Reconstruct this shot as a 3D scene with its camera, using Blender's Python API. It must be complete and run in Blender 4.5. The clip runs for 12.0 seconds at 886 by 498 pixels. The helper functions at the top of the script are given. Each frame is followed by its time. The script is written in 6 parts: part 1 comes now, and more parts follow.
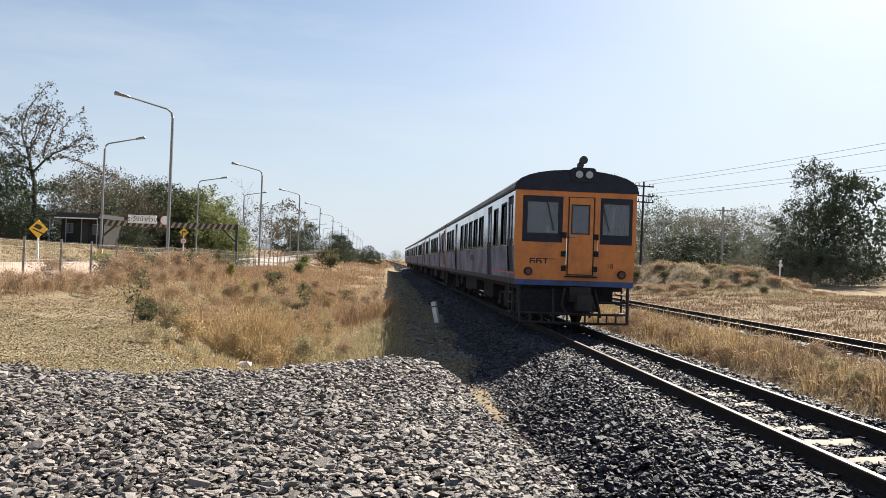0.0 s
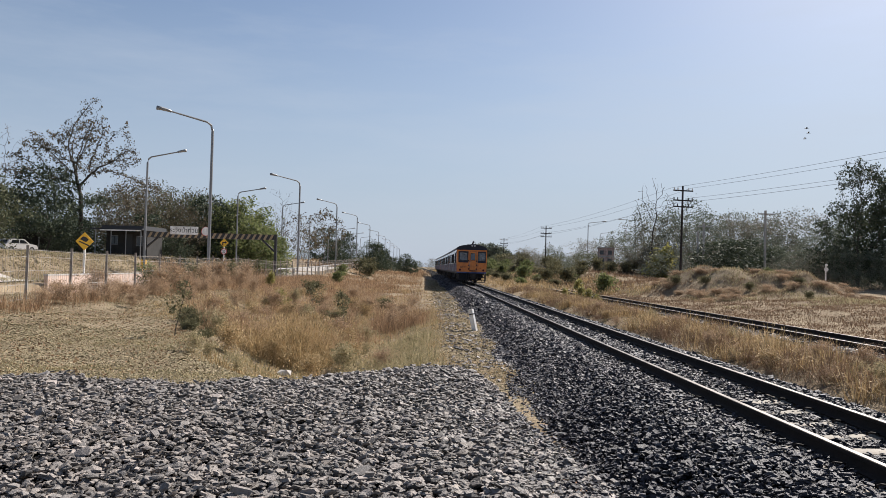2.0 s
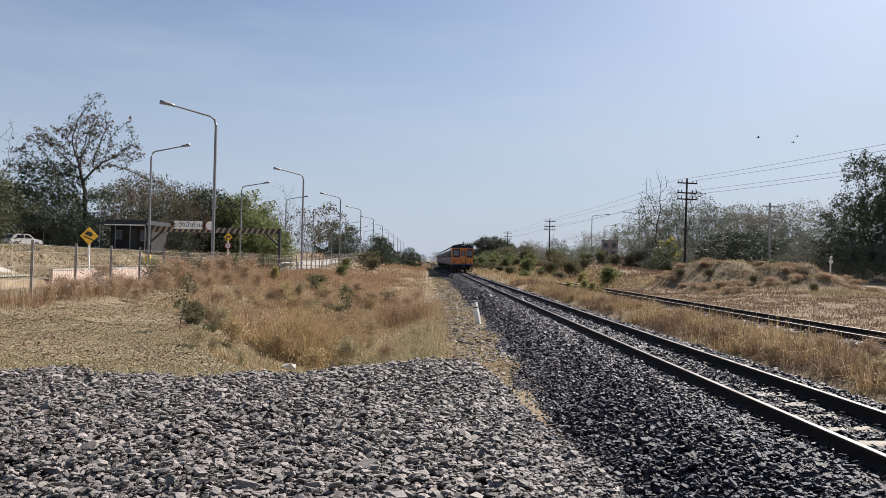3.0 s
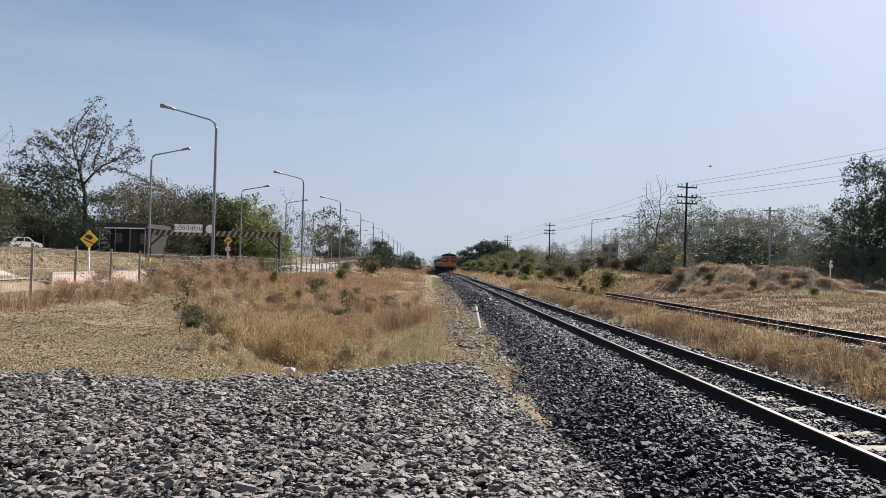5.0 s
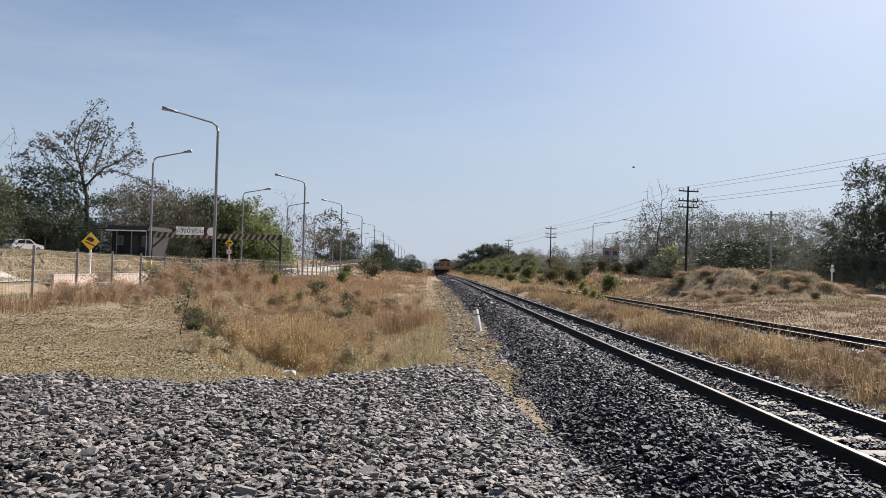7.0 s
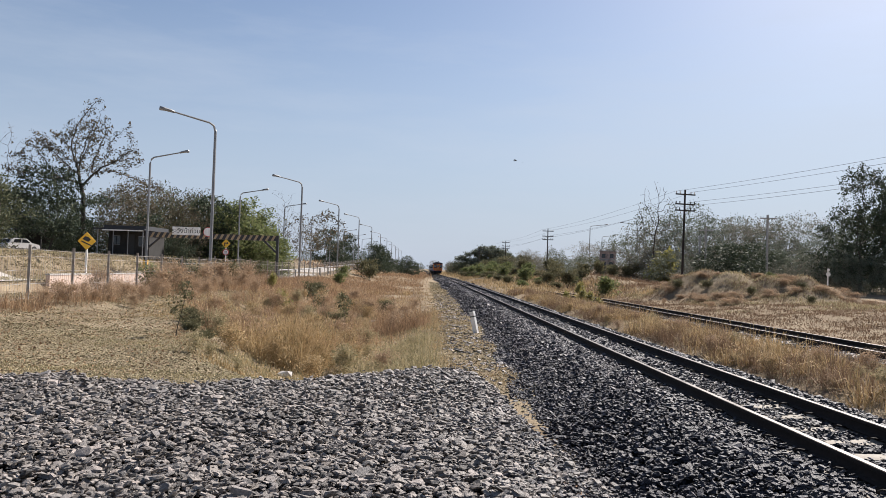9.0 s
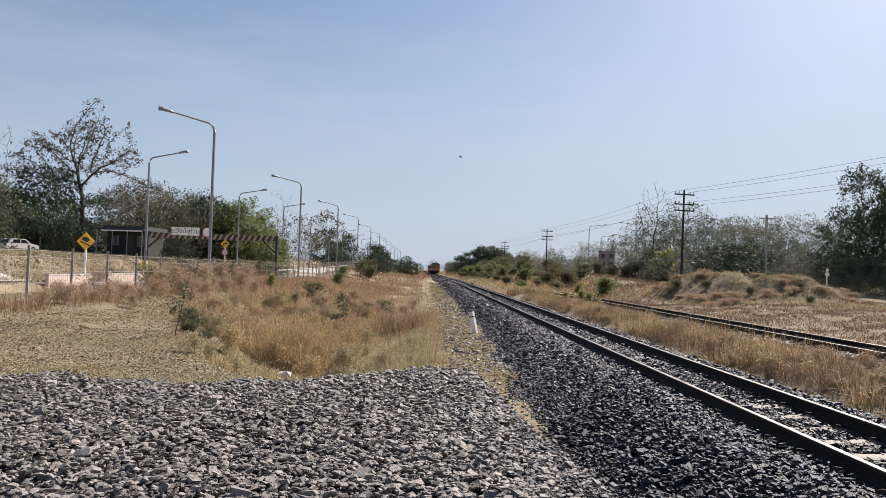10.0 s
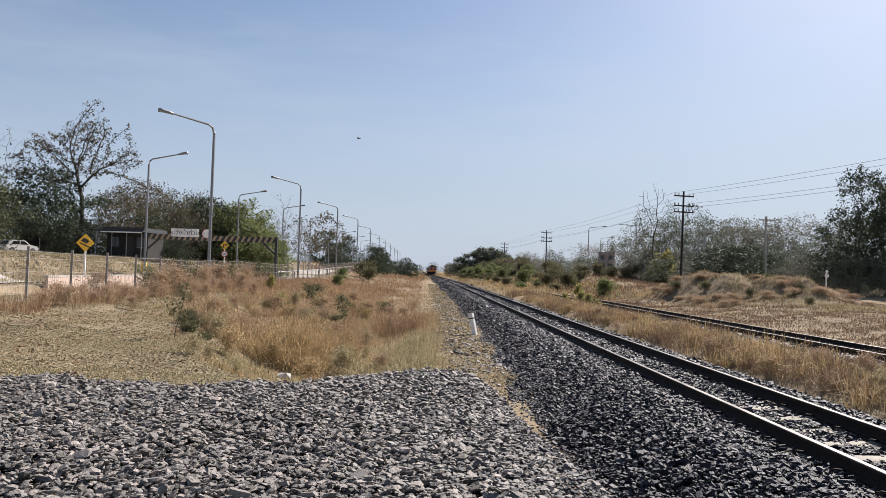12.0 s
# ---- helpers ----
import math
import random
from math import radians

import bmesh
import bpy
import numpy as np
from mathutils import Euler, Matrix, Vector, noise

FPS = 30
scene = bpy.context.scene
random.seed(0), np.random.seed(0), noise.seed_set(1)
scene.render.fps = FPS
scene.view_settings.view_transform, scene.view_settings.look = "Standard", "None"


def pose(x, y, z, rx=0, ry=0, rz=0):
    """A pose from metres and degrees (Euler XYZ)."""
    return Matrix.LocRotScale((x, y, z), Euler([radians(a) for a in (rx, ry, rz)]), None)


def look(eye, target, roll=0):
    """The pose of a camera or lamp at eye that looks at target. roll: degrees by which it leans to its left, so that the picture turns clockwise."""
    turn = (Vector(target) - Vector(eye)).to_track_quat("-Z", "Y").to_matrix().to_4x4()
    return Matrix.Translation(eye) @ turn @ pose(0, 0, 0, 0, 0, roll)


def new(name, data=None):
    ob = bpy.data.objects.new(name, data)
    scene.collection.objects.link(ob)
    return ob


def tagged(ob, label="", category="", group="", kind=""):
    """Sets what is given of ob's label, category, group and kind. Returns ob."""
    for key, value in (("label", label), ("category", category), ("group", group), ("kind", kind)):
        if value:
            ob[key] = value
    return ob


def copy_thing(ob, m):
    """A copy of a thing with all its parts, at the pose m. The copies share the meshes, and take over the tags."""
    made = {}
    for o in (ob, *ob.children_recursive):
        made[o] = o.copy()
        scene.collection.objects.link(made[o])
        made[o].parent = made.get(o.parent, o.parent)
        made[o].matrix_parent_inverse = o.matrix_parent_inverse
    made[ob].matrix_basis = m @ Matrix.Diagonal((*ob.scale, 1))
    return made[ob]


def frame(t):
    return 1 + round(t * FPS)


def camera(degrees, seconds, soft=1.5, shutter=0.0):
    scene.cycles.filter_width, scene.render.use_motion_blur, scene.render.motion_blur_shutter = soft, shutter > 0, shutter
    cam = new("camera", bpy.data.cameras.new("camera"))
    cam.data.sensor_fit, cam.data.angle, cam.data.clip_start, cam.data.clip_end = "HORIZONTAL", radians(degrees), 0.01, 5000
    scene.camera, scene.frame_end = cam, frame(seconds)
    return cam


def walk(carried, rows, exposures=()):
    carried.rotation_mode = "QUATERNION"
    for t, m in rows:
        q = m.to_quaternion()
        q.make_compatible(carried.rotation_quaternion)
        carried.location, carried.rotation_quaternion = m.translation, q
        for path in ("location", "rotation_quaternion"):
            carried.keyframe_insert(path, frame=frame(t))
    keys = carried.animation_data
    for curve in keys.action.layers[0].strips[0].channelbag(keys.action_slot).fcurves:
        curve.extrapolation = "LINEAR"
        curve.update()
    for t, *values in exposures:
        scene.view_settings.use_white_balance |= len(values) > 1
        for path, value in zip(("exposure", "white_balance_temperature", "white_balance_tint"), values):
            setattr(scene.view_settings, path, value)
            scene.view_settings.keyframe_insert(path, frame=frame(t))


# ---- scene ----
# camera: held in the hand at one spot, turning slightly
LENS = 62.2
cam = camera(LENS, 12.0, soft=0.8)
EYE = (0.0, 0.0, 1.43)
TURNS = [  # seconds, heading, tilt, roll in degrees
    (0.0, 4.131, 0.926, 2.013), (0.1, 3.005, 0.801, 1.84), (0.2, 2.58, 0.803, 1.95), (0.3, 2.346, 0.843, 2.1),
    (0.4, 2.05, 0.894, 2.2), (0.5, 1.611, 1.0, 2.404), (1.0, 1.484, 1.252, 2.321), (1.5, 1.432, 1.411, 2.276),
    (2.0, 1.259, 1.442, 1.431), (2.5, 1.065, 0.973, 1.195), (3.0, 0.98, 0.925, 1.235), (5.0, 0.978, 1.22, 1.327),
    (5.5, 1.007, 1.301, 1.347), (6.0, 0.945, 1.381, 1.399), (6.5, 0.891, 1.433, 1.406), (7.0, 0.886, 1.468, 1.486),
    (9.0, 1.12, 1.609, 1.82), (9.5, 1.156, 1.612, 1.824), (10.0, 1.184, 1.626, 1.793), (10.5, 1.189, 1.691, 1.776),
    (11.0, 1.198, 1.713, 1.764), (11.5, 1.204, 1.714, 1.764), (12.0, 1.211, 1.742, 1.8)]


def aim(yaw, tilt, roll):
    a, b = radians(yaw), radians(tilt)
    x, y, z = EYE
    return look(EYE, (x + math.sin(a) * math.cos(b), y + math.cos(a) * math.cos(b), z + math.sin(b)), roll)


walk(cam, [(t, aim(a, b, c)) for t, a, b, c in TURNS],
     [(0.0, 1.42, 6880, 10), (0.3, 1.22, 6760, 10), (0.6, 1.04, 6650, 10), (1.0, 0.96, 6500, 10), (2.0, 0.94, 6430, 12), (3.0, 0.98, 6420, 13), (5.0, 1.02, 6420, 13), (12.0, 1.04, 6420, 13)])

# light: hazy sky, sun ahead to the right
SUN_EL, SUN_AZ = 40.0, 39.0        # degrees; azimuth from the track's far end towards its right
world = bpy.data.worlds.new("sky")
scene.world = world
world.use_nodes = True
wn, wl = world.node_tree.nodes, world.node_tree.links
sky = wn.new("ShaderNodeTexSky")
sky.sky_type = "NISHITA"
sky.sun_disc = False
sky.sun_elevation, sky.sun_rotation = radians(SUN_EL), radians(SUN_AZ)
sky.air_density, sky.dust_density, sky.ozone_density = 1.0, 0.9, 2.2
bg = wn["Background"]
bg.inputs["Strength"].default_value = 0.05
# thin high cloud
tc, mp, cn, cr, mx = (wn.new(k) for k in ("ShaderNodeTexCoord", "ShaderNodeMapping", "ShaderNodeTexNoise", "ShaderNodeValToRGB", "ShaderNodeMix"))
mp.inputs["Scale"].default_value = (1.2, 2.0, 7.0)
mp.inputs["Rotation"].default_value = (0.1, 0.12, 0.3)
cn.inputs["Scale"].default_value, cn.inputs["Detail"].default_value, cn.inputs["Roughness"].default_value = 1.3, 7.0, 0.6
cr.color_ramp.elements[0].position, cr.color_ramp.elements[0].color = 0.46, (0.0, 0.0, 0.0, 1)
cr.color_ramp.elements[1].position, cr.color_ramp.elements[1].color = 0.80, (0.5, 0.5, 0.5, 1)
mx.data_type = "RGBA"
mx.inputs[7].default_value = (5.9, 6.6, 7.5, 1)
wl.new(tc.outputs["Generated"], mp.inputs["Vector"])
wl.new(mp.outputs["Vector"], cn.inputs["Vector"])
wl.new(cn.outputs["Fac"], cr.inputs["Fac"])
sep, hz, mx2 = (wn.new(k) for k in ("ShaderNodeSeparateXYZ", "ShaderNodeMapRange", "ShaderNodeMix"))
wl.new(tc.outputs["Generated"], sep.inputs[0])
wl.new(sep.outputs[2], hz.inputs[0])
hz.inputs[1].default_value, hz.inputs[2].default_value, hz.inputs[3].default_value, hz.inputs[4].default_value = 0.0, 0.42, 0.86, 0.0
hz.interpolation_type = "SMOOTHSTEP"
mx2.data_type = "RGBA"
mx2.inputs[7].default_value = (4.7, 5.6, 6.8, 1)
wl.new(hz.outputs[0], mx2.inputs[0])
wl.new(cr.outputs["Color"], mx.inputs[0])
wl.new(sky.outputs["Color"], mx2.inputs[6])
wl.new(mx2.outputs[2], mx.inputs[6])
wl.new(mx.outputs[2], bg.inputs["Color"])

sun = new("sun", bpy.data.lights.new("sun", "SUN"))
sun.data.energy, sun.data.angle, sun.data.color = 5.0, radians(0.6), (1.0, 0.935, 0.85)
sa, se = radians(SUN_AZ), radians(SUN_EL)
sun.matrix_world = look((60 * math.sin(sa), 60 * math.cos(sa), 60), (60 * math.sin(sa) - math.sin(sa) * math.cos(se), 60 * math.cos(sa) - math.cos(sa) * math.cos(se), 60 - math.sin(se)))


# ---- materials ----
def mat(name, base, var=0.25, scale=8.0, rough=0.8, metal=0.0, bump=0.0, second=None, second_scale=1.5, island=0.0, thing=0.0,
        translucent=0.0, spread=(0.4, 0.65), palette=None, spec=0.5):
    """base colour with fine grain; second: a colour that comes in in larger patches; island, thing: brightness change per piece."""
    m = bpy.data.materials.new(name)
    m.use_nodes = True
    n, l = m.node_tree.nodes, m.node_tree.links
    b = n["Principled BSDF"]
    b.inputs["Roughness"].default_value, b.inputs["Metallic"].default_value = rough, metal
    b.inputs["Specular IOR Level"].default_value = spec
    geo, tex = n.new("ShaderNodeNewGeometry"), n.new("ShaderNodeTexCoord")
    fine = n.new("ShaderNodeTexNoise")
    fine.inputs["Scale"].default_value, fine.inputs["Detail"].default_value, fine.inputs["Roughness"].default_value = scale, 6.0, 0.65
    l.new(tex.outputs["Object"], fine.inputs["Vector"])
    col = n.new("ShaderNodeMix")
    col.data_type = "RGBA"
    lo, hi = [max(0.0, c * (1 - var)) for c in base], [min(1.0, c * (1 + var)) for c in base]
    col.inputs[6].default_value, col.inputs[7].default_value = (*lo, 1), (*hi, 1)
    ramp = n.new("ShaderNodeMapRange")
    ramp.inputs[1].default_value, ramp.inputs[2].default_value = 0.3, 0.7
    l.new(fine.outputs["Fac"], ramp.inputs[0])
    l.new(ramp.outputs[0], col.inputs[0])
    out = col.outputs[2]
    if second:
        big, br, mix = n.new("ShaderNodeTexNoise"), n.new("ShaderNodeMapRange"), n.new("ShaderNodeMix")
        mix.data_type = "RGBA"
        big.inputs["Scale"].default_value, big.inputs["Detail"].default_value = second_scale, 5.0
        br.inputs[1].default_value, br.inputs[2].default_value = spread
        l.new(tex.outputs["Object"], big.inputs["Vector"])
        l.new(big.outputs["Fac"], br.inputs[0])
        l.new(br.outputs[0], mix.inputs[0])
        l.new(out, mix.inputs[6])
        mix.inputs[7].default_value = (*second, 1)
        out = mix.outputs[2]
    if palette:                                    # a colour of its own for each piece, tinted by the grain
        pr, pm = n.new("ShaderNodeValToRGB"), n.new("ShaderNodeMix")
        pm.data_type, pm.blend_type = "RGBA", "MULTIPLY"
        pm.inputs[0].default_value = 1.0
        ramp_ = pr.color_ramp
        while len(ramp_.elements) < len(palette):
            ramp_.elements.new(0.5)
        for k, c in enumerate(palette):
            ramp_.elements[k].position, ramp_.elements[k].color = k / max(1, len(palette) - 1), (*c, 1)
        l.new(geo.outputs["Random Per Island"], pr.inputs["Fac"])
        l.new(out, pm.inputs[6])
        l.new(pr.outputs["Color"], pm.inputs[7])
        out = pm.outputs[2]
    for amount, source in ((island, geo.outputs["Random Per Island"]), (thing, None)):
        if amount:
            if source is None:
                info = n.new("ShaderNodeObjectInfo")
                source = info.outputs["Random"]
            r, hsv = n.new("ShaderNodeMapRange"), n.new("ShaderNodeHueSaturation")
            r.inputs[3].default_value, r.inputs[4].default_value = 1 - amount, 1 + amount
            l.new(source, r.inputs[0])
            l.new(r.outputs[0], hsv.inputs["Value"])
            l.new(out, hsv.inputs["Color"])
            out = hsv.outputs["Color"]
    l.new(out, b.inputs["Base Color"])
    if bump:
        bp = n.new("ShaderNodeBump")
        bp.inputs["Strength"].default_value, bp.inputs["Distance"].default_value = bump, 0.02
        l.new(fine.outputs["Fac"], bp.inputs["Height"])
        l.new(bp.outputs["Normal"], b.inputs["Normal"])
    if translucent:
        tr, ms = n.new("ShaderNodeBsdfTranslucent"), n.new("ShaderNodeMixShader")
        ms.inputs[0].default_value = translucent
        l.new(out, tr.inputs["Color"])
        l.new(b.outputs[0], ms.inputs[1])
        l.new(tr.outputs[0], ms.inputs[2])
        l.new(ms.outputs[0], n["Material Output"].inputs["Surface"])
    return m


M_GROUND = mat("dry_earth_and_straw", (0.255, 0.205, 0.14), 0.6, 30, 0.95, bump=1.0, second=(0.175, 0.132, 0.088), second_scale=0.6, spec=0.04)
M_ROAD = mat("concrete_road", (0.42, 0.39, 0.35), 0.12, 6, 0.85, second=(0.34, 0.31, 0.28), second_scale=0.4)
M_STONE = mat("crushed_stone", (1.06, 0.985, 0.92), 0.4, 60, 0.5, bump=0.6, palette=[(0.107, 0.103, 0.1), (0.314, 0.295, 0.276), (0.195, 0.185, 0.179), (0.427, 0.383, 0.352), (0.138, 0.133, 0.13), (0.338, 0.307, 0.279), (0.0564, 0.0552, 0.054), (0.263, 0.232, 0.203)], spec=0.18)
M_STONE_DARK = mat("ballast_stone", (0.99, 0.98, 1.17), 0.35, 60, 0.5, bump=0.6, palette=[(0.0253, 0.0253, 0.0283), (0.0788, 0.0774, 0.0834), (0.0379, 0.0379, 0.0427), (0.123, 0.119, 0.123), (0.0283, 0.0283, 0.033), (0.0661, 0.0646, 0.0709)], spec=0.16)
# near-black: the shade in gaps between stones, put into the colour
M_GAPSHADE = mat("stone_gap_shade", (0.012, 0.0115, 0.011), 0.5, 45, 0.95, bump=1.0, second=(0.007, 0.007, 0.007), second_scale=2.0, spec=0.05)
M_RUSTSOIL = mat("red_soil", (0.29, 0.155, 0.085), 0.5, 26, 0.95, bump=1.0, second=(0.15, 0.12, 0.09), second_scale=2.6)
M_RAIL = mat("rusty_rail_steel", (0.02, 0.015, 0.013), 0.35, 25, 0.8, 0.1, bump=0.2, spec=0.25)
M_RAILTOP = mat("dull_rail_top", (0.14, 0.125, 0.115), 0.3, 30, 0.5, 0.7, second=(0.06, 0.05, 0.045), second_scale=3.0)
M_SLEEPER = mat("concrete_sleeper", (0.27, 0.245, 0.205), 0.25, 20, 0.85, bump=0.3, thing=0.12, second=(0.18, 0.155, 0.125), second_scale=3.0)
M_STEEL = mat("galvanised_steel", (0.22, 0.225, 0.23), 0.15, 12, 0.55, 0.4)
M_FENCE = mat("weathered_fence_steel", (0.33, 0.315, 0.29), 0.2, 12, 0.65, 0.15, second=(0.22, 0.17, 0.13), second_scale=3.0)
M_WHITEPAINT = mat("white_paint", (0.80, 0.79, 0.77), 0.08, 9, 0.6, second=(0.62, 0.60, 0.56), second_scale=3)
M_BLACK = mat("black_paint", (0.02, 0.02, 0.022), 0.2, 10, 0.5)
M_YELLOW = mat("sign_yellow", (0.75, 0.42, 0.02), 0.05, 6, 0.45)
M_YELLOWDULL = mat("faded_stripe_paint", (0.30, 0.22, 0.13), 0.2, 6, 0.6)
M_RED = mat("sign_red", (0.5, 0.03, 0.03), 0.05, 6, 0.45)
M_WOODPOLE = mat("creosoted_wood", (0.025, 0.02, 0.018), 0.3, 18, 0.85, bump=0.3)
M_CONCRETE = mat("weathered_concrete", (0.40, 0.385, 0.36), 0.15, 10, 0.85, second=(0.30, 0.28, 0.26))
M_PINK = mat("faded_pink_wall", (0.50, 0.36, 0.29), 0.1, 8, 0.85, second=(0.42, 0.34, 0.29))
M_WIRE = mat("overhead_wire", (0.06, 0.06, 0.065), 0.1, 5, 0.6)
M_BARK = mat("grey_brown_bark", (0.075, 0.063, 0.053), 0.35, 9, 0.9, bump=0.6)
M_LEAF = mat("dull_green_leaves", (1.0, 1.0, 1.0), 0.12, 3, 0.7, palette=[(0.07, 0.085, 0.045), (0.115, 0.125, 0.07), (0.085, 0.10, 0.055), (0.14, 0.14, 0.085), (0.06, 0.075, 0.042)], translucent=0.18, spec=0.08)
M_LEAFDARK = mat("dark_green_leaves", (1.0, 1.0, 1.0), 0.12, 3, 0.7, palette=[(0.045, 0.062, 0.042), (0.08, 0.098, 0.06), (0.055, 0.075, 0.052), (0.10, 0.115, 0.072), (0.05, 0.068, 0.05)], translucent=0.14, spec=0.08)
M_LEAFBROWN = mat("dry_brown_leaves", (1.0, 1.0, 1.0), 0.12, 3, 0.7, palette=[(0.115, 0.095, 0.066), (0.085, 0.082, 0.052), (0.155, 0.125, 0.085), (0.08, 0.065, 0.05), (0.13, 0.118, 0.075)], translucent=0.25, spec=0.08)
# grey-green leaves with the haze of distance mixed into the palette
M_LEAFHAZE = mat("hazed_grey_green_leaves", (1.0, 1.0, 1.0), 0.12, 3, 0.75, palette=[(0.112, 0.135, 0.106), (0.156, 0.175, 0.125), (0.125, 0.147, 0.115), (0.194, 0.2, 0.144), (0.106, 0.128, 0.103)], translucent=0.2, spec=0.08)
# dry grey leaves, their colour also lightened for haze
M_LEAFGREY = mat("dry_grey_hazed_leaves", (1.0, 1.0, 1.0), 0.12, 3, 0.7, palette=[(0.204, 0.186, 0.144), (0.156, 0.156, 0.118), (0.252, 0.228, 0.18), (0.15, 0.134, 0.114), (0.216, 0.204, 0.156)], translucent=0.22, spec=0.08)
M_LEAFBRIGHT = mat("fresh_green_leaves", (1.0, 1.0, 1.0), 0.12, 3, 0.7, palette=[(0.12, 0.15, 0.06), (0.22, 0.25, 0.10), (0.09, 0.115, 0.05), (0.27, 0.26, 0.125)], translucent=0.35, spec=0.08)
M_GRASSGOLD = mat("golden_dry_grass", (1.0, 1.0, 1.0), 0.1, 2, 0.6, palette=[(0.347, 0.235, 0.118), (0.739, 0.571, 0.336), (0.19, 0.134, 0.0672), (0.56, 0.403, 0.213), (0.134, 0.112, 0.056), (0.65, 0.47, 0.246)], translucent=0.2, spec=0.04)
M_GRASSRED = mat("russet_dry_grass", (1.0, 1.0, 1.0), 0.1, 2, 0.7, palette=[(0.235, 0.14, 0.084), (0.47, 0.314, 0.19), (0.112, 0.0728, 0.0504), (0.582, 0.426, 0.263), (0.302, 0.185, 0.112), (0.157, 0.112, 0.0672)], translucent=0.25, spec=0.04)
M_GRASSRUSSET = mat("matted_russet_grass", (1.0, 1.0, 1.0), 0.1, 2, 0.8, palette=[(0.20, 0.128, 0.083), (0.31, 0.21, 0.138), (0.13, 0.085, 0.056), (0.37, 0.262, 0.172), (0.24, 0.155, 0.10)], translucent=0.12, spec=0.04)
M_LEAFOLIVE = mat("dusty_olive_leaves", (1.0, 1.0, 1.0), 0.12, 3, 0.8, palette=[(0.11, 0.11, 0.06), (0.19, 0.18, 0.10), (0.075, 0.075, 0.042), (0.24, 0.22, 0.13), (0.14, 0.13, 0.07)], translucent=0.2, spec=0.05)
M_GRASSOLIVE = mat("olive_grass", (1.0, 1.0, 1.0), 0.1, 2, 0.7, palette=[(0.246, 0.224, 0.118), (0.515, 0.437, 0.263), (0.134, 0.129, 0.0672), (0.56, 0.459, 0.291), (0.302, 0.269, 0.151)], translucent=0.25, spec=0.04)
M_LITTER = mat("leaf_litter", (1.18, 1.11, 1.05), 0.15, 12, 0.85, palette=[(0.347, 0.308, 0.207), (0.168, 0.14, 0.0896), (0.302, 0.274, 0.174), (0.101, 0.0874, 0.056), (0.403, 0.342, 0.235), (0.269, 0.252, 0.157), (0.336, 0.258, 0.162)], spec=0.04)
M_LITTERRED = mat("russet_leaf_litter", (1.0, 1.0, 1.0), 0.15, 12, 0.85, palette=[(0.24, 0.16, 0.105), (0.13, 0.088, 0.058), (0.30, 0.205, 0.135), (0.18, 0.125, 0.085), (0.34, 0.255, 0.17)], spec=0.04)
M_BRUSH = mat("dead_brush", (1.0, 1.0, 1.0), 0.15, 6, 0.8, palette=[(0.364, 0.254, 0.168), (0.539, 0.393, 0.262), (0.189, 0.131, 0.0874), (0.612, 0.466, 0.314), (0.291, 0.197, 0.131)], translucent=0.3, spec=0.04)
M_YELLOWLEAF = mat("yellow_green_leaves", (0.27, 0.25, 0.08), 0.25, 3, 0.6, island=0.3, translucent=0.35)
M_ORANGE = mat("orange_train_paint", (0.63, 0.20, 0.037), 0.12, 6, 0.42, second=(0.36, 0.12, 0.04), second_scale=2.2, spread=(0.48, 0.78))
M_NAVY = mat("dark_navy_paint", (0.024, 0.028, 0.042), 0.25, 5, 0.6, spec=0.2)
M_BLUE = mat("blue_band_paint", (0.03, 0.075, 0.25), 0.2, 5, 0.5, second=(0.03, 0.04, 0.09), second_scale=2.0)
M_SILVER = mat("grey_white_train_side", (0.46, 0.48, 0.56), 0.1, 4, 0.12, 0.95, second=(0.27, 0.265, 0.31), second_scale=1.0)
# reflection of dark ground on the lower sides, put into the colour
M_SIDEREFLECT = mat("train_side_ground_reflection", (0.20, 0.205, 0.28), 0.25, 3, 0.6, second=(0.10, 0.095, 0.115), second_scale=1.3, spec=0.08)
M_ROOF = mat("grey_train_roof", (0.22, 0.22, 0.22), 0.2, 4, 0.7, second=(0.15, 0.14, 0.13))
M_UNDER = mat("sooty_underframe", (0.026, 0.025, 0.028), 0.35, 14, 0.9, 0.0, spec=0.15)
M_SOOTRUST = mat("sooty_rusted_steel", (0.034, 0.026, 0.023), 0.4, 14, 0.7, 0.2, bump=0.2, second=(0.02, 0.017, 0.016), second_scale=3.0)
M_RUBBER = mat("black_rubber", (0.018, 0.018, 0.02), 0.1, 9, 0.7)
M_CHROME = mat("bright_steel", (0.75, 0.75, 0.76), 0.05, 9, 0.25, 1.0)
M_LENS = mat("lamp_glass", (0.38, 0.39, 0.40), 0.15, 9, 0.1)
M_REDLENS = mat("dark_red_lamp", (0.10, 0.012, 0.01), 0.1, 9, 0.2)
M_GLASS = mat("dark_window_glass", (0.025, 0.028, 0.032), 0.1, 3, 0.05, 0.0, spec=0.5)
M_MAROON = mat("maroon_paint", (0.09, 0.012, 0.012), 0.1, 6, 0.5)
M_SCREEN = mat("grey_blue_windscreen_glass", (0.22, 0.24, 0.27), 0.2, 3, 0.06, spec=0.6)
sn, sl = M_SCREEN.node_tree.nodes, M_SCREEN.node_tree.links
clear_, both = sn.new("ShaderNodeBsdfTransparent"), sn.new("ShaderNodeMixShader")
clear_.inputs["Color"].default_value, both.inputs[0].default_value = (0.75, 0.8, 0.82, 1), 0.5
sl.new(sn["Principled BSDF"].outputs[0], both.inputs[1])
sl.new(clear_.outputs[0], both.inputs[2])
sl.new(both.outputs[0], sn["Material Output"].inputs["Surface"])
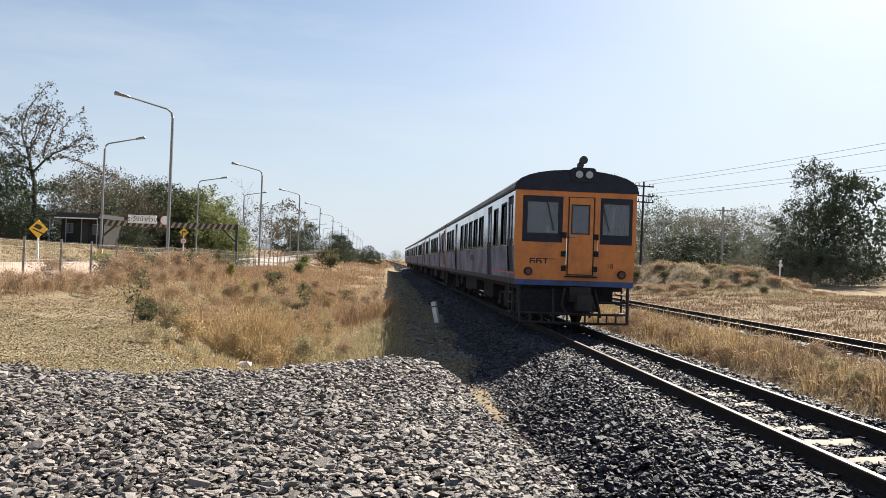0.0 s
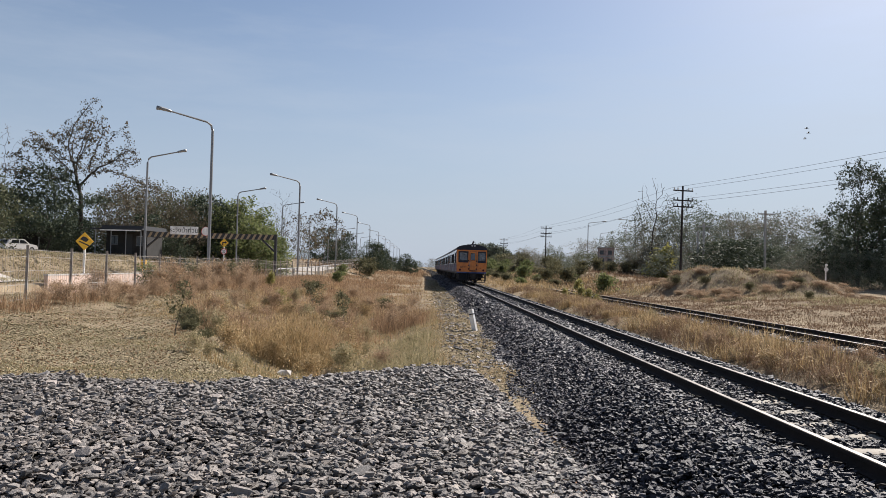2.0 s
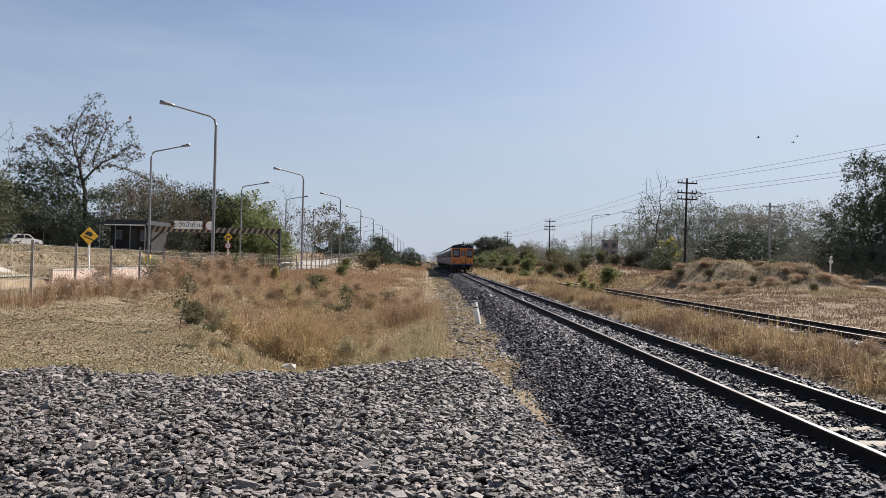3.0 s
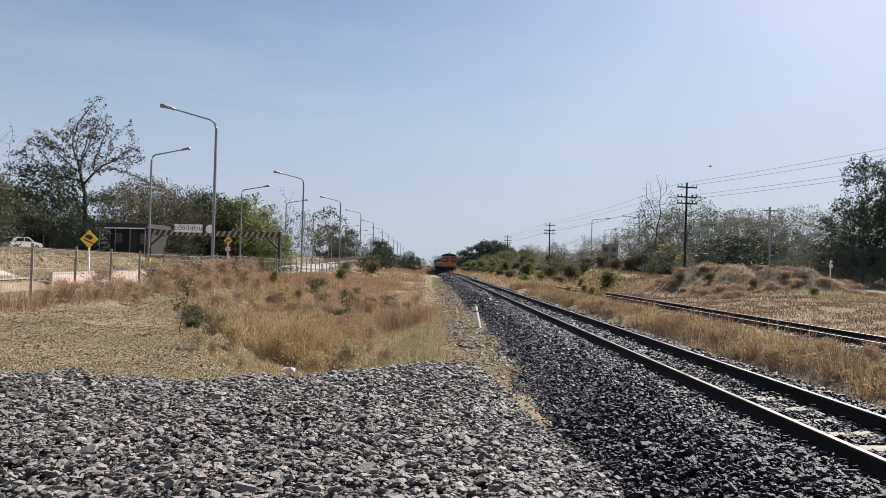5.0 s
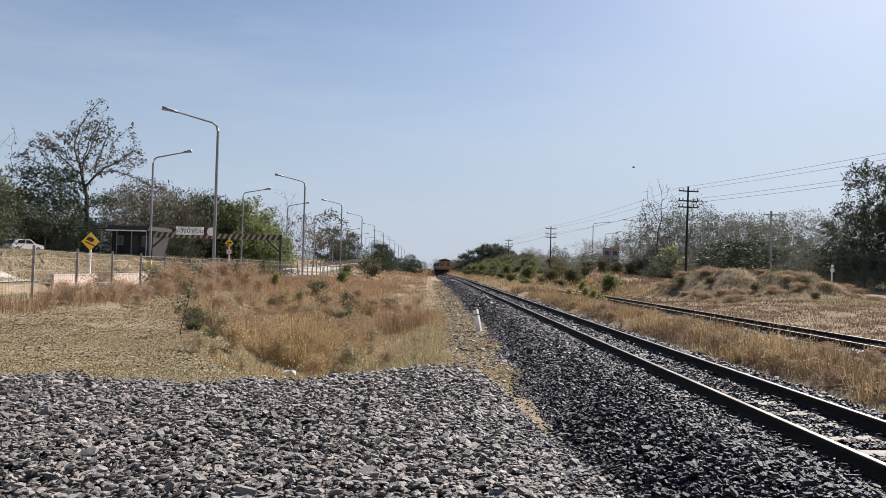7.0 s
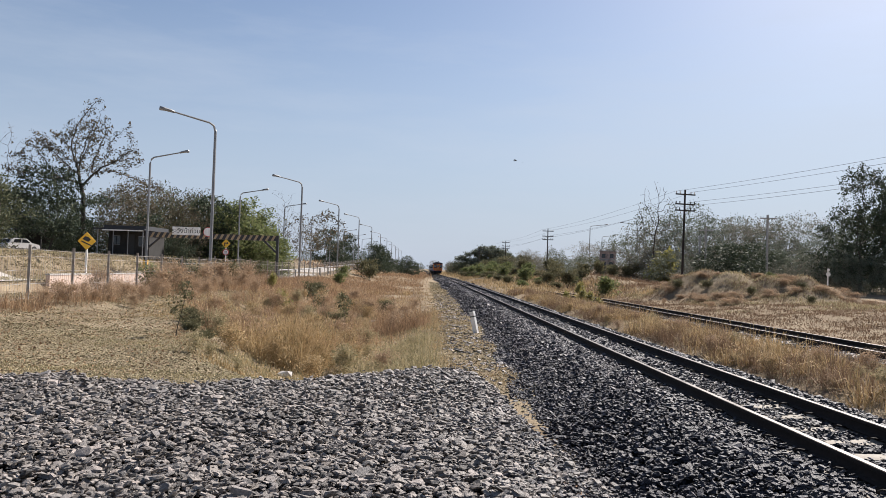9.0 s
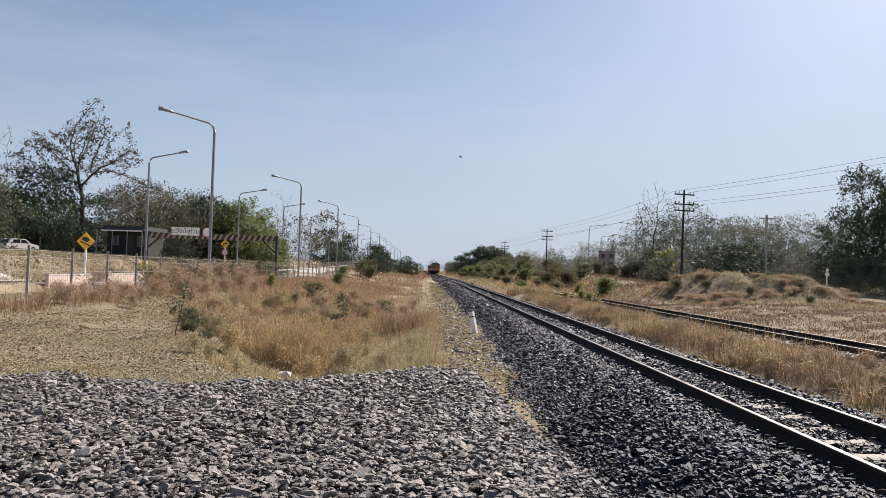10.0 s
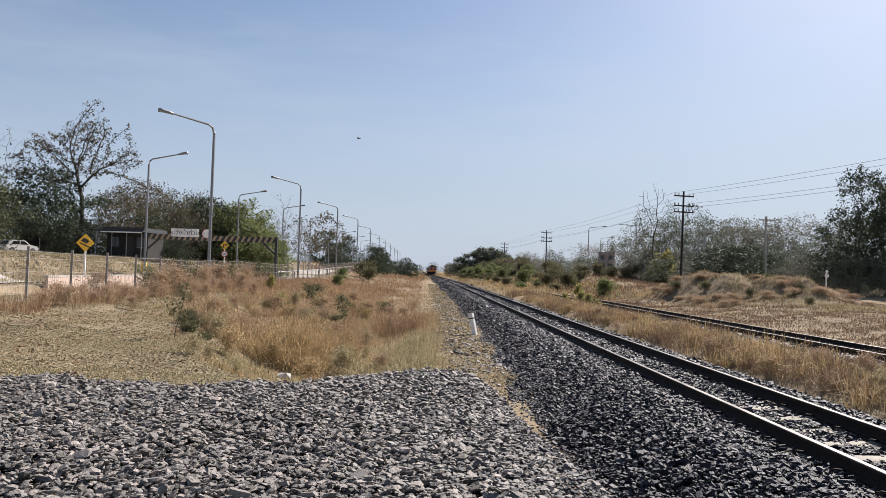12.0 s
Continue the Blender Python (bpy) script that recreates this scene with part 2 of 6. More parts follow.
M_CAB = mat("pale_cab_lining", (0.55, 0.56, 0.55), 0.12, 4, 0.7, second=(0.4, 0.4, 0.4))
M_INSIDE = mat("dim_interior", (0.10, 0.10, 0.10), 0.2, 3, 0.8)
M_WALLGREY = mat("dark_rendered_wall", (0.04, 0.039, 0.038), 0.2, 4, 0.9, second=(0.03, 0.029, 0.028), spec=0.2)
M_WALLLIGHT = mat("grey_rendered_wall", (0.22, 0.215, 0.21), 0.12, 4, 0.85, second=(0.17, 0.165, 0.155))
M_ROOFTIN = mat("roof_sheet", (0.035, 0.037, 0.042), 0.15, 4, 0.6, 0.2)
M_CARWHITE = mat("white_car_paint", (0.75, 0.75, 0.75), 0.02, 3, 0.25)
M_SALMON = mat("salmon_house_wall", (0.50, 0.38, 0.34), 0.15, 4, 0.85, second=(0.27, 0.2, 0.18))


# ---- mesh helpers ----
def place(ob, parent=None, label=""):
    if parent is not None:
        ob.parent = parent
    return tagged(ob, label)


def solid(name, verts, faces, material, parent=None, label="", smooth=False):
    """One mesh from arrays; all faces have the same number of corners."""
    verts, faces = np.asarray(verts, dtype=np.float32), np.asarray(faces, dtype=np.int32)
    k = faces.shape[1]
    me = bpy.data.meshes.new(name)
    me.vertices.add(len(verts))
    me.vertices.foreach_set("co", verts.ravel())
    me.loops.add(faces.size)
    me.loops.foreach_set("vertex_index", faces.ravel())
    me.polygons.add(len(faces))
    me.polygons.foreach_set("loop_start", np.arange(0, faces.size, k, dtype=np.int32))
    me.polygons.foreach_set("use_smooth", np.full(len(faces), smooth))
    me.update(calc_edges=True)
    me.materials.append(material)
    return place(new(name, me), parent, label)


def part(name, bm, material, parent, label="", bevel=0.0, smooth=False):
    """Links a bmesh as one mesh object under a thing or a part."""
    if bevel:
        bmesh.ops.bevel(bm, geom=[e for e in bm.edges if e.calc_face_angle(0) > 0.6], offset=bevel, segments=1, affect="EDGES")
    bmesh.ops.recalc_face_normals(bm, faces=bm.faces)
    me = bpy.data.meshes.new(name)
    bm.to_mesh(me)
    bm.free()
    if smooth:
        for p in me.polygons:
            p.use_smooth = True
    me.materials.append(material)
    return place(new(name, me), parent, label)


def box(bm, x0, x1, y0, y1, z0, z1, m=None):
    v = [bm.verts.new(p) for p in ((x0, y0, z0), (x1, y0, z0), (x1, y1, z0), (x0, y1, z0), (x0, y0, z1), (x1, y0, z1), (x1, y1, z1), (x0, y1, z1))]
    for f in ((3, 2, 1, 0), (4, 5, 6, 7), (0, 1, 5, 4), (1, 2, 6, 5), (2, 3, 7, 6), (3, 0, 4, 7)):
        bm.faces.new([v[i] for i in f])
    if m is not None:
        for q in v:
            q.co = m @ q.co
    return bm


def rod(bm, pts, r, seg=8, r1=None):
    """A tube along points, closed at both ends."""
    pts = [Vector(p) for p in pts]
    rings, n = [], len(pts)
    for i, p in enumerate(pts):
        d = (pts[min(i + 1, n - 1)] - pts[max(i - 1, 0)]).normalized()
        a = d.orthogonal().normalized() if abs(d.z) > 0.99 else d.cross(Vector((0, 0, 1))).normalized()
        b = d.cross(a)
        rr = r if r1 is None else r + (r1 - r) * i / (n - 1)
        rings.append([bm.verts.new(p + (a * math.cos(w) + b * math.sin(w)) * rr) for w in (2 * math.pi * k / seg for k in range(seg))])
    for u, w in zip(rings, rings[1:]):
        for k in range(seg):
            bm.faces.new((u[k], u[(k + 1) % seg], w[(k + 1) % seg], w[k]))
    bm.faces.new(rings[0][::-1]), bm.faces.new(rings[-1])
    return bm


def extrude(bm, outline, y0, y1):
    """A closed outline of (x, z) drawn out from y0 to y1."""
    a, b = [bm.verts.new((x, y0, z)) for x, z in outline], [bm.verts.new((x, y1, z)) for x, z in outline]
    n = len(outline)
    for i in range(n):
        bm.faces.new((a[i], a[(i + 1) % n], b[(i + 1) % n], b[i]))
    bm.faces.new(a[::-1]), bm.faces.new(b)
    return bm


def B():
    return bmesh.new()


def thing(name, label, category, m=None, group="", kind=""):
    e = new(name)
    e.empty_display_size = 0.3
    if m is not None:
        e.matrix_basis = m
    return tagged(e, label, category, group, kind)


# ---- lie of the land ----
def bend(y):
    """Sideways shift of the line, which turns gently left far off."""
    return -0.0102 * 20 * np.logaddexp(0, (np.asarray(y, dtype=float) - 95) / 20)


TRACK, TRACK_B = 4.09, 10.71      # middle of the running line and of the siding


def step(a, b, x):
    t = np.clip((np.asarray(x, dtype=float) - a) / (b - a), 0, 1)
    return t * t * (3 - 2 * t)


def waves(x, y, s, seed):
    r = np.random.RandomState(seed)
    z = 0.0
    for k in range(7):
        a, f, p = r.uniform(0, 6.28), s * 1.6 ** (k * 0.6), r.uniform(0, 6.28)
        z = z + np.sin((x * np.cos(a) + y * np.sin(a)) * f + p) / 1.35 ** k
    return z / 3.0


def crest(x):
    """Where the spread stone ends."""
    x = np.asarray(x, dtype=float)
    return 9.75 + 1.5 * np.exp(-((x - 0.1) / 1.35) ** 2) + 0.16 * np.sin(x * 2.3) + 0.12 * np.sin(x * 5.1 + 1) - 3.2 * step(0.75, 1.7, x)


def land(x, y):
    x, y = np.asarray(x, dtype=float) - np.minimum(bend(y), 0), np.asarray(y, dtype=float)
    edge = -3.8 - np.clip((y - 11) * 0.31, -0.5, 5.0)                 # top of the ditch's bank
    depth = step(9.6, 13.5, y) * (1.0 - 0.45 * step(35, 70, y))
    left = -0.12 + 0.2 * step(-8.5, -11.4, x) + 0.9 * step(60, 140, y) * step(-9, -11.5, x) * step(-31, -25, x) + 0.3 * step(70, 86, y) * step(-36, -42, x)
    ditch = -0.12 - 0.95 * depth * step(0, 2.6, x - edge)
    z = np.where(x < edge, left, ditch)
    z = z + (ditch * 0 + 0.42 * depth) * step(-1.6, 1.2, x)           # up to the foot of the ballast
    z = np.where(x > 1.2, np.where(x < 6.2, -0.62 + 0.0 * x, -0.62 + 0.3 * step(6.2, 7.4, x)), z)
    z = np.where((x > -3) & (x <= 1.2), z + (-0.62 - z) * step(-1.2, 1.2, x), z)
    z = np.where(x > 11.6, -0.32 + 0.5 * step(12.2, 20, x) + 0.4 * step(45, 62, y) * step(13, 18, x), z)
    z = z - 1.5 * step(-13.0, -14.2, x) * step(-21.6, -20.6, x) * (step(28, 42, y) - step(78, 105, y))   # the road dips
    z = z + np.where(x < -22, 1.62 * step(-22.6 - 3.2 * step(46, 40, y), -27 - 3 * step(46, 40, y), x), 0)          # embankment beyond the road
    # mounds and the overgrown bank beside the siding
    lump = np.zeros_like(z)
    for mx_, my_, rx_, ry_, h_ in ((17.9, 49, 2.2, 2.6, 1.55), (19.4, 46, 2.4, 2.8, 1.6), (21.0, 45, 2.2, 2.6, 1.65), (22.9, 44.5, 1.7, 2.2, 1.5), (24.3, 44.0, 1.0, 1.7, 0.95), (18.6, 49, 1.6, 2.2, 1.75), (21.6, 40.6, 1.7, 1.3, 0.8), (20.4, 50, 1.8, 1.8, 1.3),
                                   (20.8, 83, 3.5, 7, 1.6), (15.6, 78, 3.4, 20, 1.1), (13.6, 120, 4.5, 40, 2.0), (-6.6, 80, 3.0, 16, 0.3), (-5, 118, 4, 22, 0.9)):
        lump = np.maximum(lump, h_ * np.exp(-((x - mx_) / rx_) ** 2 - ((y - my_) / ry_) ** 2))
    z = z + lump * (1 + 0.12 * waves(x, y, 2.2, 17))
    amp = 0.05 + 0.10 * step(12, 16, x) + 0.06 * step(2, -3, x) * step(12, 18, y)
    amp = amp * (1 - step(-12.2, -13.0, x) * step(-22.4, -21.6, x))
    z = z - 0.3 * step(0.0, 0.5, crest(x) - y) * step(2.4, 1.8, x) * step(-13.8, -13.2, x) * step(-8, -7, y)      # dug out under the spread stone
    return z + amp * waves(x, y, 0.9, 3) + 0.25 * amp * waves(x, y, 4.0, 4)


def sheet(name, xs, ys, height, material, parent=None, label="", shift=False):
    gx, gy = np.meshgrid(xs, ys)
    gz = height(gx, gy)
    if shift:
        gx = gx + bend(gy)
    nx, ny = len(xs), len(ys)
    i = (np.arange(ny - 1)[:, None] * nx + np.arange(nx - 1)[None, :]).ravel()
    return solid(name, np.stack([gx, gy, gz], -1).reshape(-1, 3), np.stack([i, i + 1, i + nx + 1, i + nx], -1), material, parent, label, smooth=True)


def reach(*runs):
    """Rows of numbers, run by run: start, end, step."""
    out = []
    for a, b, s in runs:
        out += list(np.arange(a, b, s))
    return np.array(out + [runs[-1][1]])


ground = sheet("ground", reach((-2500, -300, 275), (-300, -60, 24), (-60, -28, 4), (-28, -20, 0.6), (-20, -13, 1.2), (-13, 14, 0.22), (14, 30, 0.45), (30, 70, 4), (70, 300, 23), (300, 2500, 275)),
               reach((-60, -12, 6), (-12, 0, 0.5), (0, 30, 0.25), (30, 60, 0.6), (60, 150, 2.5), (150, 500, 25), (500, 4500, 400)), land, M_GROUND)
tagged(ground, "dry earth with straw and sparse grass", "ground", kind="structure")


# ---- loose stones ----
def stone_shapes(rng, n=10):
    g = (1 + 5 ** 0.5) / 2
    v = np.array([(-1, g, 0), (1, g, 0), (-1, -g, 0), (1, -g, 0), (0, -1, g), (0, 1, g), (0, -1, -g), (0, 1, -g), (g, 0, -1), (g, 0, 1), (-g, 0, -1), (-g, 0, 1)]) / 1.9
    f = np.array([(0, 11, 5), (0, 5, 1), (0, 1, 7), (0, 7, 10), (0, 10, 11), (1, 5, 9), (5, 11, 4), (11, 10, 2), (10, 7, 6), (7, 1, 8), (3, 9, 4), (3, 4, 2), (3, 2, 6), (3, 6, 8), (3, 8, 9), (4, 9, 5), (2, 4, 11), (6, 2, 10), (8, 6, 7), (9, 8, 1)])
    v = np.sign(v) * np.abs(v) ** 0.72
    return [(v + rng.normal(0, 0.13, (12, 3))) * rng.uniform((0.9, 0.6, 0.26), (1.5, 1.05, 0.46)) for _ in range(n)], f


def turns(rng, n, tilt):
    """n random turns about z, then tilted a little."""
    a, b, c = rng.uniform(0, 6.283, n), rng.normal(0, tilt, n), rng.normal(0, tilt, n)
    ca, sa_, cb, sb, cc, sc = np.cos(a), np.sin(a), np.cos(b), np.sin(b), np.cos(c), np.sin(c)
    z, o = np.zeros(n), np.ones(n)
    rz = np.stack([np.stack([ca, -sa_, z], -1), np.stack([sa_, ca, z], -1), np.stack([z, z, o], -1)], 1)
    rx = np.stack([np.stack([o, z, z], -1), np.stack([z, cb, -sb], -1), np.stack([z, sb, cb], -1)], 1)
    ry = np.stack([np.stack([cc, z, sc], -1), np.stack([z, o, z], -1), np.stack([-sc, z, cc], -1)], 1)
    return rx @ ry @ rz


SHAPES, STONE_FACES = stone_shapes(np.random.RandomState(5))


def chip_shapes(rng, n=14):
    v = np.array([(-1, -1, -1), (1, -1, -1), (1, 1, -1), (-1, 1, -1), (-1, -1, 1), (1, -1, 1), (1, 1, 1), (-1, 1, 1)], dtype=float)
    f = np.array([(4, 5, 6), (4, 6, 7), (0, 1, 5), (0, 5, 4), (1, 2, 6), (1, 6, 5), (2, 3, 7), (2, 7, 6), (3, 0, 4), (3, 4, 7)])
    top = np.where(v[:, 2:] > 0, 0.9, 0.95)
    return [(v * np.concatenate([top, top, np.ones_like(top)], 1) + rng.normal(0, 0.24, (8, 3))) * rng.uniform((0.9, 0.55, 0.24), (1.6, 1.0, 0.46)) for _ in range(n)], f


CHIPS, CHIP_FACES = chip_shapes(np.random.RandomState(6))


def stones(name, pos, size, seed, material, parent=None, label="", tilt=0.5, shapes=CHIPS, faces=CHIP_FACES):
    rng = np.random.RandomState(seed)
    n = len(pos)
    base = np.array(shapes)[rng.randint(0, len(shapes), n)]
    v = np.einsum("nij,nkj->nki", turns(rng, n, tilt), base) * np.asarray(size)[:, None, None] + pos[:, None, :]
    f = faces[None] + len(shapes[0]) * np.arange(n)[:, None, None]
    return solid(name, v.reshape(-1, 3), f.reshape(-1, 3), material, parent, label)


def spread(x, y):
    """Top of the spread stone on which the camera stands."""
    x, y = np.asarray(x, dtype=float), np.asarray(y, dtype=float)
    top = -0.13 + 0.03 * waves(x, y, 1.5, 8) + 0.06 * np.exp(-((x - 0.1) / 1.2) ** 2 - ((y - 10.2) / 1.2) ** 2)
    top = top - 0.30 * step(0.5, 1.5, x)
    return top - 0.55 * step(-0.1, 0.75, y - crest(x)) - 0.35 * step(1.35, 2.2, x)


def bed(x, y):
    """Ballast of the running line, across the line."""
    d = np.abs(np.asarray(x, dtype=float) - TRACK)
    near = step(16, 9, y)
    far_side = np.where(np.asarray(x) > TRACK, 1.0, 0.0)
    toe = 2.35 - 0.2 * far_side + 0.35 * near * (1 - far_side)
    z = -0.150 - 0.022 * step(0.0, 0.1, 0.5 - d) - 0.49 * step(1.15, toe, d) - 0.45 * step(toe + 0.05, toe + 0.7, d)
    return z + 0.015 * waves(np.asarray(x), np.asarray(y), 3.1, 12)


def bed_b(x, y):
    d = np.abs(np.asarray(x, dtype=float) - TRACK_B)
    return -0.29 - 0.5 * step(0.9, 2.0, d) + 0.02 * waves(np.asarray(x), np.asarray(y), 2.1, 13)


gravel = thing("gravel_spread", "grey crushed stone spread flat beside the railway line", "gravel", kind="stuff")
# sheet below the stones, coloured as the shade between them
sheet("gravel_shade_base", np.arange(-13.2, 2.31, 0.15), np.arange(-7, 13, 0.15), lambda x, y: spread(x, y) - 0.045, M_GAPSHADE, gravel)
RS = np.random.RandomState(21)


def scatter(x0, x1, y0, y1, density, height, falloff=None):
    n = int((x1 - x0) * (y1 - y0) * density)
    x, y = RS.uniform(x0, x1, n), RS.uniform(y0, y1, n)
    if falloff is not None:
        k = RS.rand(n) < falloff(x, y)
        x, y = x[k], y[k]
    return np.stack([x, y, height(x, y)], -1)


def sizes(n, mid, wide=0.28):
    return mid * np.exp(RS.normal(0, wide, n))


def foot(x, y):
    """The upper one of spread stone and ballast."""
    return np.maximum(spread(x, y), bed(x, y))


gap = lambda x, y: step(2.1, 0.9 + 0.2 * np.sin(y * 2.1), x) * (y < crest(x) + 0.35) * (1 - 0.3 * np.exp(-((x - 1.38 - 0.06 * np.sin(y * 3)) / 0.16) ** 2) * ((y > 5) & (y < 9.9)))
near_wedge = lambda x, y: gap(x, y) * (x > -0.72 * y - 0.5)
pos = scatter(-8.5, 2.4, 3.6, 12.2, 620, foot, near_wedge)
pos[:, 2] += RS.normal(-0.004, 0.02, len(pos))
stones("gravel_stones", pos, sizes(len(pos), 0.019, 0.34), 1, M_STONE, gravel, tilt=0.24)
pos = scatter(-8.5, 2.4, 3.6, 12.2, 290, foot, near_wedge)
pos[:, 2] += 0.014 + RS.normal(0, 0.018, len(pos))
stones("gravel_stones_large", pos, sizes(len(pos), 0.0225, 0.34), 2, M_STONE, gravel, tilt=0.26, shapes=SHAPES, faces=STONE_FACES)

pos = np.concatenate([scatter(-8.5, 2.2, -6.8, 3.6, 90, foot, gap), scatter(-12.8, -8.5, -6.8, 10.2, 60, spread, gap), scatter(-8.5, -2.5, 3.6, 12.2, 90, spread, lambda x, y: gap(x, y) * (x < -0.72 * y - 0.5))])
stones("gravel_stones_outer", pos, sizes(len(pos), 0.055, 0.3), 7, M_STONE, gravel)

# single stones on the nearest stretch
STONE_ME = []
for k, v in enumerate(SHAPES[:6]):
    ob = solid("stone", v, STONE_FACES, M_STONE)
    STONE_ME.append(ob.data)
    bpy.data.objects.remove(ob)
for k in range(290):
    x, y = RS.uniform(-2.9, 1.2), RS.uniform(4.4, 5.8)
    ob = new("stone", STONE_ME[k % 6])
    ob.parent = gravel
    s = 0.025 * math.exp(RS.normal(0, 0.25))
    ob.matrix_basis = Matrix.LocRotScale((x, y, float(spread(x, y)) + 0.02), Euler((RS.normal(0, 0.4), RS.normal(0, 0.4), RS.uniform(0, 6.28))), (s, s, s))

# reddish soil showing through at the foot of the ballast
sheet("soil_strip", np.arange(0.95, 1.75, 0.05), np.arange(4.8, 8.9, 0.08), lambda x, y: np.maximum(spread(x, y), bed(x, y)) - 0.045 - 0.10 * ((x - 1.32 - 0.05 * np.sin(y * 3)) / 0.22) ** 2 + 0.014 * waves(x, y, 9.0, 77) + 0.055 * np.exp(-((y - 8.3) / 0.4) ** 2) + 0.055 * np.exp(-((y - 6.3) / 0.45) ** 2), M_RUSTSOIL, gravel)


# ---- railway tracks ----
def rail(parent, x, y0, y1, top):
    prof = [(-0.055, -0.138), (0.055, -0.138), (0.055, -0.128), (0.012, -0.112), (0.008, -0.10), (0.008, -0.045), (0.032, -0.034), (0.033, -0.006), (0.026, 0.0), (-0.026, 0.0), (-0.033, -0.006), (-0.032, -0.034), (-0.008, -0.045), (-0.008, -0.10), (-0.012, -0.112), (-0.055, -0.128)]
    ys = reach((y0, 60, 6), (60, 260, 8), (260, y1, 40))
    p = np.array(prof)
    n = len(p)
    v = np.concatenate([np.stack([p[:, 0] + x + bend(y), np.full(n, y), p[:, 1] + top], -1) for y in ys])
    k, j = np.arange(len(ys) - 1)[:, None] * n, np.arange(n)[None, :]
    f = np.stack([k + j, k + (j + 1) % n, k + n + (j + 1) % n, k + n + j], -1).reshape(-1, 4)
    ob = solid("rail", v, f, M_RAIL, parent)
    ob.data.materials.append(M_RAILTOP)
    idx = np.zeros(len(f), dtype=np.int32)
    idx[np.tile((np.arange(n) >= 8) & (np.arange(n) <= 8), len(ys) - 1)] = 1
    ob.data.polygons.foreach_set("material_index", idx)
    return ob


def sleeper_mesh():
    bm = B()
    top = [(-1.0, -0.2), (1.0, -0.2), (1.0, -0.01), (0.42, 0.0), (0.16, -0.018), (-0.16, -0.018), (-0.42, 0.0), (-1.0, -0.01)]
    extrude(bm, top, -0.11, 0.11)
    ob = part("sleeper", bm, M_SLEEPER, None, bevel=0.012)
    me = ob.data
    bpy.data.objects.remove(ob)
    return me


def clip_mesh():
    bm = B()
    rod(bm, [(-0.05, 0.04, 0.0), (-0.06, 0.04, 0.035), (-0.03, 0.02, 0.05), (0.02, 0.0, 0.045), (0.03, -0.03, 0.035), (-0.01, -0.05, 0.045), (-0.06, -0.04, 0.05), (-0.07, 0.0, 0.03), (-0.05, 0.02, 0.0)], 0.009, 5)
    ob = part("rail_clip", bm, M_RAIL, None)
    me = ob.data
    bpy.data.objects.remove(ob)
    return me


SLEEPER_ME, CLIP_ME = sleeper_mesh(), clip_mesh()
TIMBER_ME = SLEEPER_ME.copy()
TIMBER_ME.materials[0] = M_WOODPOLE
track = thing("railway_track", "single metre-gauge track on dark stone ballast", "railway track", kind="structure")
for side in (-0.53, 0.53):
    rail(track, TRACK + side, -40, 900, 0.0)
for k in range(-16, 100):
    y = -2.0 + 0.62 * k
    s = new("sleeper", SLEEPER_ME)
    s.parent = track
    s.matrix_basis = pose(TRACK + float(bend(y)), y, -0.138 - 0.02 * (0.5 + 0.5 * math.sin(k * 1.7)) * (k > 13) - 0.02 * (k > 18), 0, 0, 0)
    if 9 < k < 26:
        for cx in (-0.62, -0.44, 0.44, 0.62):
            c = new("rail_clip", CLIP_ME)
            c.parent = s
            c.matrix_basis = pose(cx, 0, -0.005, 0, 0, 0 if cx in (-0.62, 0.44) else 180)
# ballast body, with the gap shade painted in
sheet("ballast", TRACK + np.arange(-3.1, 2.95, 0.12), reach((-14, 30, 0.2), (30, 100, 1.0), (100, 300, 8), (300, 900, 50)), lambda x, y: bed(x, y) - 0.05, M_GAPSHADE, track, shift=True)


def bare(x, y):
    """Ballast stones leave the nearest sleepers partly bare between the rails."""
    a = (y + 2.0) / 0.62
    on = np.abs(a - np.round(a)) * 0.62 < 0.10
    inside = (np.abs(x - TRACK) < 0.47) & (x > TRACK - 0.42)
    rails = np.abs(np.abs(x - TRACK) - 0.53) > 0.075
    keep = 0.08 + 0.88 * step(6.5, 13, y)
    return rails * np.where(on & inside, keep, 1.0)


mixed = lambda x, y: bare(x, y) * step(0.15, 1.75 + 0.2 * np.sin(y * 2.1), x)
pos = scatter(0.1, 6.7, 4.2, 14, 1050, lambda x, y: np.where((x < 2.6) & (y < crest(x)), foot(x, y), bed(x, y)), lambda x, y: mixed(x, y) * ((x > 0.9) | (y < crest(x))))
pos[:, 2] += RS.normal(0, 0.016, len(pos))
stones("ballast_stones", pos, sizes(len(pos), 0.0165, 0.32), 3, M_STONE_DARK, track, tilt=0.3)
pos = scatter(0.8, 6.7, -12, 4.2, 100, lambda x, y: np.where(x < 2.6, foot(x, y), bed(x, y)), mixed)
stones("ballast_stones_outer", pos, sizes(len(pos), 0.06, 0.3), 8, M_STONE_DARK, track)
pos = scatter(1.4, 6.5, 14, 30, 560, bed, lambda x, y: bare(x, y) * (RS.rand(len(x)) < 1 - 0.5 * step(14, 30, y)))
stones("ballast_stones_further", pos, sizes(len(pos), 0.021, 0.3), 4, M_STONE_DARK, track, tilt=0.3)
pos = np.concatenate([scatter(1.6, 6.4, 30, 75, 85, bed, bare), scatter(1.6, 6.4, 75, 150, 14, bed, bare)])
pos[:, 0] += bend(pos[:, 1])
stones("ballast_stones_far", pos, np.where(pos[:, 1] > 75, 2.0, 0.8) * sizes(len(pos), 0.045), 5, M_STONE_DARK, track, tilt=0.25)

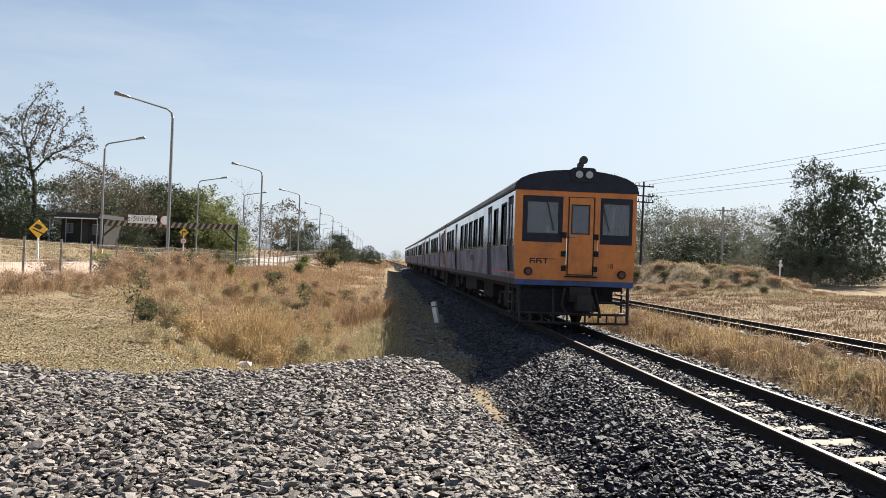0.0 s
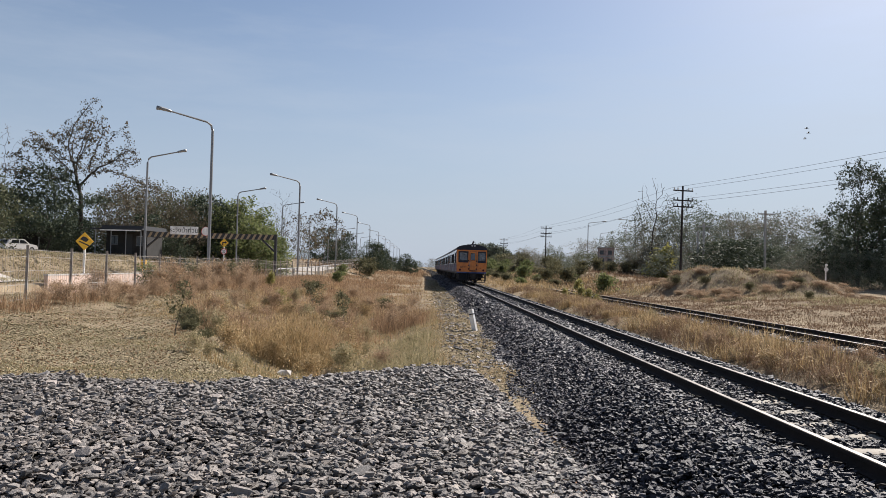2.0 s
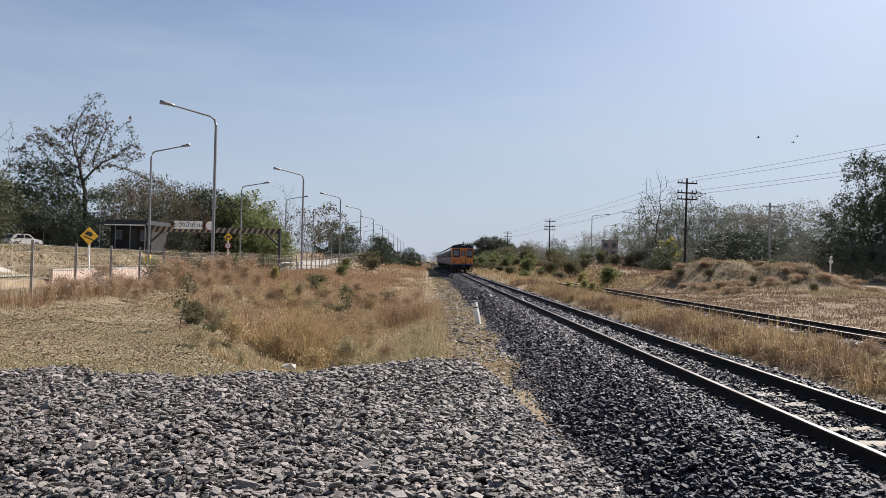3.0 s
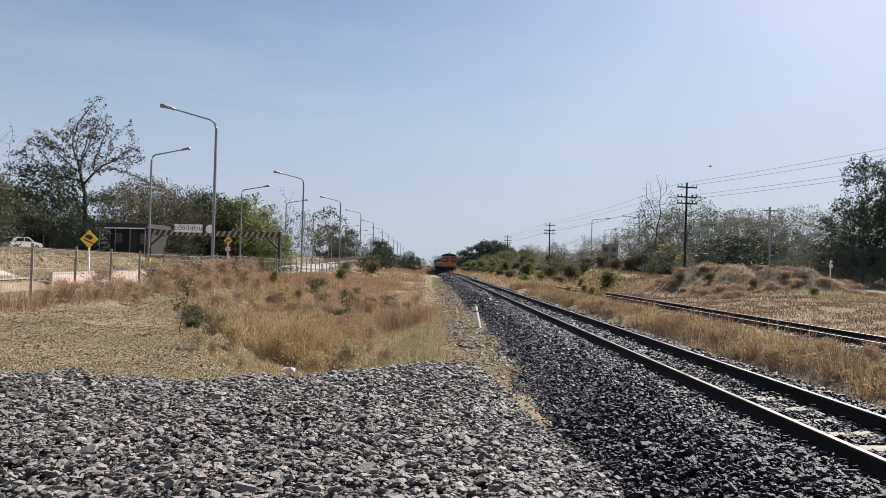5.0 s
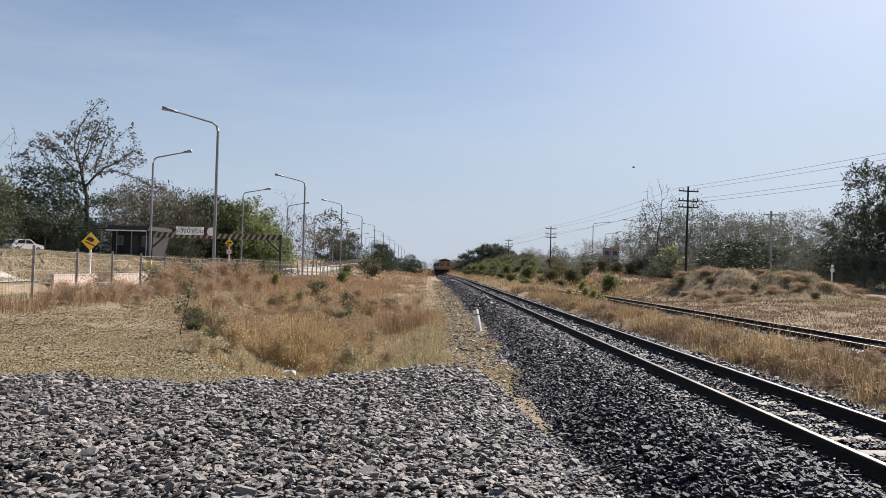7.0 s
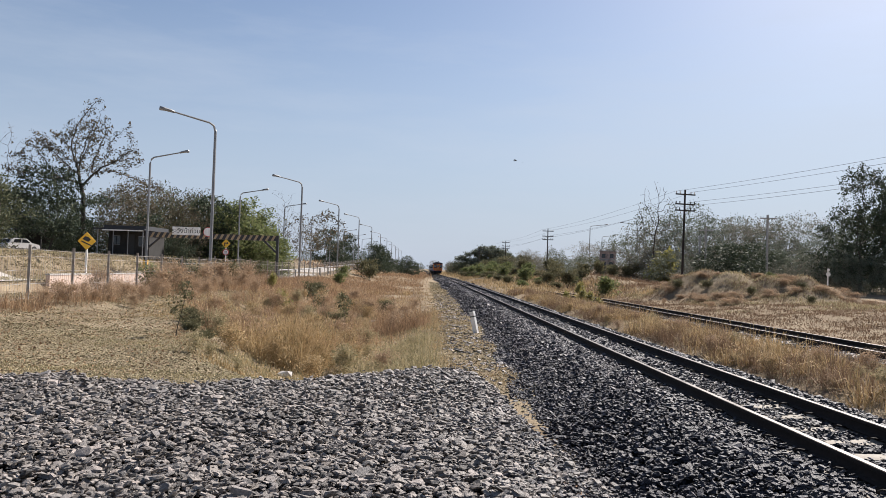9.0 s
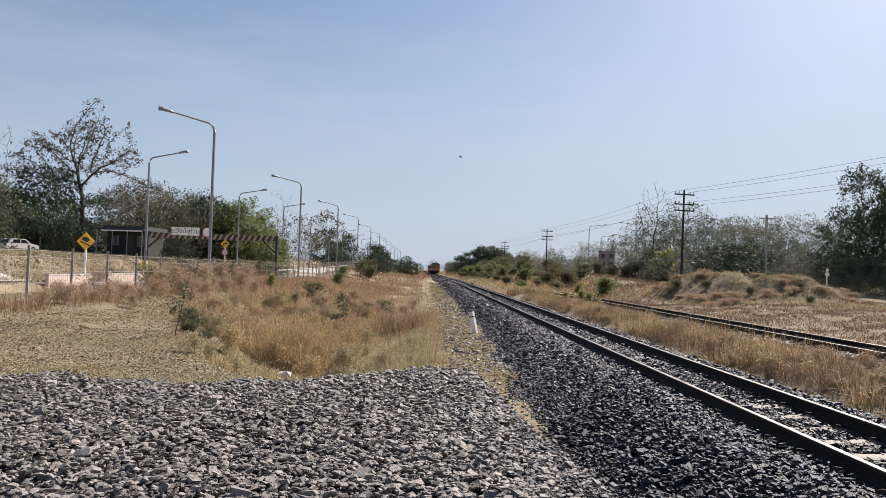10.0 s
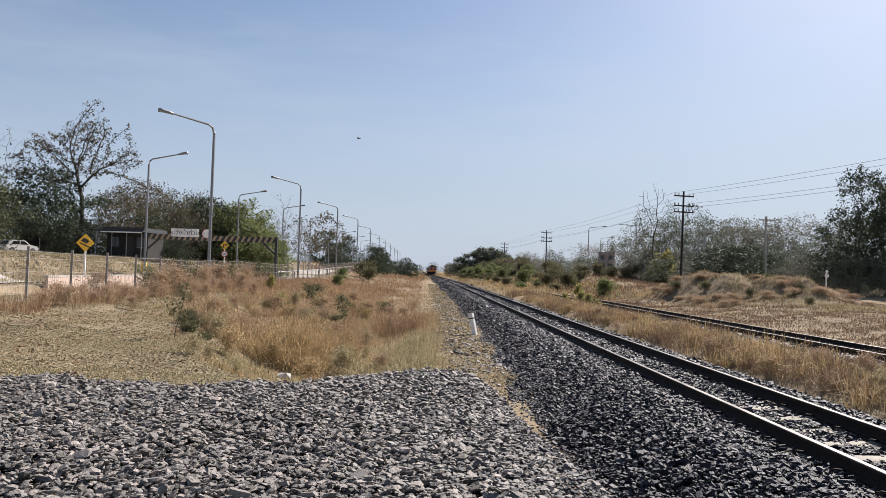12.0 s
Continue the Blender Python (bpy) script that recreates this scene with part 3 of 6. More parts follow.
pos = scatter(0.5, 1.95, 12.6, 60, 70, lambda x, y: land(x, y), lambda x, y: 0.35 + 0.4 * waves(x, y, 1.3, 65))
stones("verge_chips", pos + np.array([0, 0, 0.012]), sizes(len(pos), 0.026, 0.35), 9, M_STONE, track, tilt=0.3)

siding = thing("railway_siding", "rusty disused siding track among dry grass", "railway track", kind="structure")
for side in (-0.53, 0.53):
    rail(siding, TRACK_B + side, -40, 75, -0.10)
for k in range(90):
    y = 2.0 + 0.68 * k
    s = new("sleeper", TIMBER_ME)
    s.parent = siding
    s.matrix_basis = pose(TRACK_B, y, -0.262)
# siding ballast takes the painted gap shade too
sheet("ballast", TRACK_B + np.arange(-2.2, 2.21, 0.2), reach((0, 80, 0.4), (80, 90, 2)), bed_b, M_GAPSHADE, siding)
pos = scatter(8.9, 12.3, 11, 40, 130, bed_b, lambda x, y: (np.abs(np.abs(x - TRACK_B) - 0.53) > 0.08) * (waves(x, y, 1.1, 31) > -0.15))
stones("ballast_stones", pos, sizes(len(pos), 0.036), 6, M_STONE, siding)

# road behind the fence
road = sheet("road", np.array([-20.5, -19, -17, -15, -14.3]), reach((-40, 200, 8), (200, 900, 50)), lambda x, y: land(x, y) + 0.05, M_ROAD)
tagged(road, "pale concrete road behind the mesh fence", "road", kind="structure")
apron = sheet("pavement", np.array([-25.4, -24, -22.6, -21.9]), np.arange(26.0, 43.6, 2.5), lambda x, y: land(x, y) + 0.06, M_ROAD)
tagged(apron, "pale concrete apron beside the road", "pavement", kind="structure")


# ---- the train ----
HALF, FLOOR, EAVE, TOP = 1.38, 0.97, 3.08, 3.55
CAR = 20.5


def arc(half, eave, top, n=14):
    """Roof outline from one eave to the other."""
    return [(half * math.cos(math.pi * k / n), eave + (top - eave) * math.sin(math.pi * k / n) ** 0.8) for k in range(n + 1)]


def panelled(bm, a0, a1, z0, z1, holes, put):
    """A wall from a0 to a1 with holes (a, b, low, high); put(bm, a, b, low, high) lays one piece."""
    cut = sorted({a0, a1, *(min(max(q, a0), a1) for h in holes for q in h[:2])})
    lev = sorted({z0, z1, *(min(max(q, z0), z1) for h in holes for q in h[2:])})
    for a, b in zip(cut, cut[1:]):
        for lo, hi in zip(lev, lev[1:]):
            if not any(h[0] < (a + b) / 2 < h[1] and h[2] < (lo + hi) / 2 < h[3] for h in holes):
                put(bm, a, b, lo, hi)
    bmesh.ops.remove_doubles(bm, verts=bm.verts, dist=1e-5)


def ring(bm, x0, x1, z0, z1, w, y0, y1, r=0.0):
    """An upright rectangular frame, w wide."""
    box(bm, x0 - w, x1 + w, y0, y1, z1, z1 + w), box(bm, x0 - w, x1 + w, y0, y1, z0 - w, z0)
    box(bm, x0 - w, x0, y0, y1, z0, z1), box(bm, x1, x1 + w, y0, y1, z0, z1)


def rounded(x0, x1, z0, z1, r, n=4):
    out = []
    for cx, cz, a in ((x1 - r, z1 - r, 0), (x0 + r, z1 - r, 90), (x0 + r, z0 + r, 180), (x1 - r, z0 + r, 270)):
        out += [(cx + r * math.cos(radians(a + 90 * k / n)), cz + r * math.sin(radians(a + 90 * k / n))) for k in range(n + 1)]
    return out


def tuck(bm):
    """The sides lean in below the windows."""
    for v in bm.verts:
        if v.co.z < 1.9 and abs(v.co.x) > 1.15:
            v.co.x -= math.copysign(0.05 * (1.9 - v.co.z) / 0.93, v.co.x)
    return bm


def rail_car(name, label):
    car = thing(name, label, "train carriage", group="carriages of the train")
    L = CAR - 0.55
    holes = [(0.25, 1.0, 1.25, 2.98), (1.25, 1.95, 1.9, 2.85), (2.65, 3.25, 1.9, 2.8), (3.7, 4.55, 1.0, 2.98)]
    holes += [(5.6 + 1.48 * k, 6.5 + 1.48 * k, 1.93, 2.77) for k in range(5)]
    holes += [(13.9, 14.85, 1.0, 2.98)] + [(15.6 + 1.35 * k, 16.45 + 1.35 * k, 1.93, 2.77) for k in range(3)]
    for sgn in (-1, 1):
        bm = B()
        panelled(bm, 0.05, L, FLOOR + 0.13, EAVE, holes + [(-1, -1, 1.9, 1.9)], lambda b, p, q, lo, hi: box(b, *sorted((sgn * HALF, sgn * (HALF - 0.07))), p, q, lo, hi))
        wall = part("side_wall", tuck(bm), M_SILVER, car, "worn silver-white side wall")
        # thin darker strip painted in place of the ground mirrored in the lower wall
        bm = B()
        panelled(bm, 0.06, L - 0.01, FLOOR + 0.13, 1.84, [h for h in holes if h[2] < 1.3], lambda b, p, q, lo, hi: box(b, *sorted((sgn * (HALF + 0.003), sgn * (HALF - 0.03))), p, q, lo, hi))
        part("ground_reflection_strip", tuck(bm), M_SIDEREFLECT, wall, "dull grey-violet strip, ground's reflection put into its colour")
        bm = B()
        box(bm, *sorted((sgn * (HALF + 0.004), sgn * (HALF - 0.06))), 0.04, L, FLOOR, FLOOR + 0.13)
        part("sill_band", tuck(bm), M_NAVY, wall, "dark navy band along the sill")
        bm = B()
        box(bm, *sorted((sgn * (HALF + 0.006), sgn * (HALF - 0.03))), 0.06, 3.68, 1.21, 1.235)
        part("pinstripe", tuck(bm), M_RED, wall, "thin red line")
        bm = B()
        box(bm, *sorted((sgn * (HALF + 0.03), sgn * (HALF - 0.04))), 0.0, L, EAVE, EAVE + 0.05)
        part("gutter", bm, M_NAVY, wall)
        for a, b, lo, hi in holes:
            door = lo < 1.3
            bm = B()
            x0, x1 = sorted((sgn * (HALF - 0.055), sgn * (HALF - 0.075 - 0.1 * door)))
            if door:
                box(bm, x0, x1, a, (a + b) / 2 - 0.01, lo, hi), box(bm, x0, x1, (a + b) / 2 + 0.01, b, lo, hi)
                leaf = part("folding_door", tuck(bm), M_NAVY, car, "dark folding door leaves")
                bm = B()
                for u in (a + 0.08, (a + b) / 2 + 0.07):
                    box(bm, *sorted((sgn * (HALF - 0.04), sgn * (HALF - 0.07))), u, u + (b - a) / 2 - 0.18, 2.0, 2.8)
                part("pane", tuck(bm), M_GLASS, leaf)
            else:
                box(bm, x0, x1, a, b, lo, hi)
                pane = part("window", bm, M_GLASS if sgn < 0 and a > 5 else M_SCREEN, car, "dark side window")
                pane.visible_shadow = False
                bm = B()
                xa, xb = sorted((sgn * (HALF + 0.012), sgn * (HALF - 0.05)))
                box(bm, xa, xb, a - 0.04, b + 0.04, hi, hi + 0.04), box(bm, xa, xb, a - 0.04, b + 0.04, lo - 0.04, lo)
                box(bm, xa, xb, a - 0.04, a, lo, hi), box(bm, xa, xb, b, b + 0.04, lo, hi)
                part("window_rubber", bm, M_RUBBER, pane)
        bm = B()
        for k in range(3):
            box(bm, *sorted((sgn * (HALF + 0.008), sgn * (HALF - 0.01))), 8.0 + 0.3 * k, 8.2 + 0.3 * k, 1.5, 1.66)
        part("lettering", tuck(bm), M_NAVY, wall, "unreadable dark lettering")
    # roof and its dark front cap
    bm = B()
    extrude(bm, arc(HALF + 0.02, EAVE + 0.04, TOP) + [(-HALF + 0.05, EAVE), (HALF - 0.05, EAVE)], 0.12, L)
    roof = part("roof", bm, M_ROOF, car, "grey arched roof", smooth=False)
    for k in range(6):
        bm = B()
        box(bm, -0.28, 0.28, 2.2 + 3.1 * k, 2.9 + 3.1 * k, TOP - 0.03, TOP + 0.11)
        part("roof_vent", bm, M_ROOF, roof, bevel=0.03)
    bm = B()
    extrude(bm, arc(HALF + 0.03, EAVE + 0.02, TOP + 0.015) + [(-HALF + 0.02, EAVE - 0.0), (HALF - 0.02, EAVE - 0.0)], -0.03, 0.12)
    part("roof_cap", bm, M_NAVY, car, "dark navy roof front")
    # far end wall, floor, ceiling
    bm = B()
    box(bm, -HALF + 0.08, HALF - 0.08, L - 0.06, L, FLOOR, EAVE)
    part("end_wall", bm, M_SILVER, car)
    bm = B()
    box(bm, -0.5, 0.5, L, CAR - 0.02, 1.05, 3.0)
    part("gangway", bm, M_RUBBER, car, "black gangway bellows", bevel=0.03)
    bm = B()
    box(bm, -HALF + 0.09, HALF - 0.09, 0.06, L - 0.07, FLOOR, FLOOR + 0.1)
    part("floor", bm, M_INSIDE, car)
    bm = B()
    panelled(bm, -HALF + 0.09, HALF - 0.09, FLOOR + 0.1, EAVE, [(-0.35, 0.35, FLOOR + 0.1, 2.9)], lambda b, p, q, lo, hi: box(b, p, q, 1.7, 1.74, lo, hi))
    part("cab_partition", bm, M_CAB, car, "pale cab partition")
    bm = B()
    box(bm, 0.6, 1.25, 0.12, 0.45, 1.1, 2.0)
    desk = part("driving_desk", bm, M_INSIDE, car, "grey driving desk", bevel=0.03)
    bm = B()
    rod(bm, [(0.95, 0.34, 2.0), (0.95, 0.3, 2.22)], 0.02, 6), rod(bm, [(0.95, 0.26, 2.2), (0.95, 0.3, 2.22)], 0.11, 14), rod(bm, [(1.1, 0.3, 2.0), (1.1, 0.3, 2.4)], 0.02, 5), rod(bm, [(1.18, 0.3, 2.0), (1.18, 0.3, 2.4)], 0.02, 5)
    part("control_handle", bm, M_CHROME, desk, "pale brake wheel and handles")
    # cab front
    bm = B()
    front = [(-1.21, -0.30, 1.93, 2.96), (-0.17, 0.41, 1.22, 2.96), (0.55, 1.29, 1.92, 2.96)]
    panelled(bm, -HALF, HALF, FLOOR + 0.12, EAVE, front, lambda b, p, q, lo, hi: box(b, p, q, 0.0, 0.05, lo, hi))
    face = part("front_panel", tuck(bm), M_ORANGE, car, "faded orange cab front")
    bm = B()
    box(bm, -HALF - 0.004, HALF + 0.004, -0.006, 0.05, FLOOR, FLOOR + 0.12)
    part("front_band", tuck(bm), M_BLUE, car, "blue band below the front")
    for x0, x1, gx0, gx1, wip in ((-1.21, -0.30, -1.10, -0.40, -0.52), (0.55, 1.29, 0.61, 1.23, 0.74)):
        bm = B()
        panelled(bm, x0, x1, 1.925, 2.955, [(gx0, gx1, 2.13, 2.83)], lambda b, p, q, lo, hi: box(b, p, q, 0.004, 0.05, lo, hi))
        fr = part("windscreen_frame", bm, M_NAVY, face, "dark windscreen surround")
        bm = B()
        extrude(bm, rounded(gx0 - 0.01, gx1 + 0.01, 2.12, 2.84, 0.06), 0.02, 0.035)
        part("windscreen", bm, M_SCREEN, fr, "windscreen glass").visible_shadow = False
        bm = B()
        ring(bm, gx0, gx1, 2.13, 2.83, 0.025, -0.004, 0.03)
        part("windscreen_rubber", bm, M_RUBBER, fr)
        bm = B()
        rod(bm, [(wip - 0.14, -0.012, 2.82), (wip - 0.06, -0.02, 2.5), (wip + 0.02, -0.015, 2.2)], 0.012, 5)
        part("wiper", bm, M_BLACK, fr)
    bm = B()
    panelled(bm, -0.155, 0.395, 1.235, 2.945, [(-0.10, 0.30, 2.14, 2.78)], lambda b, p, q, lo, hi: box(b, p, q, -0.012, 0.04, lo, hi))
    door = part("front_door", bm, M_ORANGE, face, "orange gangway door")
    bm = B()
    extrude(bm, rounded(-0.11, 0.31, 2.13, 2.79, 0.07), 0.008, 0.02)
    part("pane", bm, M_SCREEN, door).visible_shadow = False
    bm = B()
    ring(bm, -0.09, 0.29, 2.15, 2.77, 0.022, -0.022, 0.0)
    part("door_rubber", bm, M_RUBBER, door)
    bm = B()
    ring(bm, -0.165, 0.405, 1.23, 2.945, 0.016, -0.018, 0.01)
    part("door_trim", bm, M_RUBBER, door)
    bm = B()
    rod(bm, [(-0.14, -0.02, 2.06), (-0.14, -0.05, 2.06), (-0.02, -0.05, 2.07)], 0.014, 6)
    part("door_handle", bm, M_CHROME, door, "chrome door handle")
    for hx, z0, z1 in ((-0.215, 1.42, 2.05), (0.49, 1.75, 2.02)):
        bm = B()
        rod(bm, [(hx, 0.0, z0), (hx, -0.06, z0 + 0.02), (hx, -0.06, z1 - 0.02), (hx, 0.0, z1)], 0.013, 6)
        part("handrail", bm, M_CHROME, face, "bright steel handrail")
    for hx, hz in ((-0.27, 2.1), (-0.27, 1.68), (-0.26, 1.36), (0.46, 2.08), (0.47, 1.7), (0.45, 1.36)):
        bm = B()
        box(bm, hx - 0.05, hx + 0.05, -0.05, 0.002, hz - 0.06, hz + 0.06)
        part("bracket", bm, M_UNDER, face, bevel=0.01)
    bm = B()
    box(bm, -0.22, 0.48, -0.16, 0.0, 1.165, 1.2)
    part("door_step", bm, M_UNDER, face, "dark steel step below the door")
    for lx, lz in ((-1.05, 1.27), (1.07, 1.25)):
        bm = B()
        rod(bm, [(lx, 0.0, lz), (lx, -0.035, lz)], 0.095, 14)
        lamp = part("marker_lamp", bm, M_UNDER, face, "round dark tail lamp")
        bm = B()
        rod(bm, [(lx, -0.03, lz), (lx, -0.045, lz)], 0.065, 14)
        part("lens", bm, M_REDLENS, lamp)
    bm = B()
    for k in range(3):
        e0 = -1.02 + 0.145 * k
        box(bm, e0, e0 + 0.125, -0.004, 0.0, 1.545, 1.57)
        box(bm, e0 + (0.05 if k == 2 else 0.0), e0 + (0.08 if k == 2 else 0.03), -0.004, 0.0, 1.45, 1.545)
        if k < 2:
            box(bm, e0 + 0.03, e0 + 0.125, -0.004, 0.0, 1.497, 1.52), box(bm, e0 + 0.095, e0 + 0.125, -0.004, 0.0, 1.45, 1.497)
    box(bm, -0.58, -0.42, -0.004, 0.0, 1.555, 1.566)
    part("emblem", bm, M_NAVY, face, "dark painted emblem")
    cu = bpy.data.curves.new("number", "FONT")
    cu.body, cu.size, cu.extrude, cu.align_x = "18", 0.16, 0.002, "CENTER"
    tmp = new("tmp", cu)
    me = bpy.data.meshes.new_from_object(tmp.evaluated_get(bpy.context.evaluated_depsgraph_get()))
    bpy.data.objects.remove(tmp)
    me.materials.clear()
    me.materials.append(M_MAROON)
    num = place(new("number", me), face, "dark red number 18")
    num.matrix_basis = pose(0.80, -0.004, 1.38, 90, 0, 0)
    # headlamps and horn on the roof front
    bm = B()
    extrude(bm, rounded(-0.16, 0.42, 3.30, 3.62, 0.1), -0.06, 0.35)
    pod = part("headlamp_housing", bm, M_NAVY, car, "dark headlamp housing")
    for lx in (0.02, 0.25):
        bm = B()
        rod(bm, [(lx, -0.05, 3.46), (lx, -0.085, 3.46)], 0.105, 16)
        rim = part("headlamp", bm, M_RUBBER, pod)
        bm = B()
        rod(bm, [(lx, -0.08, 3.46), (lx, -0.095, 3.46)], 0.082, 16)
        part("lens", bm, M_LENS, rim, "pale headlamp glass")
    bm = B()
    rod(bm, [(0.06, 0.15, 3.58), (0.06, 0.15, 3.74)], 0.03, 6), rod(bm, [(0.06, 0.1, 3.68), (0.06, -0.02, 3.68)], 0.06, 12, 0.075), rod(bm, [(0.12, 0.15, 3.70), (0.12, 0.15, 3.8)], 0.02, 6), rod(bm, [(0.12, 0.1, 3.79), (0.12, -0.05, 3.79)], 0.075, 12, 0.095)
    part("horn", bm, M_BLACK, pod, "black roof horns")
    # running gear
    bm = B()
    box(bm, -1.2, 1.2, 0.3, L - 0.3, 0.86, FLOOR)
    for y0, y1, z0, h in ((6.0, 8.2, 0.38, 0.95), (8.6, 10.0, 0.5, 1.15), (10.4, 12.6, 0.42, 1.1), (12.9, 13.6, 0.55, 1.2)):
        box(bm, -h, h, y0, y1, z0, 0.87)
    box(bm, -1.15, 0.45, 0.2, 0.9, 0.3, 0.87), box(bm, 0.45, 1.1, 0.7, 1.1, 0.55, 0.87)
    part("underframe", bm, M_UNDER, car, "sooty equipment boxes under the floor")
    for yc in (2.9, L - 2.9):
        bm = B()
        for sgn in (-1, 1):
            box(bm, *sorted((sgn * 0.86, sgn * 0.98)), yc - 1.5, yc + 1.5, 0.42, 0.66), box(bm, *sorted((sgn * 0.82, sgn * 1.04)), yc - 0.35, yc + 0.35, 0.3, 0.85)
            for wy in (-1.05, 1.05):
                box(bm, *sorted((sgn * 0.84, sgn * 1.06)), yc + wy - 0.16, yc + wy + 0.16, 0.3, 0.62)
        box(bm, -0.9, 0.9, yc - 0.2, yc + 0.2, 0.5, 0.8)
        bogie = part("bogie", bm, M_UNDER, car)
        for wy in (-1.05, 1.05):
            for sgn in (-1, 1):
                bm = B()
                rod(bm, [(sgn * 0.47, yc + wy, 0.425), (sgn * 0.505, yc + wy, 0.425)], 0.445, 20), rod(bm, [(sgn * 0.505, yc + wy, 0.425), (sgn * 0.60, yc + wy, 0.425)], 0.425, 20)
                part("wheel", bm, M_UNDER, bogie)
    # coupler, steps and guard frame
    bm = B()
    box(bm, -0.12, 0.36, -0.12, 0.6, 0.62, 0.95), rod(bm, [(0.1, 0.3, 0.62), (0.1, -0.38, 0.62)], 0.11, 10), box(bm, -0.06, 0.28, -0.55, -0.32, 0.46, 0.78), rod(bm, [(0.35, 0.0, 0.9), (0.42, -0.2, 0.5), (0.3, -0.25, 0.3)], 0.03, 6)
    rod(bm, [(-0.2, 0.0, 0.92), (-0.3, -0.15, 0.55), (-0.2, -0.22, 0.35)], 0.03, 6)
    part("coupler", bm, M_SOOTRUST, car, "sooty automatic coupler and hoses")
    bm = B()
    for z in (0.16, 0.36):
        rod(bm, [(-1.22, -0.1, z), (-0.5, -0.25, z), (0.5, -0.25, z), (1.2, -0.1, z)], 0.03, 6)
    for x, y in ((-1.22, -0.1), (-1.0, -0.15), (-0.75, -0.2), (-0.5, -0.25), (-0.2, -0.25), (0.2, -0.25), (0.5, -0.25), (0.7, -0.21), (0.92, -0.16), (1.2, -0.1)):
        rod(bm, [(x, y, 0.14), (x, y, 0.36)], 0.022, 5)
    for x in (-1.22, 1.2):
        rod(bm, [(x, -0.1, 0.14), (x * 1.02, 0.0, 0.95)], 0.035, 6)
    rod(bm, [(-0.5, -0.25, 0.3), (-0.45, 0.1, 0.9)], 0.03, 5), rod(bm, [(0.55, -0.25, 0.3), (0.5, 0.1, 0.9)], 0.03, 5), rod(bm, [(0.6, 0.0, 0.62), (1.2, 0.0, 0.62)], 0.03, 5)
    part("guard_frame", bm, M_SOOTRUST, car, "rusty pipe guard frame above the rails")
    for sgn in (-1, 1):
        bm = B()
        for y0 in (0.3, 0.75):
            rod(bm, [(sgn * 1.33, y0, 0.97), (sgn * 1.33, y0, 0.3)], 0.022, 5)
        for z in (0.32, 0.54, 0.76):
            box(bm, *sorted((sgn * 1.18, sgn * 1.36)), 0.28, 0.77, z, z + 0.03)
        part("step_ladder", bm, M_SOOTRUST, car)
    return car


cars = [rail_car("rail_car", "diesel railcar, faded orange cab front, silver sides")]
for k in range(4):
    c = copy_thing(cars[0], pose(0, 0, 0))
    tagged(c, "silver-sided diesel railcar coupled in the train", "train carriage", "carriages of the train")
    cars.append(c)
RUN = [(0.0, 16.15), (0.5, 28.7), (1.0, 41.2), (1.5, 53.8), (2.0, 66.5), (2.5, 79.2), (3.0, 92.0), (4.0, 117), (5.0, 141), (6.0, 160), (7.0, 179), (8.0, 198), (9.0, 217), (10.0, 238), (11.0, 259), (12.0, 280)]


def on_line(y):
    a, b = float(bend(y)), float(bend(y + CAR - 0.5))
    return pose(TRACK + 0.04 + a, y, 0.0, 0, 0, math.degrees(math.atan2(a - b, CAR - 0.5)))


# ---- along the road ----
def street_lamp(reach_x, reach_y):
    """Steel pole with one long arm."""
    lamp = thing("street_lamp", "tall galvanised street lamp with one long arm", "street lamp", group="street lamps along the road")
    bm = B()
    d = Vector((reach_x, reach_y, 0))
    n = d.normalized()
    rod(bm, [(0, 0, 0), (0, 0, 4.5), (0, 0, 8.9), tuple(n * 0.1 + Vector((0, 0, 9.2))), tuple(n * 0.35 + Vector((0, 0, 9.35))), tuple(d * 0.8 + Vector((0, 0, 9.65)))], 0.10, 8, 0.045)
    part("pole", bm, M_STEEL, lamp)
    bm = B()
    box(bm, -0.18, 0.18, -0.18, 0.18, -0.1, 0.05)
    part("base", bm, M_CONCRETE, lamp)
    bm = B()
    a = d * 0.78 + Vector((0, 0, 9.64))
    rod(bm, [tuple(a), tuple(a + n * 0.2 + Vector((0, 0, 0.04))), tuple(a + n * 0.55 + Vector((0, 0, 0.08))), tuple(a + n * 0.8 + Vector((0, 0, 0.09)))], 0.07, 8, 0.12)
    head = part("lamp_head", bm, M_STEEL, lamp, "grey lamp head", smooth=True)
    return lamp


def ground_at(x, y):
    return float(land(x, y))


near_lamp, far_lamp = street_lamp(-2.4, -1.9), street_lamp(3.4, -1.4)
near_lamp.matrix_basis = pose(-12.5, 42.4, ground_at(-12.5, 42.4))
far_lamp.matrix_basis = pose(-21.9, 57.5, ground_at(-21.9, 57.5))
for k in range(1, 11):
    y = 42.4 + 29.8 * k
    copy_thing(near_lamp, pose(-12.6, y, ground_at(-12.6, y)))
    y = 57.5 + 25.5 * k
    copy_thing(far_lamp, pose(-21.4, y, ground_at(-21.4, y)))
for k, (x, y) in enumerate(((33, 150), (40, 140), (45, 190), (52, 180))):
    copy_thing(far_lamp, pose(x, y, 2.0, 0, 0, 20 + 140 * (k % 2)))


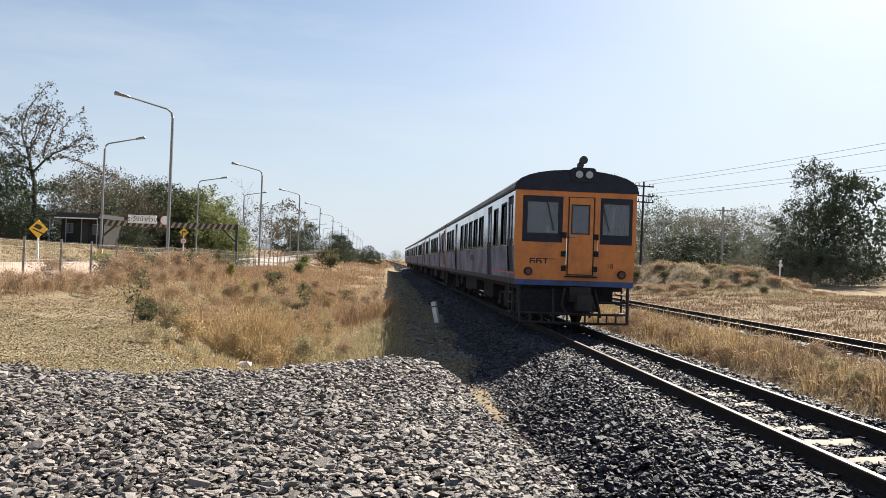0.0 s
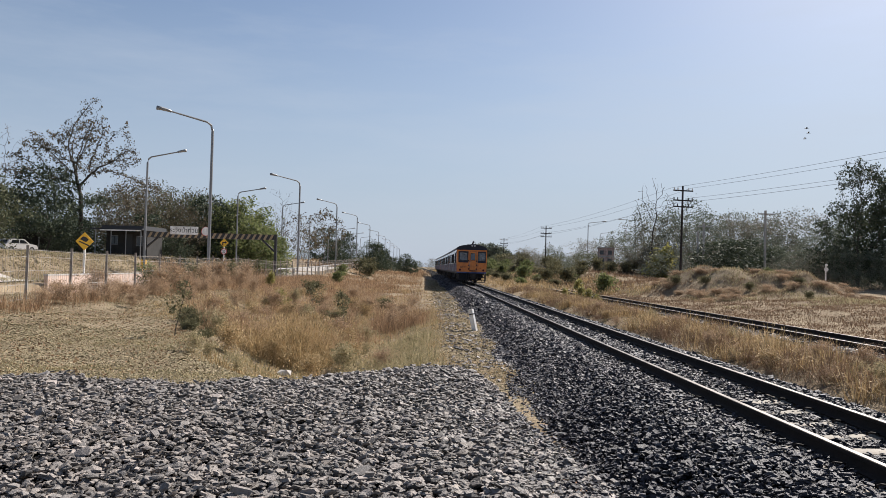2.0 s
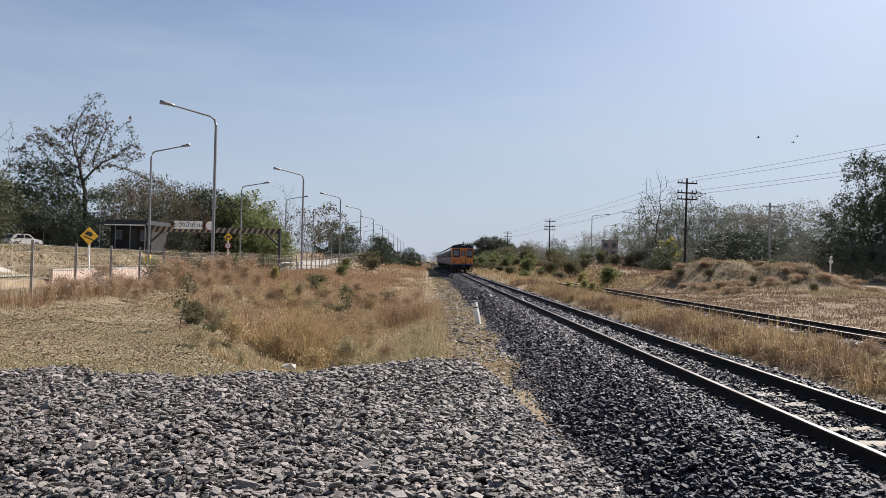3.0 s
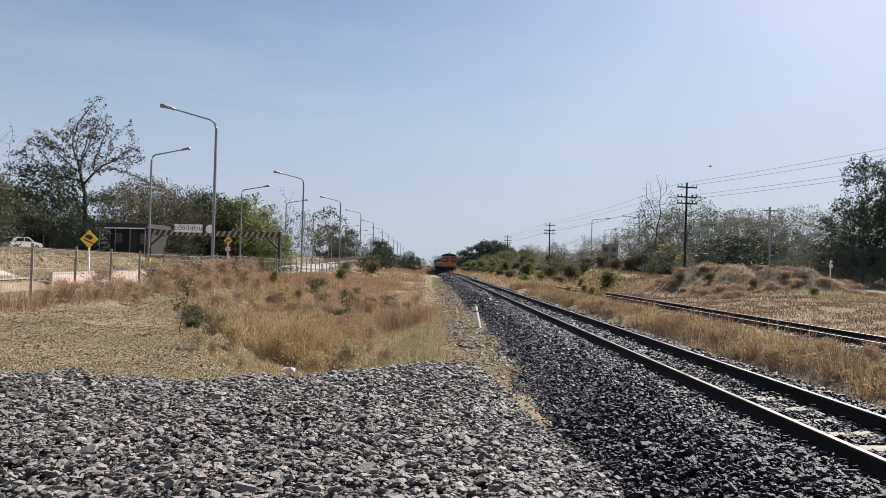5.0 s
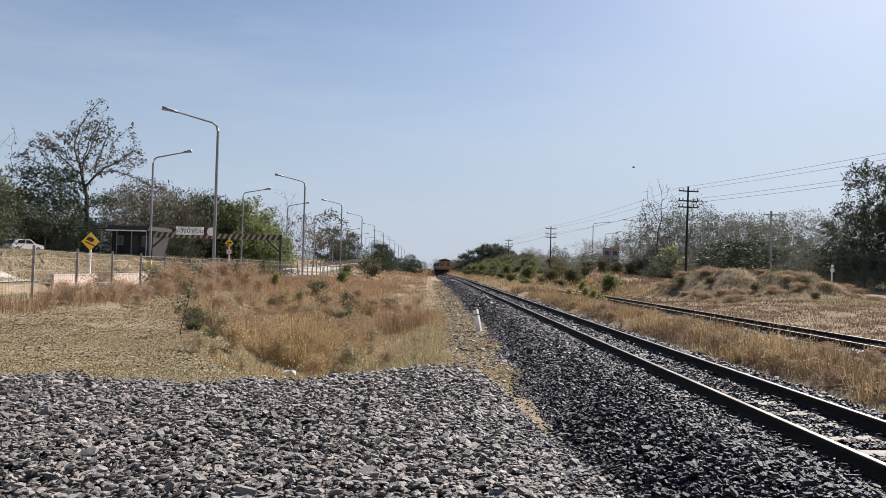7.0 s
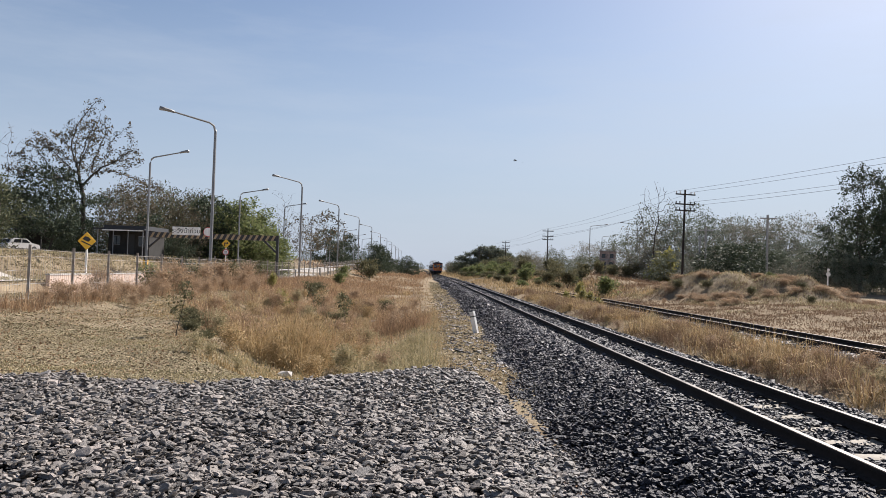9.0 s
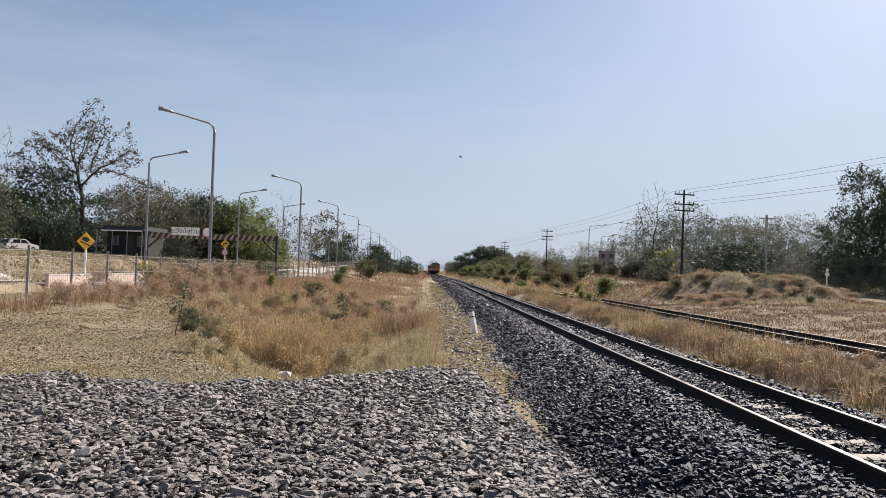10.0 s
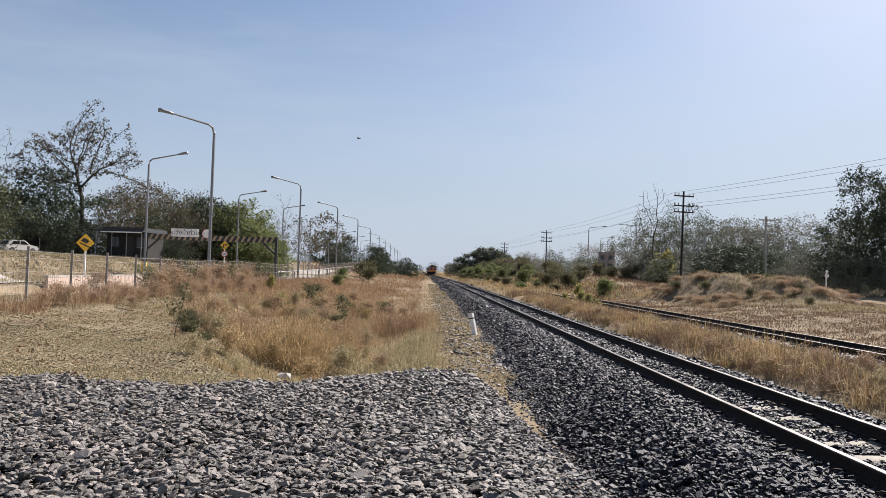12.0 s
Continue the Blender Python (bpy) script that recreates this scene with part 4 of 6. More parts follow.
def fence_bay(length):
    f = thing("fence_panel", "rusting welded-mesh fence bay with steel posts", "fence", group="bays of the mesh fence")
    bm = B()
    rod(bm, [(0, 0, -0.3), (0, 0, 1.64)], 0.042, 6)
    part("post", bm, M_FENCE, f)
    bm = B()
    for z in (0.08, 0.5, 0.9, 1.3, 1.5):
        box(bm, -0.006, 0.006, 0, length, z, z + 0.012)
    n = int(length / 0.13)
    for k in range(1, n):
        y = length * k / n
        box(bm, -0.0025, 0.0025, y - 0.0025, y + 0.0025, 0.06, 1.55)
    part("wire_mesh", bm, M_FENCE, f)
    return f


bay = fence_bay(2.65)
bay.matrix_basis = pose(-11.6, 5.7, ground_at(-11.6, 5.7))
for k in range(1, 46):
    y = 5.7 + 2.65 * k
    z0, z1 = ground_at(-11.6, y), ground_at(-11.6, y + 2.65)
    copy_thing(bay, pose(-11.6, y, z0, math.degrees(math.atan2(z1 - z0, 2.65)), 0, 0))


def telegraph_pole(h, arms):
    p = thing("telegraph_pole", "dark wooden telegraph pole with crossarms and insulators", "pole", group="telegraph poles beside the line")
    bm = B()
    rod(bm, [(0, 0, -0.5), (0, 0, h)], 0.10, 8, 0.065)
    part("pole", bm, M_WOODPOLE, p)
    for k, (z, w) in enumerate(arms):
        bm = B()
        box(bm, -w, w, -0.11, -0.05, z - 0.045, z + 0.045)
        a = part("crossarm", bm, M_WOODPOLE, p)
        for s in (-0.92, -0.55, 0.55, 0.92):
            bm = B()
            rod(bm, [(s * w, -0.08, z + 0.04), (s * w, -0.08, z + 0.10), (s * w, -0.08, z + 0.2)], 0.03, 6, 0.045)
            part("insulator", bm, M_WHITEPAINT if k == 0 else M_BLACK, a)
    return p


POLES = [(18.1, 52.0), (15.9, 98.0), (14.8, 141.0), (13.2, 190.0)]
pole = telegraph_pole(7.0, [(6.65, 0.75), (5.95, 0.75), (5.5, 0.75)])
pole.matrix_basis = pose(*POLES[0], ground_at(*POLES[0]), 0, 0.8, 8)
for x, y in POLES[1:]:
    copy_thing(pole, pose(x, y, 0.38, 0, 0, 6))
copy_thing(pole, pose(24.0, 8.0, ground_at(24, 8), 0, 0, 0))
# wires from pole to pole
chain = [(24.0, 8.0, ground_at(24, 8))] + [(x, y, ground_at(x, y) if k == 0 else 0.38) for k, (x, y) in enumerate(POLES)]
for z, side in ((6.85, -0.7), (6.85, 0.7), (6.15, 0.7), (5.7, -0.7)):
    bm = B()
    for (xa, ya, za), (xb, yb, zb) in zip(chain, chain[1:]):
        pts = [(xa + (xb - xa) * t + side, ya + (yb - ya) * t - 0.08, za + z + (zb - za) * t - 1.2 * t * (1 - t) * abs(yb - ya) / 45) for t in (k / 12 for k in range(13))]
        rod(bm, pts, 0.008, 4)
    tagged(part("overhead_wire", bm, M_WIRE, None), "thin sagging overhead wire between the poles", "wire", "overhead wires")


def square_post(name, label, category, x, y, z, h, w, material, cross=None, group=""):
    p = thing(name, label, category, pose(x, y, z), group)
    bm = B()
    box(bm, -w / 2, w / 2, -w / 2, w / 2, -0.3, h)
    part("post", bm, material, p, bevel=0.015)
    if cross:
        bm = B()
        box(bm, -cross, cross, -0.16, -0.08, h - 0.35, h - 0.25)
        part("crossarm", bm, material, p)
    return p


square_post("concrete_pole", "pale concrete power pole", "pole", 27.9, 60, 0.9, 5.9, 0.14, M_CONCRETE, 0.7, "concrete poles")
square_post("concrete_pole", "pale concrete power pole", "pole", 24.3, 64, 0.9, 5.0, 0.14, M_CONCRETE, 0.6, "concrete poles")
square_post("concrete_pole", "short pale concrete pole", "pole", 23.4, 63, 0.9, 4.2, 0.14, M_CONCRETE, None, "concrete poles")
mark = square_post("crossing_marker", "small white post with a round plate", "sign", 27.5, 50, 0.9, 1.3, 0.07, M_WHITEPAINT)
bm = B()
rod(bm, [(0, -0.05, 1.05), (0, -0.08, 1.05)], 0.15, 12), rod(bm, [(0, -0.05, 1.35), (0, -0.08, 1.35)], 0.1, 10)
part("plate", bm, M_WHITEPAINT, mark)

# distance post beside the ballast
mp_ = thing("marker_post", "leaning white-painted concrete marker post in dry grass", "post", pose(1.66, 24.1, -0.70, 4, -12, -34))
bm = B()
box(bm, -0.075, 0.075, -0.06, 0.06, -0.2, 0.80)
part("post", bm, M_WHITEPAINT, mp_, bevel=0.015)
bm = B()
box(bm, -0.08, 0.08, -0.065, 0.065, 0.62, 0.655)
part("band", bm, M_BLACK, mp_, "dark band")

# height-limit gantry over the road
G_Y = 59.5
gantry = thing("height_gantry", "black-and-yellow striped height-limit beam over the road", "height barrier", pose(0, G_Y, 0))
bm = B()
box(bm, -22.6, -12.3, -0.12, 0.12, 3.3, 3.72)
beam = part("beam", bm, M_BLACK, gantry)
for k in range(22):
    bm = B()
    x = -22.4 + 0.46 * k
    v = [bm.verts.new(p) for p in ((x, -0.126, 3.3), (x + 0.2, -0.126, 3.3), (x + 0.42, -0.126, 3.72), (x + 0.22, -0.126, 3.72), (x, -0.121, 3.3), (x + 0.2, -0.121, 3.3), (x + 0.42, -0.121, 3.72), (x + 0.22, -0.121, 3.72))]
    for f in ((0, 1, 2, 3), (7, 6, 5, 4), (0, 4, 5, 1), (1, 5, 6, 2), (2, 6, 7, 3), (3, 7, 4, 0)):
        bm.faces.new([v[i] for i in f])
    part("stripe", bm, M_YELLOWDULL, beam)
for x, s in ((-22.7, 1), (-12.2, -1)):
    bm = B()
    box(bm, x - 0.1, x + 0.1, -0.1, 0.1, 0.0, 3.75)
    leg = part("leg", bm, M_BLACK, gantry)
    if s > 0:
        bm = B()
        box(bm, x - 0.16, x + 0.16, -0.16, 0.16, 0.55, 1.45)
        part("foot_guard", bm, M_YELLOW, leg, "yellow painted foot", bevel=0.02)
    bm = B()
    rod(bm, [(x, 0, 2.3), (x + 1.1 * s, 0, 3.3)], 0.09, 6)
    part("brace", bm, M_BLACK, leg)
bm = B()
box(bm, -20.6, -18.4, -0.2, -0.14, 3.55, 4.2)
board = part("board", bm, M_WHITEPAINT, gantry, "pale board with dark painted warning")
cu = bpy.data.curves.new("lettering", "FONT")
cu.body, cu.size, cu.extrude, cu.align_x = "ระวังน้ำท่วม", 0.5, 0.002, "CENTER"
tmp = new("tmp", cu)
me = bpy.data.meshes.new_from_object(tmp.evaluated_get(bpy.context.evaluated_depsgraph_get()))
bpy.data.objects.remove(tmp)
me.materials.clear()
me.materials.append(M_BLACK)
num = place(new("lettering", me), board, "dark painted letters")
num.matrix_basis = pose(-19.5, -0.204, 3.72, 90, 0, 0)
bm = B()
rod(bm, [(-17.75, -0.14, 3.85), (-17.75, -0.2, 3.85)], 0.38, 18)
disc = part("limit_disc", bm, M_RED, gantry, "round height-limit sign")
bm = B()
rod(bm, [(-17.75, -0.19, 3.85), (-17.75, -0.206, 3.85)], 0.345, 18)
wd = part("disc_face", bm, M_WHITEPAINT, disc)


def yellow_sign(x, y, z, h, s, second):
    g = thing("warning_sign", "yellow diamond road warning sign on a white post", "road sign", pose(x, y, z), "yellow road signs")
    bm = B()
    box(bm, -0.05, 0.05, -0.03, 0.03, -2.4 if second else -0.2, h)
    part("post", bm, M_WHITEPAINT, g)
    if second:
        g.scale = (0.55, 0.55, 0.55)
    bm = B()
    extrude(bm, [(0, h - s), (s, h), (0, h + s), (-s, h)], -0.06, -0.035)
    plate = part("plate", bm, M_YELLOW, g, "yellow diamond plate")
    bm = B()
    if second:
        extrude(bm, [(-0.2, h - 0.28), (-0.08, h - 0.28), (-0.08, h), (0.1, h), (0.1, h - 0.1), (0.3, h + 0.06), (0.1, h + 0.22), (0.1, h + 0.12), (-0.2, h + 0.12)], -0.066, -0.058)
    else:
        extrude(bm, [(-0.32, h - 0.05), (0.3, h - 0.32), (0.3, h - 0.24), (-0.32, h + 0.03)], -0.066, -0.058), extrude(bm, [(-0.28, h + 0.12), (0.1, h - 0.05), (0.26, h + 0.1), (0.1, h + 0.25), (-0.1, h + 0.3)], -0.066, -0.058)
    part("symbol", bm, M_BLACK, plate)
    if second:
        bm = B()
        rod(bm, [(0, -0.035, h - 0.95), (0, -0.06, h - 0.95)], 0.34, 18)
        dsc = part("speed_disc", bm, M_RED, g, "round speed-limit sign 20")
        bm = B()
        rod(bm, [(0, -0.055, h - 0.95), (0, -0.066, h - 0.95)], 0.27, 18)
        part("disc_face", bm, M_WHITEPAINT, dsc)
        cu = bpy.data.curves.new("digits", "FONT")
        cu.body, cu.size, cu.extrude, cu.align_x = "20", 0.36, 0.003, "CENTER"
        tmp = new("tmp", cu)
        me = bpy.data.meshes.new_from_object(tmp.evaluated_get(bpy.context.evaluated_depsgraph_get()))
        bpy.data.objects.remove(tmp)
        me.materials.clear()
        me.materials.append(M_BLACK)
        place(new("digits", me), dsc).matrix_basis = pose(0, -0.07, h - 1.08, 90, 0, 0)
    return g


yellow_sign(-21.2, 46.0, 0.35, 2.15, 0.56, False)
yellow_sign(-12.4, 45.2, 1.25, 2.45, 0.5, True)


# ---- trees ----
def tubes(segs, seg=5):
    """Open tapered tubes for (p0, p1, r0, r1)."""
    p0, p1 = np.array([s[0] for s in segs]), np.array([s[1] for s in segs])
    r0, r1 = np.array([s[2] for s in segs]), np.array([s[3] for s in segs])
    d = p1 - p0
    d /= np.linalg.norm(d, axis=1, keepdims=True) + 1e-9
    ref = np.where(np.abs(d[:, 2:]) > 0.9, np.array([[1.0, 0, 0]]), np.array([[0, 0, 1.0]]))
    a = np.cross(d, ref)
    a /= np.linalg.norm(a, axis=1, keepdims=True)
    b = np.cross(d, a)
    w = np.arange(seg) * 2 * math.pi / seg
    ringv = a[:, None] * np.cos(w)[None, :, None] + b[:, None] * np.sin(w)[None, :, None]
    v = np.concatenate([p0[:, None] + ringv * r0[:, None, None], p1[:, None] + ringv * r1[:, None, None]], 1)
    k, j = np.arange(len(segs))[:, None] * 2 * seg, np.arange(seg)[None]
    f = np.stack([k + j, k + (j + 1) % seg, k + seg + (j + 1) % seg, k + seg + j], -1).reshape(-1, 4)
    return v.reshape(-1, 3), f


def grow(rng, height, clear, width, limbs, shape, twigs=4, r=0.2, lift=0.5, lean=0.05, fine=False):
    """Segments and leafy points: a leader with limbs, their branches and twigs. shape: widths of the crown from bottom to top."""
    segs, tips = [], []

    def run(p, d, length, r0, n, wig, up, drawn=True):
        pts = [p]
        for i in range(n):
            d = d + rng.normal(0, wig, 3) + np.array([0, 0, up / n])
            d = d / np.linalg.norm(d)
            q = p + d * length / n
            if drawn:
                segs.append((p, q, r0 * (1 - 0.75 * i / n), r0 * (1 - 0.75 * (i + 1) / n)))
            p = q
            pts.append(p)
        return pts, d

    stem, _ = run(np.zeros(3), np.array([lean, 0, 1.0]), height * 0.97, r, 9, 0.07, 0.25)
    stem = np.array(stem)
    for k in range(limbs):
        s = clear + (0.97 - clear) * ((k + rng.rand()) / limbs) ** 0.8
        at = s * 9
        i = min(int(at), 8)
        p = stem[i] + (stem[i + 1] - stem[i]) * (at - i)
        az = 2.4 * k + rng.uniform(-0.5, 0.5)
        u = (s - clear) / (1 - clear)
        length = width * np.interp(u, np.linspace(0, 1, len(shape)), shape) * rng.uniform(0.65, 1.2)
        el = radians(rng.uniform(15, 50) + 25 * u)
        d = np.array([math.cos(az) * math.cos(el), math.sin(az) * math.cos(el), math.sin(el)])
        pts, d1 = run(p, d, length, r * 0.5 * (1.1 - 0.8 * s), 4, 0.26, lift)
        tips.append(pts[-1])
        for q in pts[1:]:
            for _ in range(rng.randint(1, 3)):
                e = d1 * 0.6 + rng.normal(0, 0.6, 3) + np.array([0, 0, 0.15])
                b, d2 = run(q, e / np.linalg.norm(e), length * rng.uniform(0.22, 0.5), r * 0.13, 2, 0.28, lift * 0.6)
                tips.append(b[-1])
                for _ in range(twigs):
                    w = b[rng.randint(1, 3)]
                    e = d2 * 0.5 + rng.normal(0, 0.7, 3)
                    c, _ = run(w, e / np.linalg.norm(e), length * rng.uniform(0.1, 0.24), r * 0.06, 1 if fine else 2, 0.2, 0.2, fine)
                    tips.append(c[-1])
    tips = np.array(tips)
    k = height / tips[:, 2].max()
    return [(a * k, b * k, c, e) for a, b, c, e in segs], tips * k


def leaves(rng, tips, per, clump, size, droop=0.0, tilt=0.9):
    n = len(tips) * per
    c = np.repeat(tips, per, 0) + rng.normal(0, 1, (n, 3)) * np.array([clump, clump, clump * 0.7])
    c[:, 2] -= droop * np.abs(rng.normal(0, 1, n))
    m = turns(rng, n, tilt)
    s = size * np.exp(rng.normal(0, 0.3, n))
    blade = np.array([(-0.6, -0.16, 0.0), (0.25, -0.42, 0.08), (0.55, 0.42, -0.05)])
    v = np.einsum("nij,kj->nki", m, blade) * s[:, None, None] + c[:, None]
    return v.reshape(-1, 3), np.arange(3 * n).reshape(-1, 3)


def branch_out(rng, targets, trunk, step_len, reach_len, lift, thin, bare_ends):
    """A trunk that forks towards the target points of its crown: segments with radii, and its outer twigs."""
    n0 = max(2, int(trunk[2] / step_len))
    pts = [np.array([trunk[0] * (k / n0) ** 2, trunk[1] * (k / n0) ** 2, trunk[2] * k / n0]) + (rng.normal(0, 0.05 * step_len, 3) if k else 0) for k in range(n0 + 1)]
    parent = [-1] + list(range(n0))
    near, dist = np.zeros(len(targets), int), np.full(len(targets), 1e9)
    fresh_from, live = 0, np.ones(len(targets), bool)
    for _ in range(170):
        p = np.array(pts[fresh_from:])
        d = np.linalg.norm(targets[:, None] - p[None], axis=2)
        k = d.argmin(1)
        m = d[np.arange(len(targets)), k]
        better = m < dist
        near[better], dist[better] = k[better] + fresh_from, m[better]
        live &= dist > 1.6 * step_len
        if not live.any():
            break
        fresh_from = len(pts)
        pull = live & (dist < reach_len)
        if not pull.any():
            pull = live & (dist <= dist[live].min() + 1e-6)
        for i in np.unique(near[pull]):
            v = targets[pull & (near == i)] - pts[i]
            v = (v / np.linalg.norm(v, axis=1, keepdims=True)).mean(0) + rng.normal(0, 0.15, 3) + np.array([0, 0, lift])
            pts.append(pts[i] + v / np.linalg.norm(v) * step_len)
            parent.append(i)
        if len(pts) > 3200:
            break
    load = np.zeros(len(pts))
    for i in range(len(pts) - 1, 0, -1):
        load[i] = max(load[i], 1.0)
        load[parent[i]] += load[i]
    load[0] = max(load[0], load[1] * 1.3)
    rad = thin * load ** 0.46
    segs = [(pts[parent[i]], pts[i], rad[parent[i]] if load[parent[i]] < 3 * load[i] + 3 else rad[i] * 1.3, rad[i]) for i in range(1, len(pts))]
    tips = np.array([pts[i] for i in range(n0 + 1, len(pts)) if load[i] <= 7])
    segs = [q for q, i in zip(segs, range(1, len(pts))) if load[i] > bare_ends]
    return segs, tips


def crown_points(rng, n, height, clear, width, shape):
    """Points of a ragged crown with gaps; shape: half-widths from bottom to top."""
    u, az, q = rng.rand(n * 3), rng.uniform(0, 6.283, n * 3), rng.rand(n * 3) ** 0.5
    ph = rng.uniform(0, 6.283, 6)
    lump = np.sin(2 * az + 7 * u + ph[0]) + np.sin(3 * az - 11 * u + ph[1]) + np.sin(5 * az + 5 * u + ph[2])
    r = width * np.interp(u, np.linspace(0, 1, len(shape)), shape) * q * (1 + 0.16 * lump)
    z = height * (clear + (1 - clear) * u) * (1 + 0.05 * np.sin(2 * az + ph[3]) * u)
    p = np.stack([r * np.cos(az), r * np.sin(az), z], -1)
    hole = np.sin(p[:, 0] * 1.7 + ph[3]) + np.sin(p[:, 1] * 1.6 + ph[4]) + np.sin(p[:, 2] * 2.1 + ph[5])
    return p[hole > -0.75][:n]


def lobe_points(rng, n, lobes):
    """Points in rounded masses (across, up, half-width, half-height)."""
    w = np.array([a[2] * a[2] * a[3] for a in lobes])
    pick = rng.choice(len(lobes), n, p=w / w.sum())
    d = rng.normal(0, 1, (n, 3))
    d *= (rng.rand(n) ** 0.4 / np.linalg.norm(d, axis=1))[:, None]
    c = np.array([(a[0], 0.0, a[1]) for a in lobes])[pick]
    e = np.array([(a[2], 0.85 * a[2], a[3]) for a in lobes])[pick]
    return c + d * e


def tree(seed, label, m, height, clear, width, limbs, shape, per, clump, size, leaf, bare_part=0.0, twigs=4, r=0.2, lift=0.5, group="", name="tree", lean=0.05, lobes=None, targets=0, stride=0.0):
    rng = np.random.RandomState(seed)
    if name == "tree":
        goal = lobe_points(rng, targets or limbs * 24, lobes) if lobes else crown_points(rng, targets or limbs * 24, height, clear, width, shape)
        stride = stride or height / 24
        segs, tips = branch_out(rng, goal, (lean * height, 0, max(clear, 0.12) * height), stride, stride * 9, 0.06 + 0.12 * (lift - 0.4), r * 0.042, 0 if targets or "bare" in label else 3.5)
    else:
        segs, tips = grow(rng, height, clear, width, limbs, shape, twigs, r, lift, lean, "dried" in label)
    t = thing(name, label, "tree" if name == "tree" else "shrub", m, group)
    v, f = tubes(segs, 3)
    solid("trunk", v, f, M_BARK, t, smooth=True)
    keep = tips[rng.rand(len(tips)) >= bare_part]
    if per:
        v, f = leaves(rng, keep, max(1, round(per * 0.62)), clump, size * 1.4)
        v[:, 2] = np.maximum(v[:, 2], 0.02)
        solid("crown", v, f, leaf, t)
    return t


def again(t, x, y, z, turn, s, label="", wide=1.0):
    c = copy_thing(t, pose(x, y, z, 0, 0, turn))
    c.scale = (s * wide, s * wide, s)
    if label:
        tagged(c, label)
    return c


def row(t, spots, sink=0.2):
    """Copies at (x, y, size)."""
    for k, (x, y, s) in enumerate(spots):
        again(t, x, y, g(x, y) - sink, 71 * k + 3 * x, s, "", 0.85 + 0.3 * ((k * 37) % 10) / 10)


g = ground_at
ROUND, CONE, FLAT, TALL = (0.7, 1.0, 1.0, 0.8, 0.4), (1.0, 0.8, 0.55, 0.25), (0.6, 0.8, 1.0, 1.1, 1.1), (0.8, 1.0, 0.7, 0.8, 0.6, 0.3)
# beyond the road
tree(3, "tall sparse half-bare tree beside the house", pose(-33.6, 72, 2.2, 0, 0, 25), 14.8, 0.36, 9.0, 32, ROUND, 15, 0.2, 0.12, M_LEAFBROWN, 0.12, r=0.46, lift=0.5, lean=-0.01, targets=1500, stride=0.33,
     lobes=((0.6, 13.8, 1.3, 1.4), (0.0, 11.4, 2.7, 1.6), (3.7, 11.6, 0.8, 1.4), (3.6, 9.4, 1.9, 1.3), (-3.4, 9.9, 2.4, 1.6), (-5.4, 7.6, 1.8, 1.4), (0.2, 8.6, 3.0, 1.5), (5.8, 6.6, 1.7, 1.2), (-2.4, 6.8, 1.6, 0.8)))
green = tree(8, "broad leafy tree with dull green crown", pose(-30.5, 86, 1.7), 8.6, 0.03, 4.0, 30, ROUND, 16, 0.36, 0.13, M_LEAF, 0.05, 4, 0.22, 0.4, "roadside trees")
brownish = tree(12, "dry brownish tree losing its leaves", pose(-31.0, 82, 1.7), 8.4, 0.06, 4.2, 26, ROUND, 14, 0.36, 0.13, M_LEAFBROWN, 0.15, 4, 0.2, 0.5, "roadside trees")
dark = tree(15, "dark dense roadside tree with ragged crown", pose(-27.0, 90, 1.4), 8.0, 0.05, 4.2, 26, (0.8, 1.0, 0.8, 0.7, 0.4), 18, 0.36, 0.18, M_LEAFDARK, 0.08, 4, 0.2, 0.4, "roadside trees")
fresh = tree(17, "bright green roadside tree in full leaf", pose(-23.4, 90, 1.2), 7.8, 0.08, 4.2, 24, ROUND, 16, 0.36, 0.18, M_LEAFBRIGHT, 0.08, 4, 0.18, 0.4, "roadside trees")
bare = tree(22, "bare leafless tree with fine twigs", pose(-22.6, 112, 0.9), 11.4, 0.3, 4.6, 18, TALL, 1, 0.2, 0.12, M_LEAFBROWN, 0.7, 5, 0.22, 0.8, "bare trees")
dry = tree(25, "thin half-bare tree with purple-brown leaves", pose(-20.9, 120, 0.7), 8.8, 0.3, 3.6, 16, ROUND, 8, 0.3, 0.17, M_LEAFBROWN, 0.25, 4, 0.16, 0.6, "roadside trees")
again(dry, -20.9, 150, 1.0, 80, 1.3, "slender half-bare tree with clear trunk")
row(green, ((-41.5, 66, 1.0), (-37.5, 62, 0.85), (-49, 74, 1.1), (-33, 92, 0.9), (-38, 90, 1.0), (-52, 88, 1.1)))
row(brownish, ((-36.6, 90, 1.15), (-30.0, 92, 0.95), (-33.0, 98, 1.1), (-27.5, 84, 0.75), (-30.5, 75, 0.9), (-31.5, 101, 1.15)))
row(dark, ((-25.2, 93, 0.95), (-29.2, 96, 0.9), (-24.5, 104, 0.9), (-27, 250, 1.3), (-36, 262, 1.6), (-17, 258, 1.0), (-10.2, 150, 0.75), (-21, 170, 0.8)))
row(fresh, ((-20.6, 92, 0.85), (-22.5, 95, 1.0), (-26.3, 96, 0.85), (-19.3, 94, 0.6)))
row(bare, ((-38.9, 64, 1.2), (-17.5, 140, 0.7), (-24.5, 125, 0.9), (-21.5, 131, 0.8)))
row(green, ((-11.6, 152, 0.72),))
deep = tree(81, "deep green leafy tree behind the verge", pose(-35.6, 69.5, 1.2), 8.8, 0.25, 3.9, 34, (0.8, 1.0, 1.0, 0.8, 0.45), 24, 0.34, 0.15, M_LEAFDARK, 0.05, 4, 0.24, 0.4, "roadside trees")
row(deep, ((-4.5, 160, 0.56), (-3.6, 163, 0.45), (-9.4, 156, 0.6)))
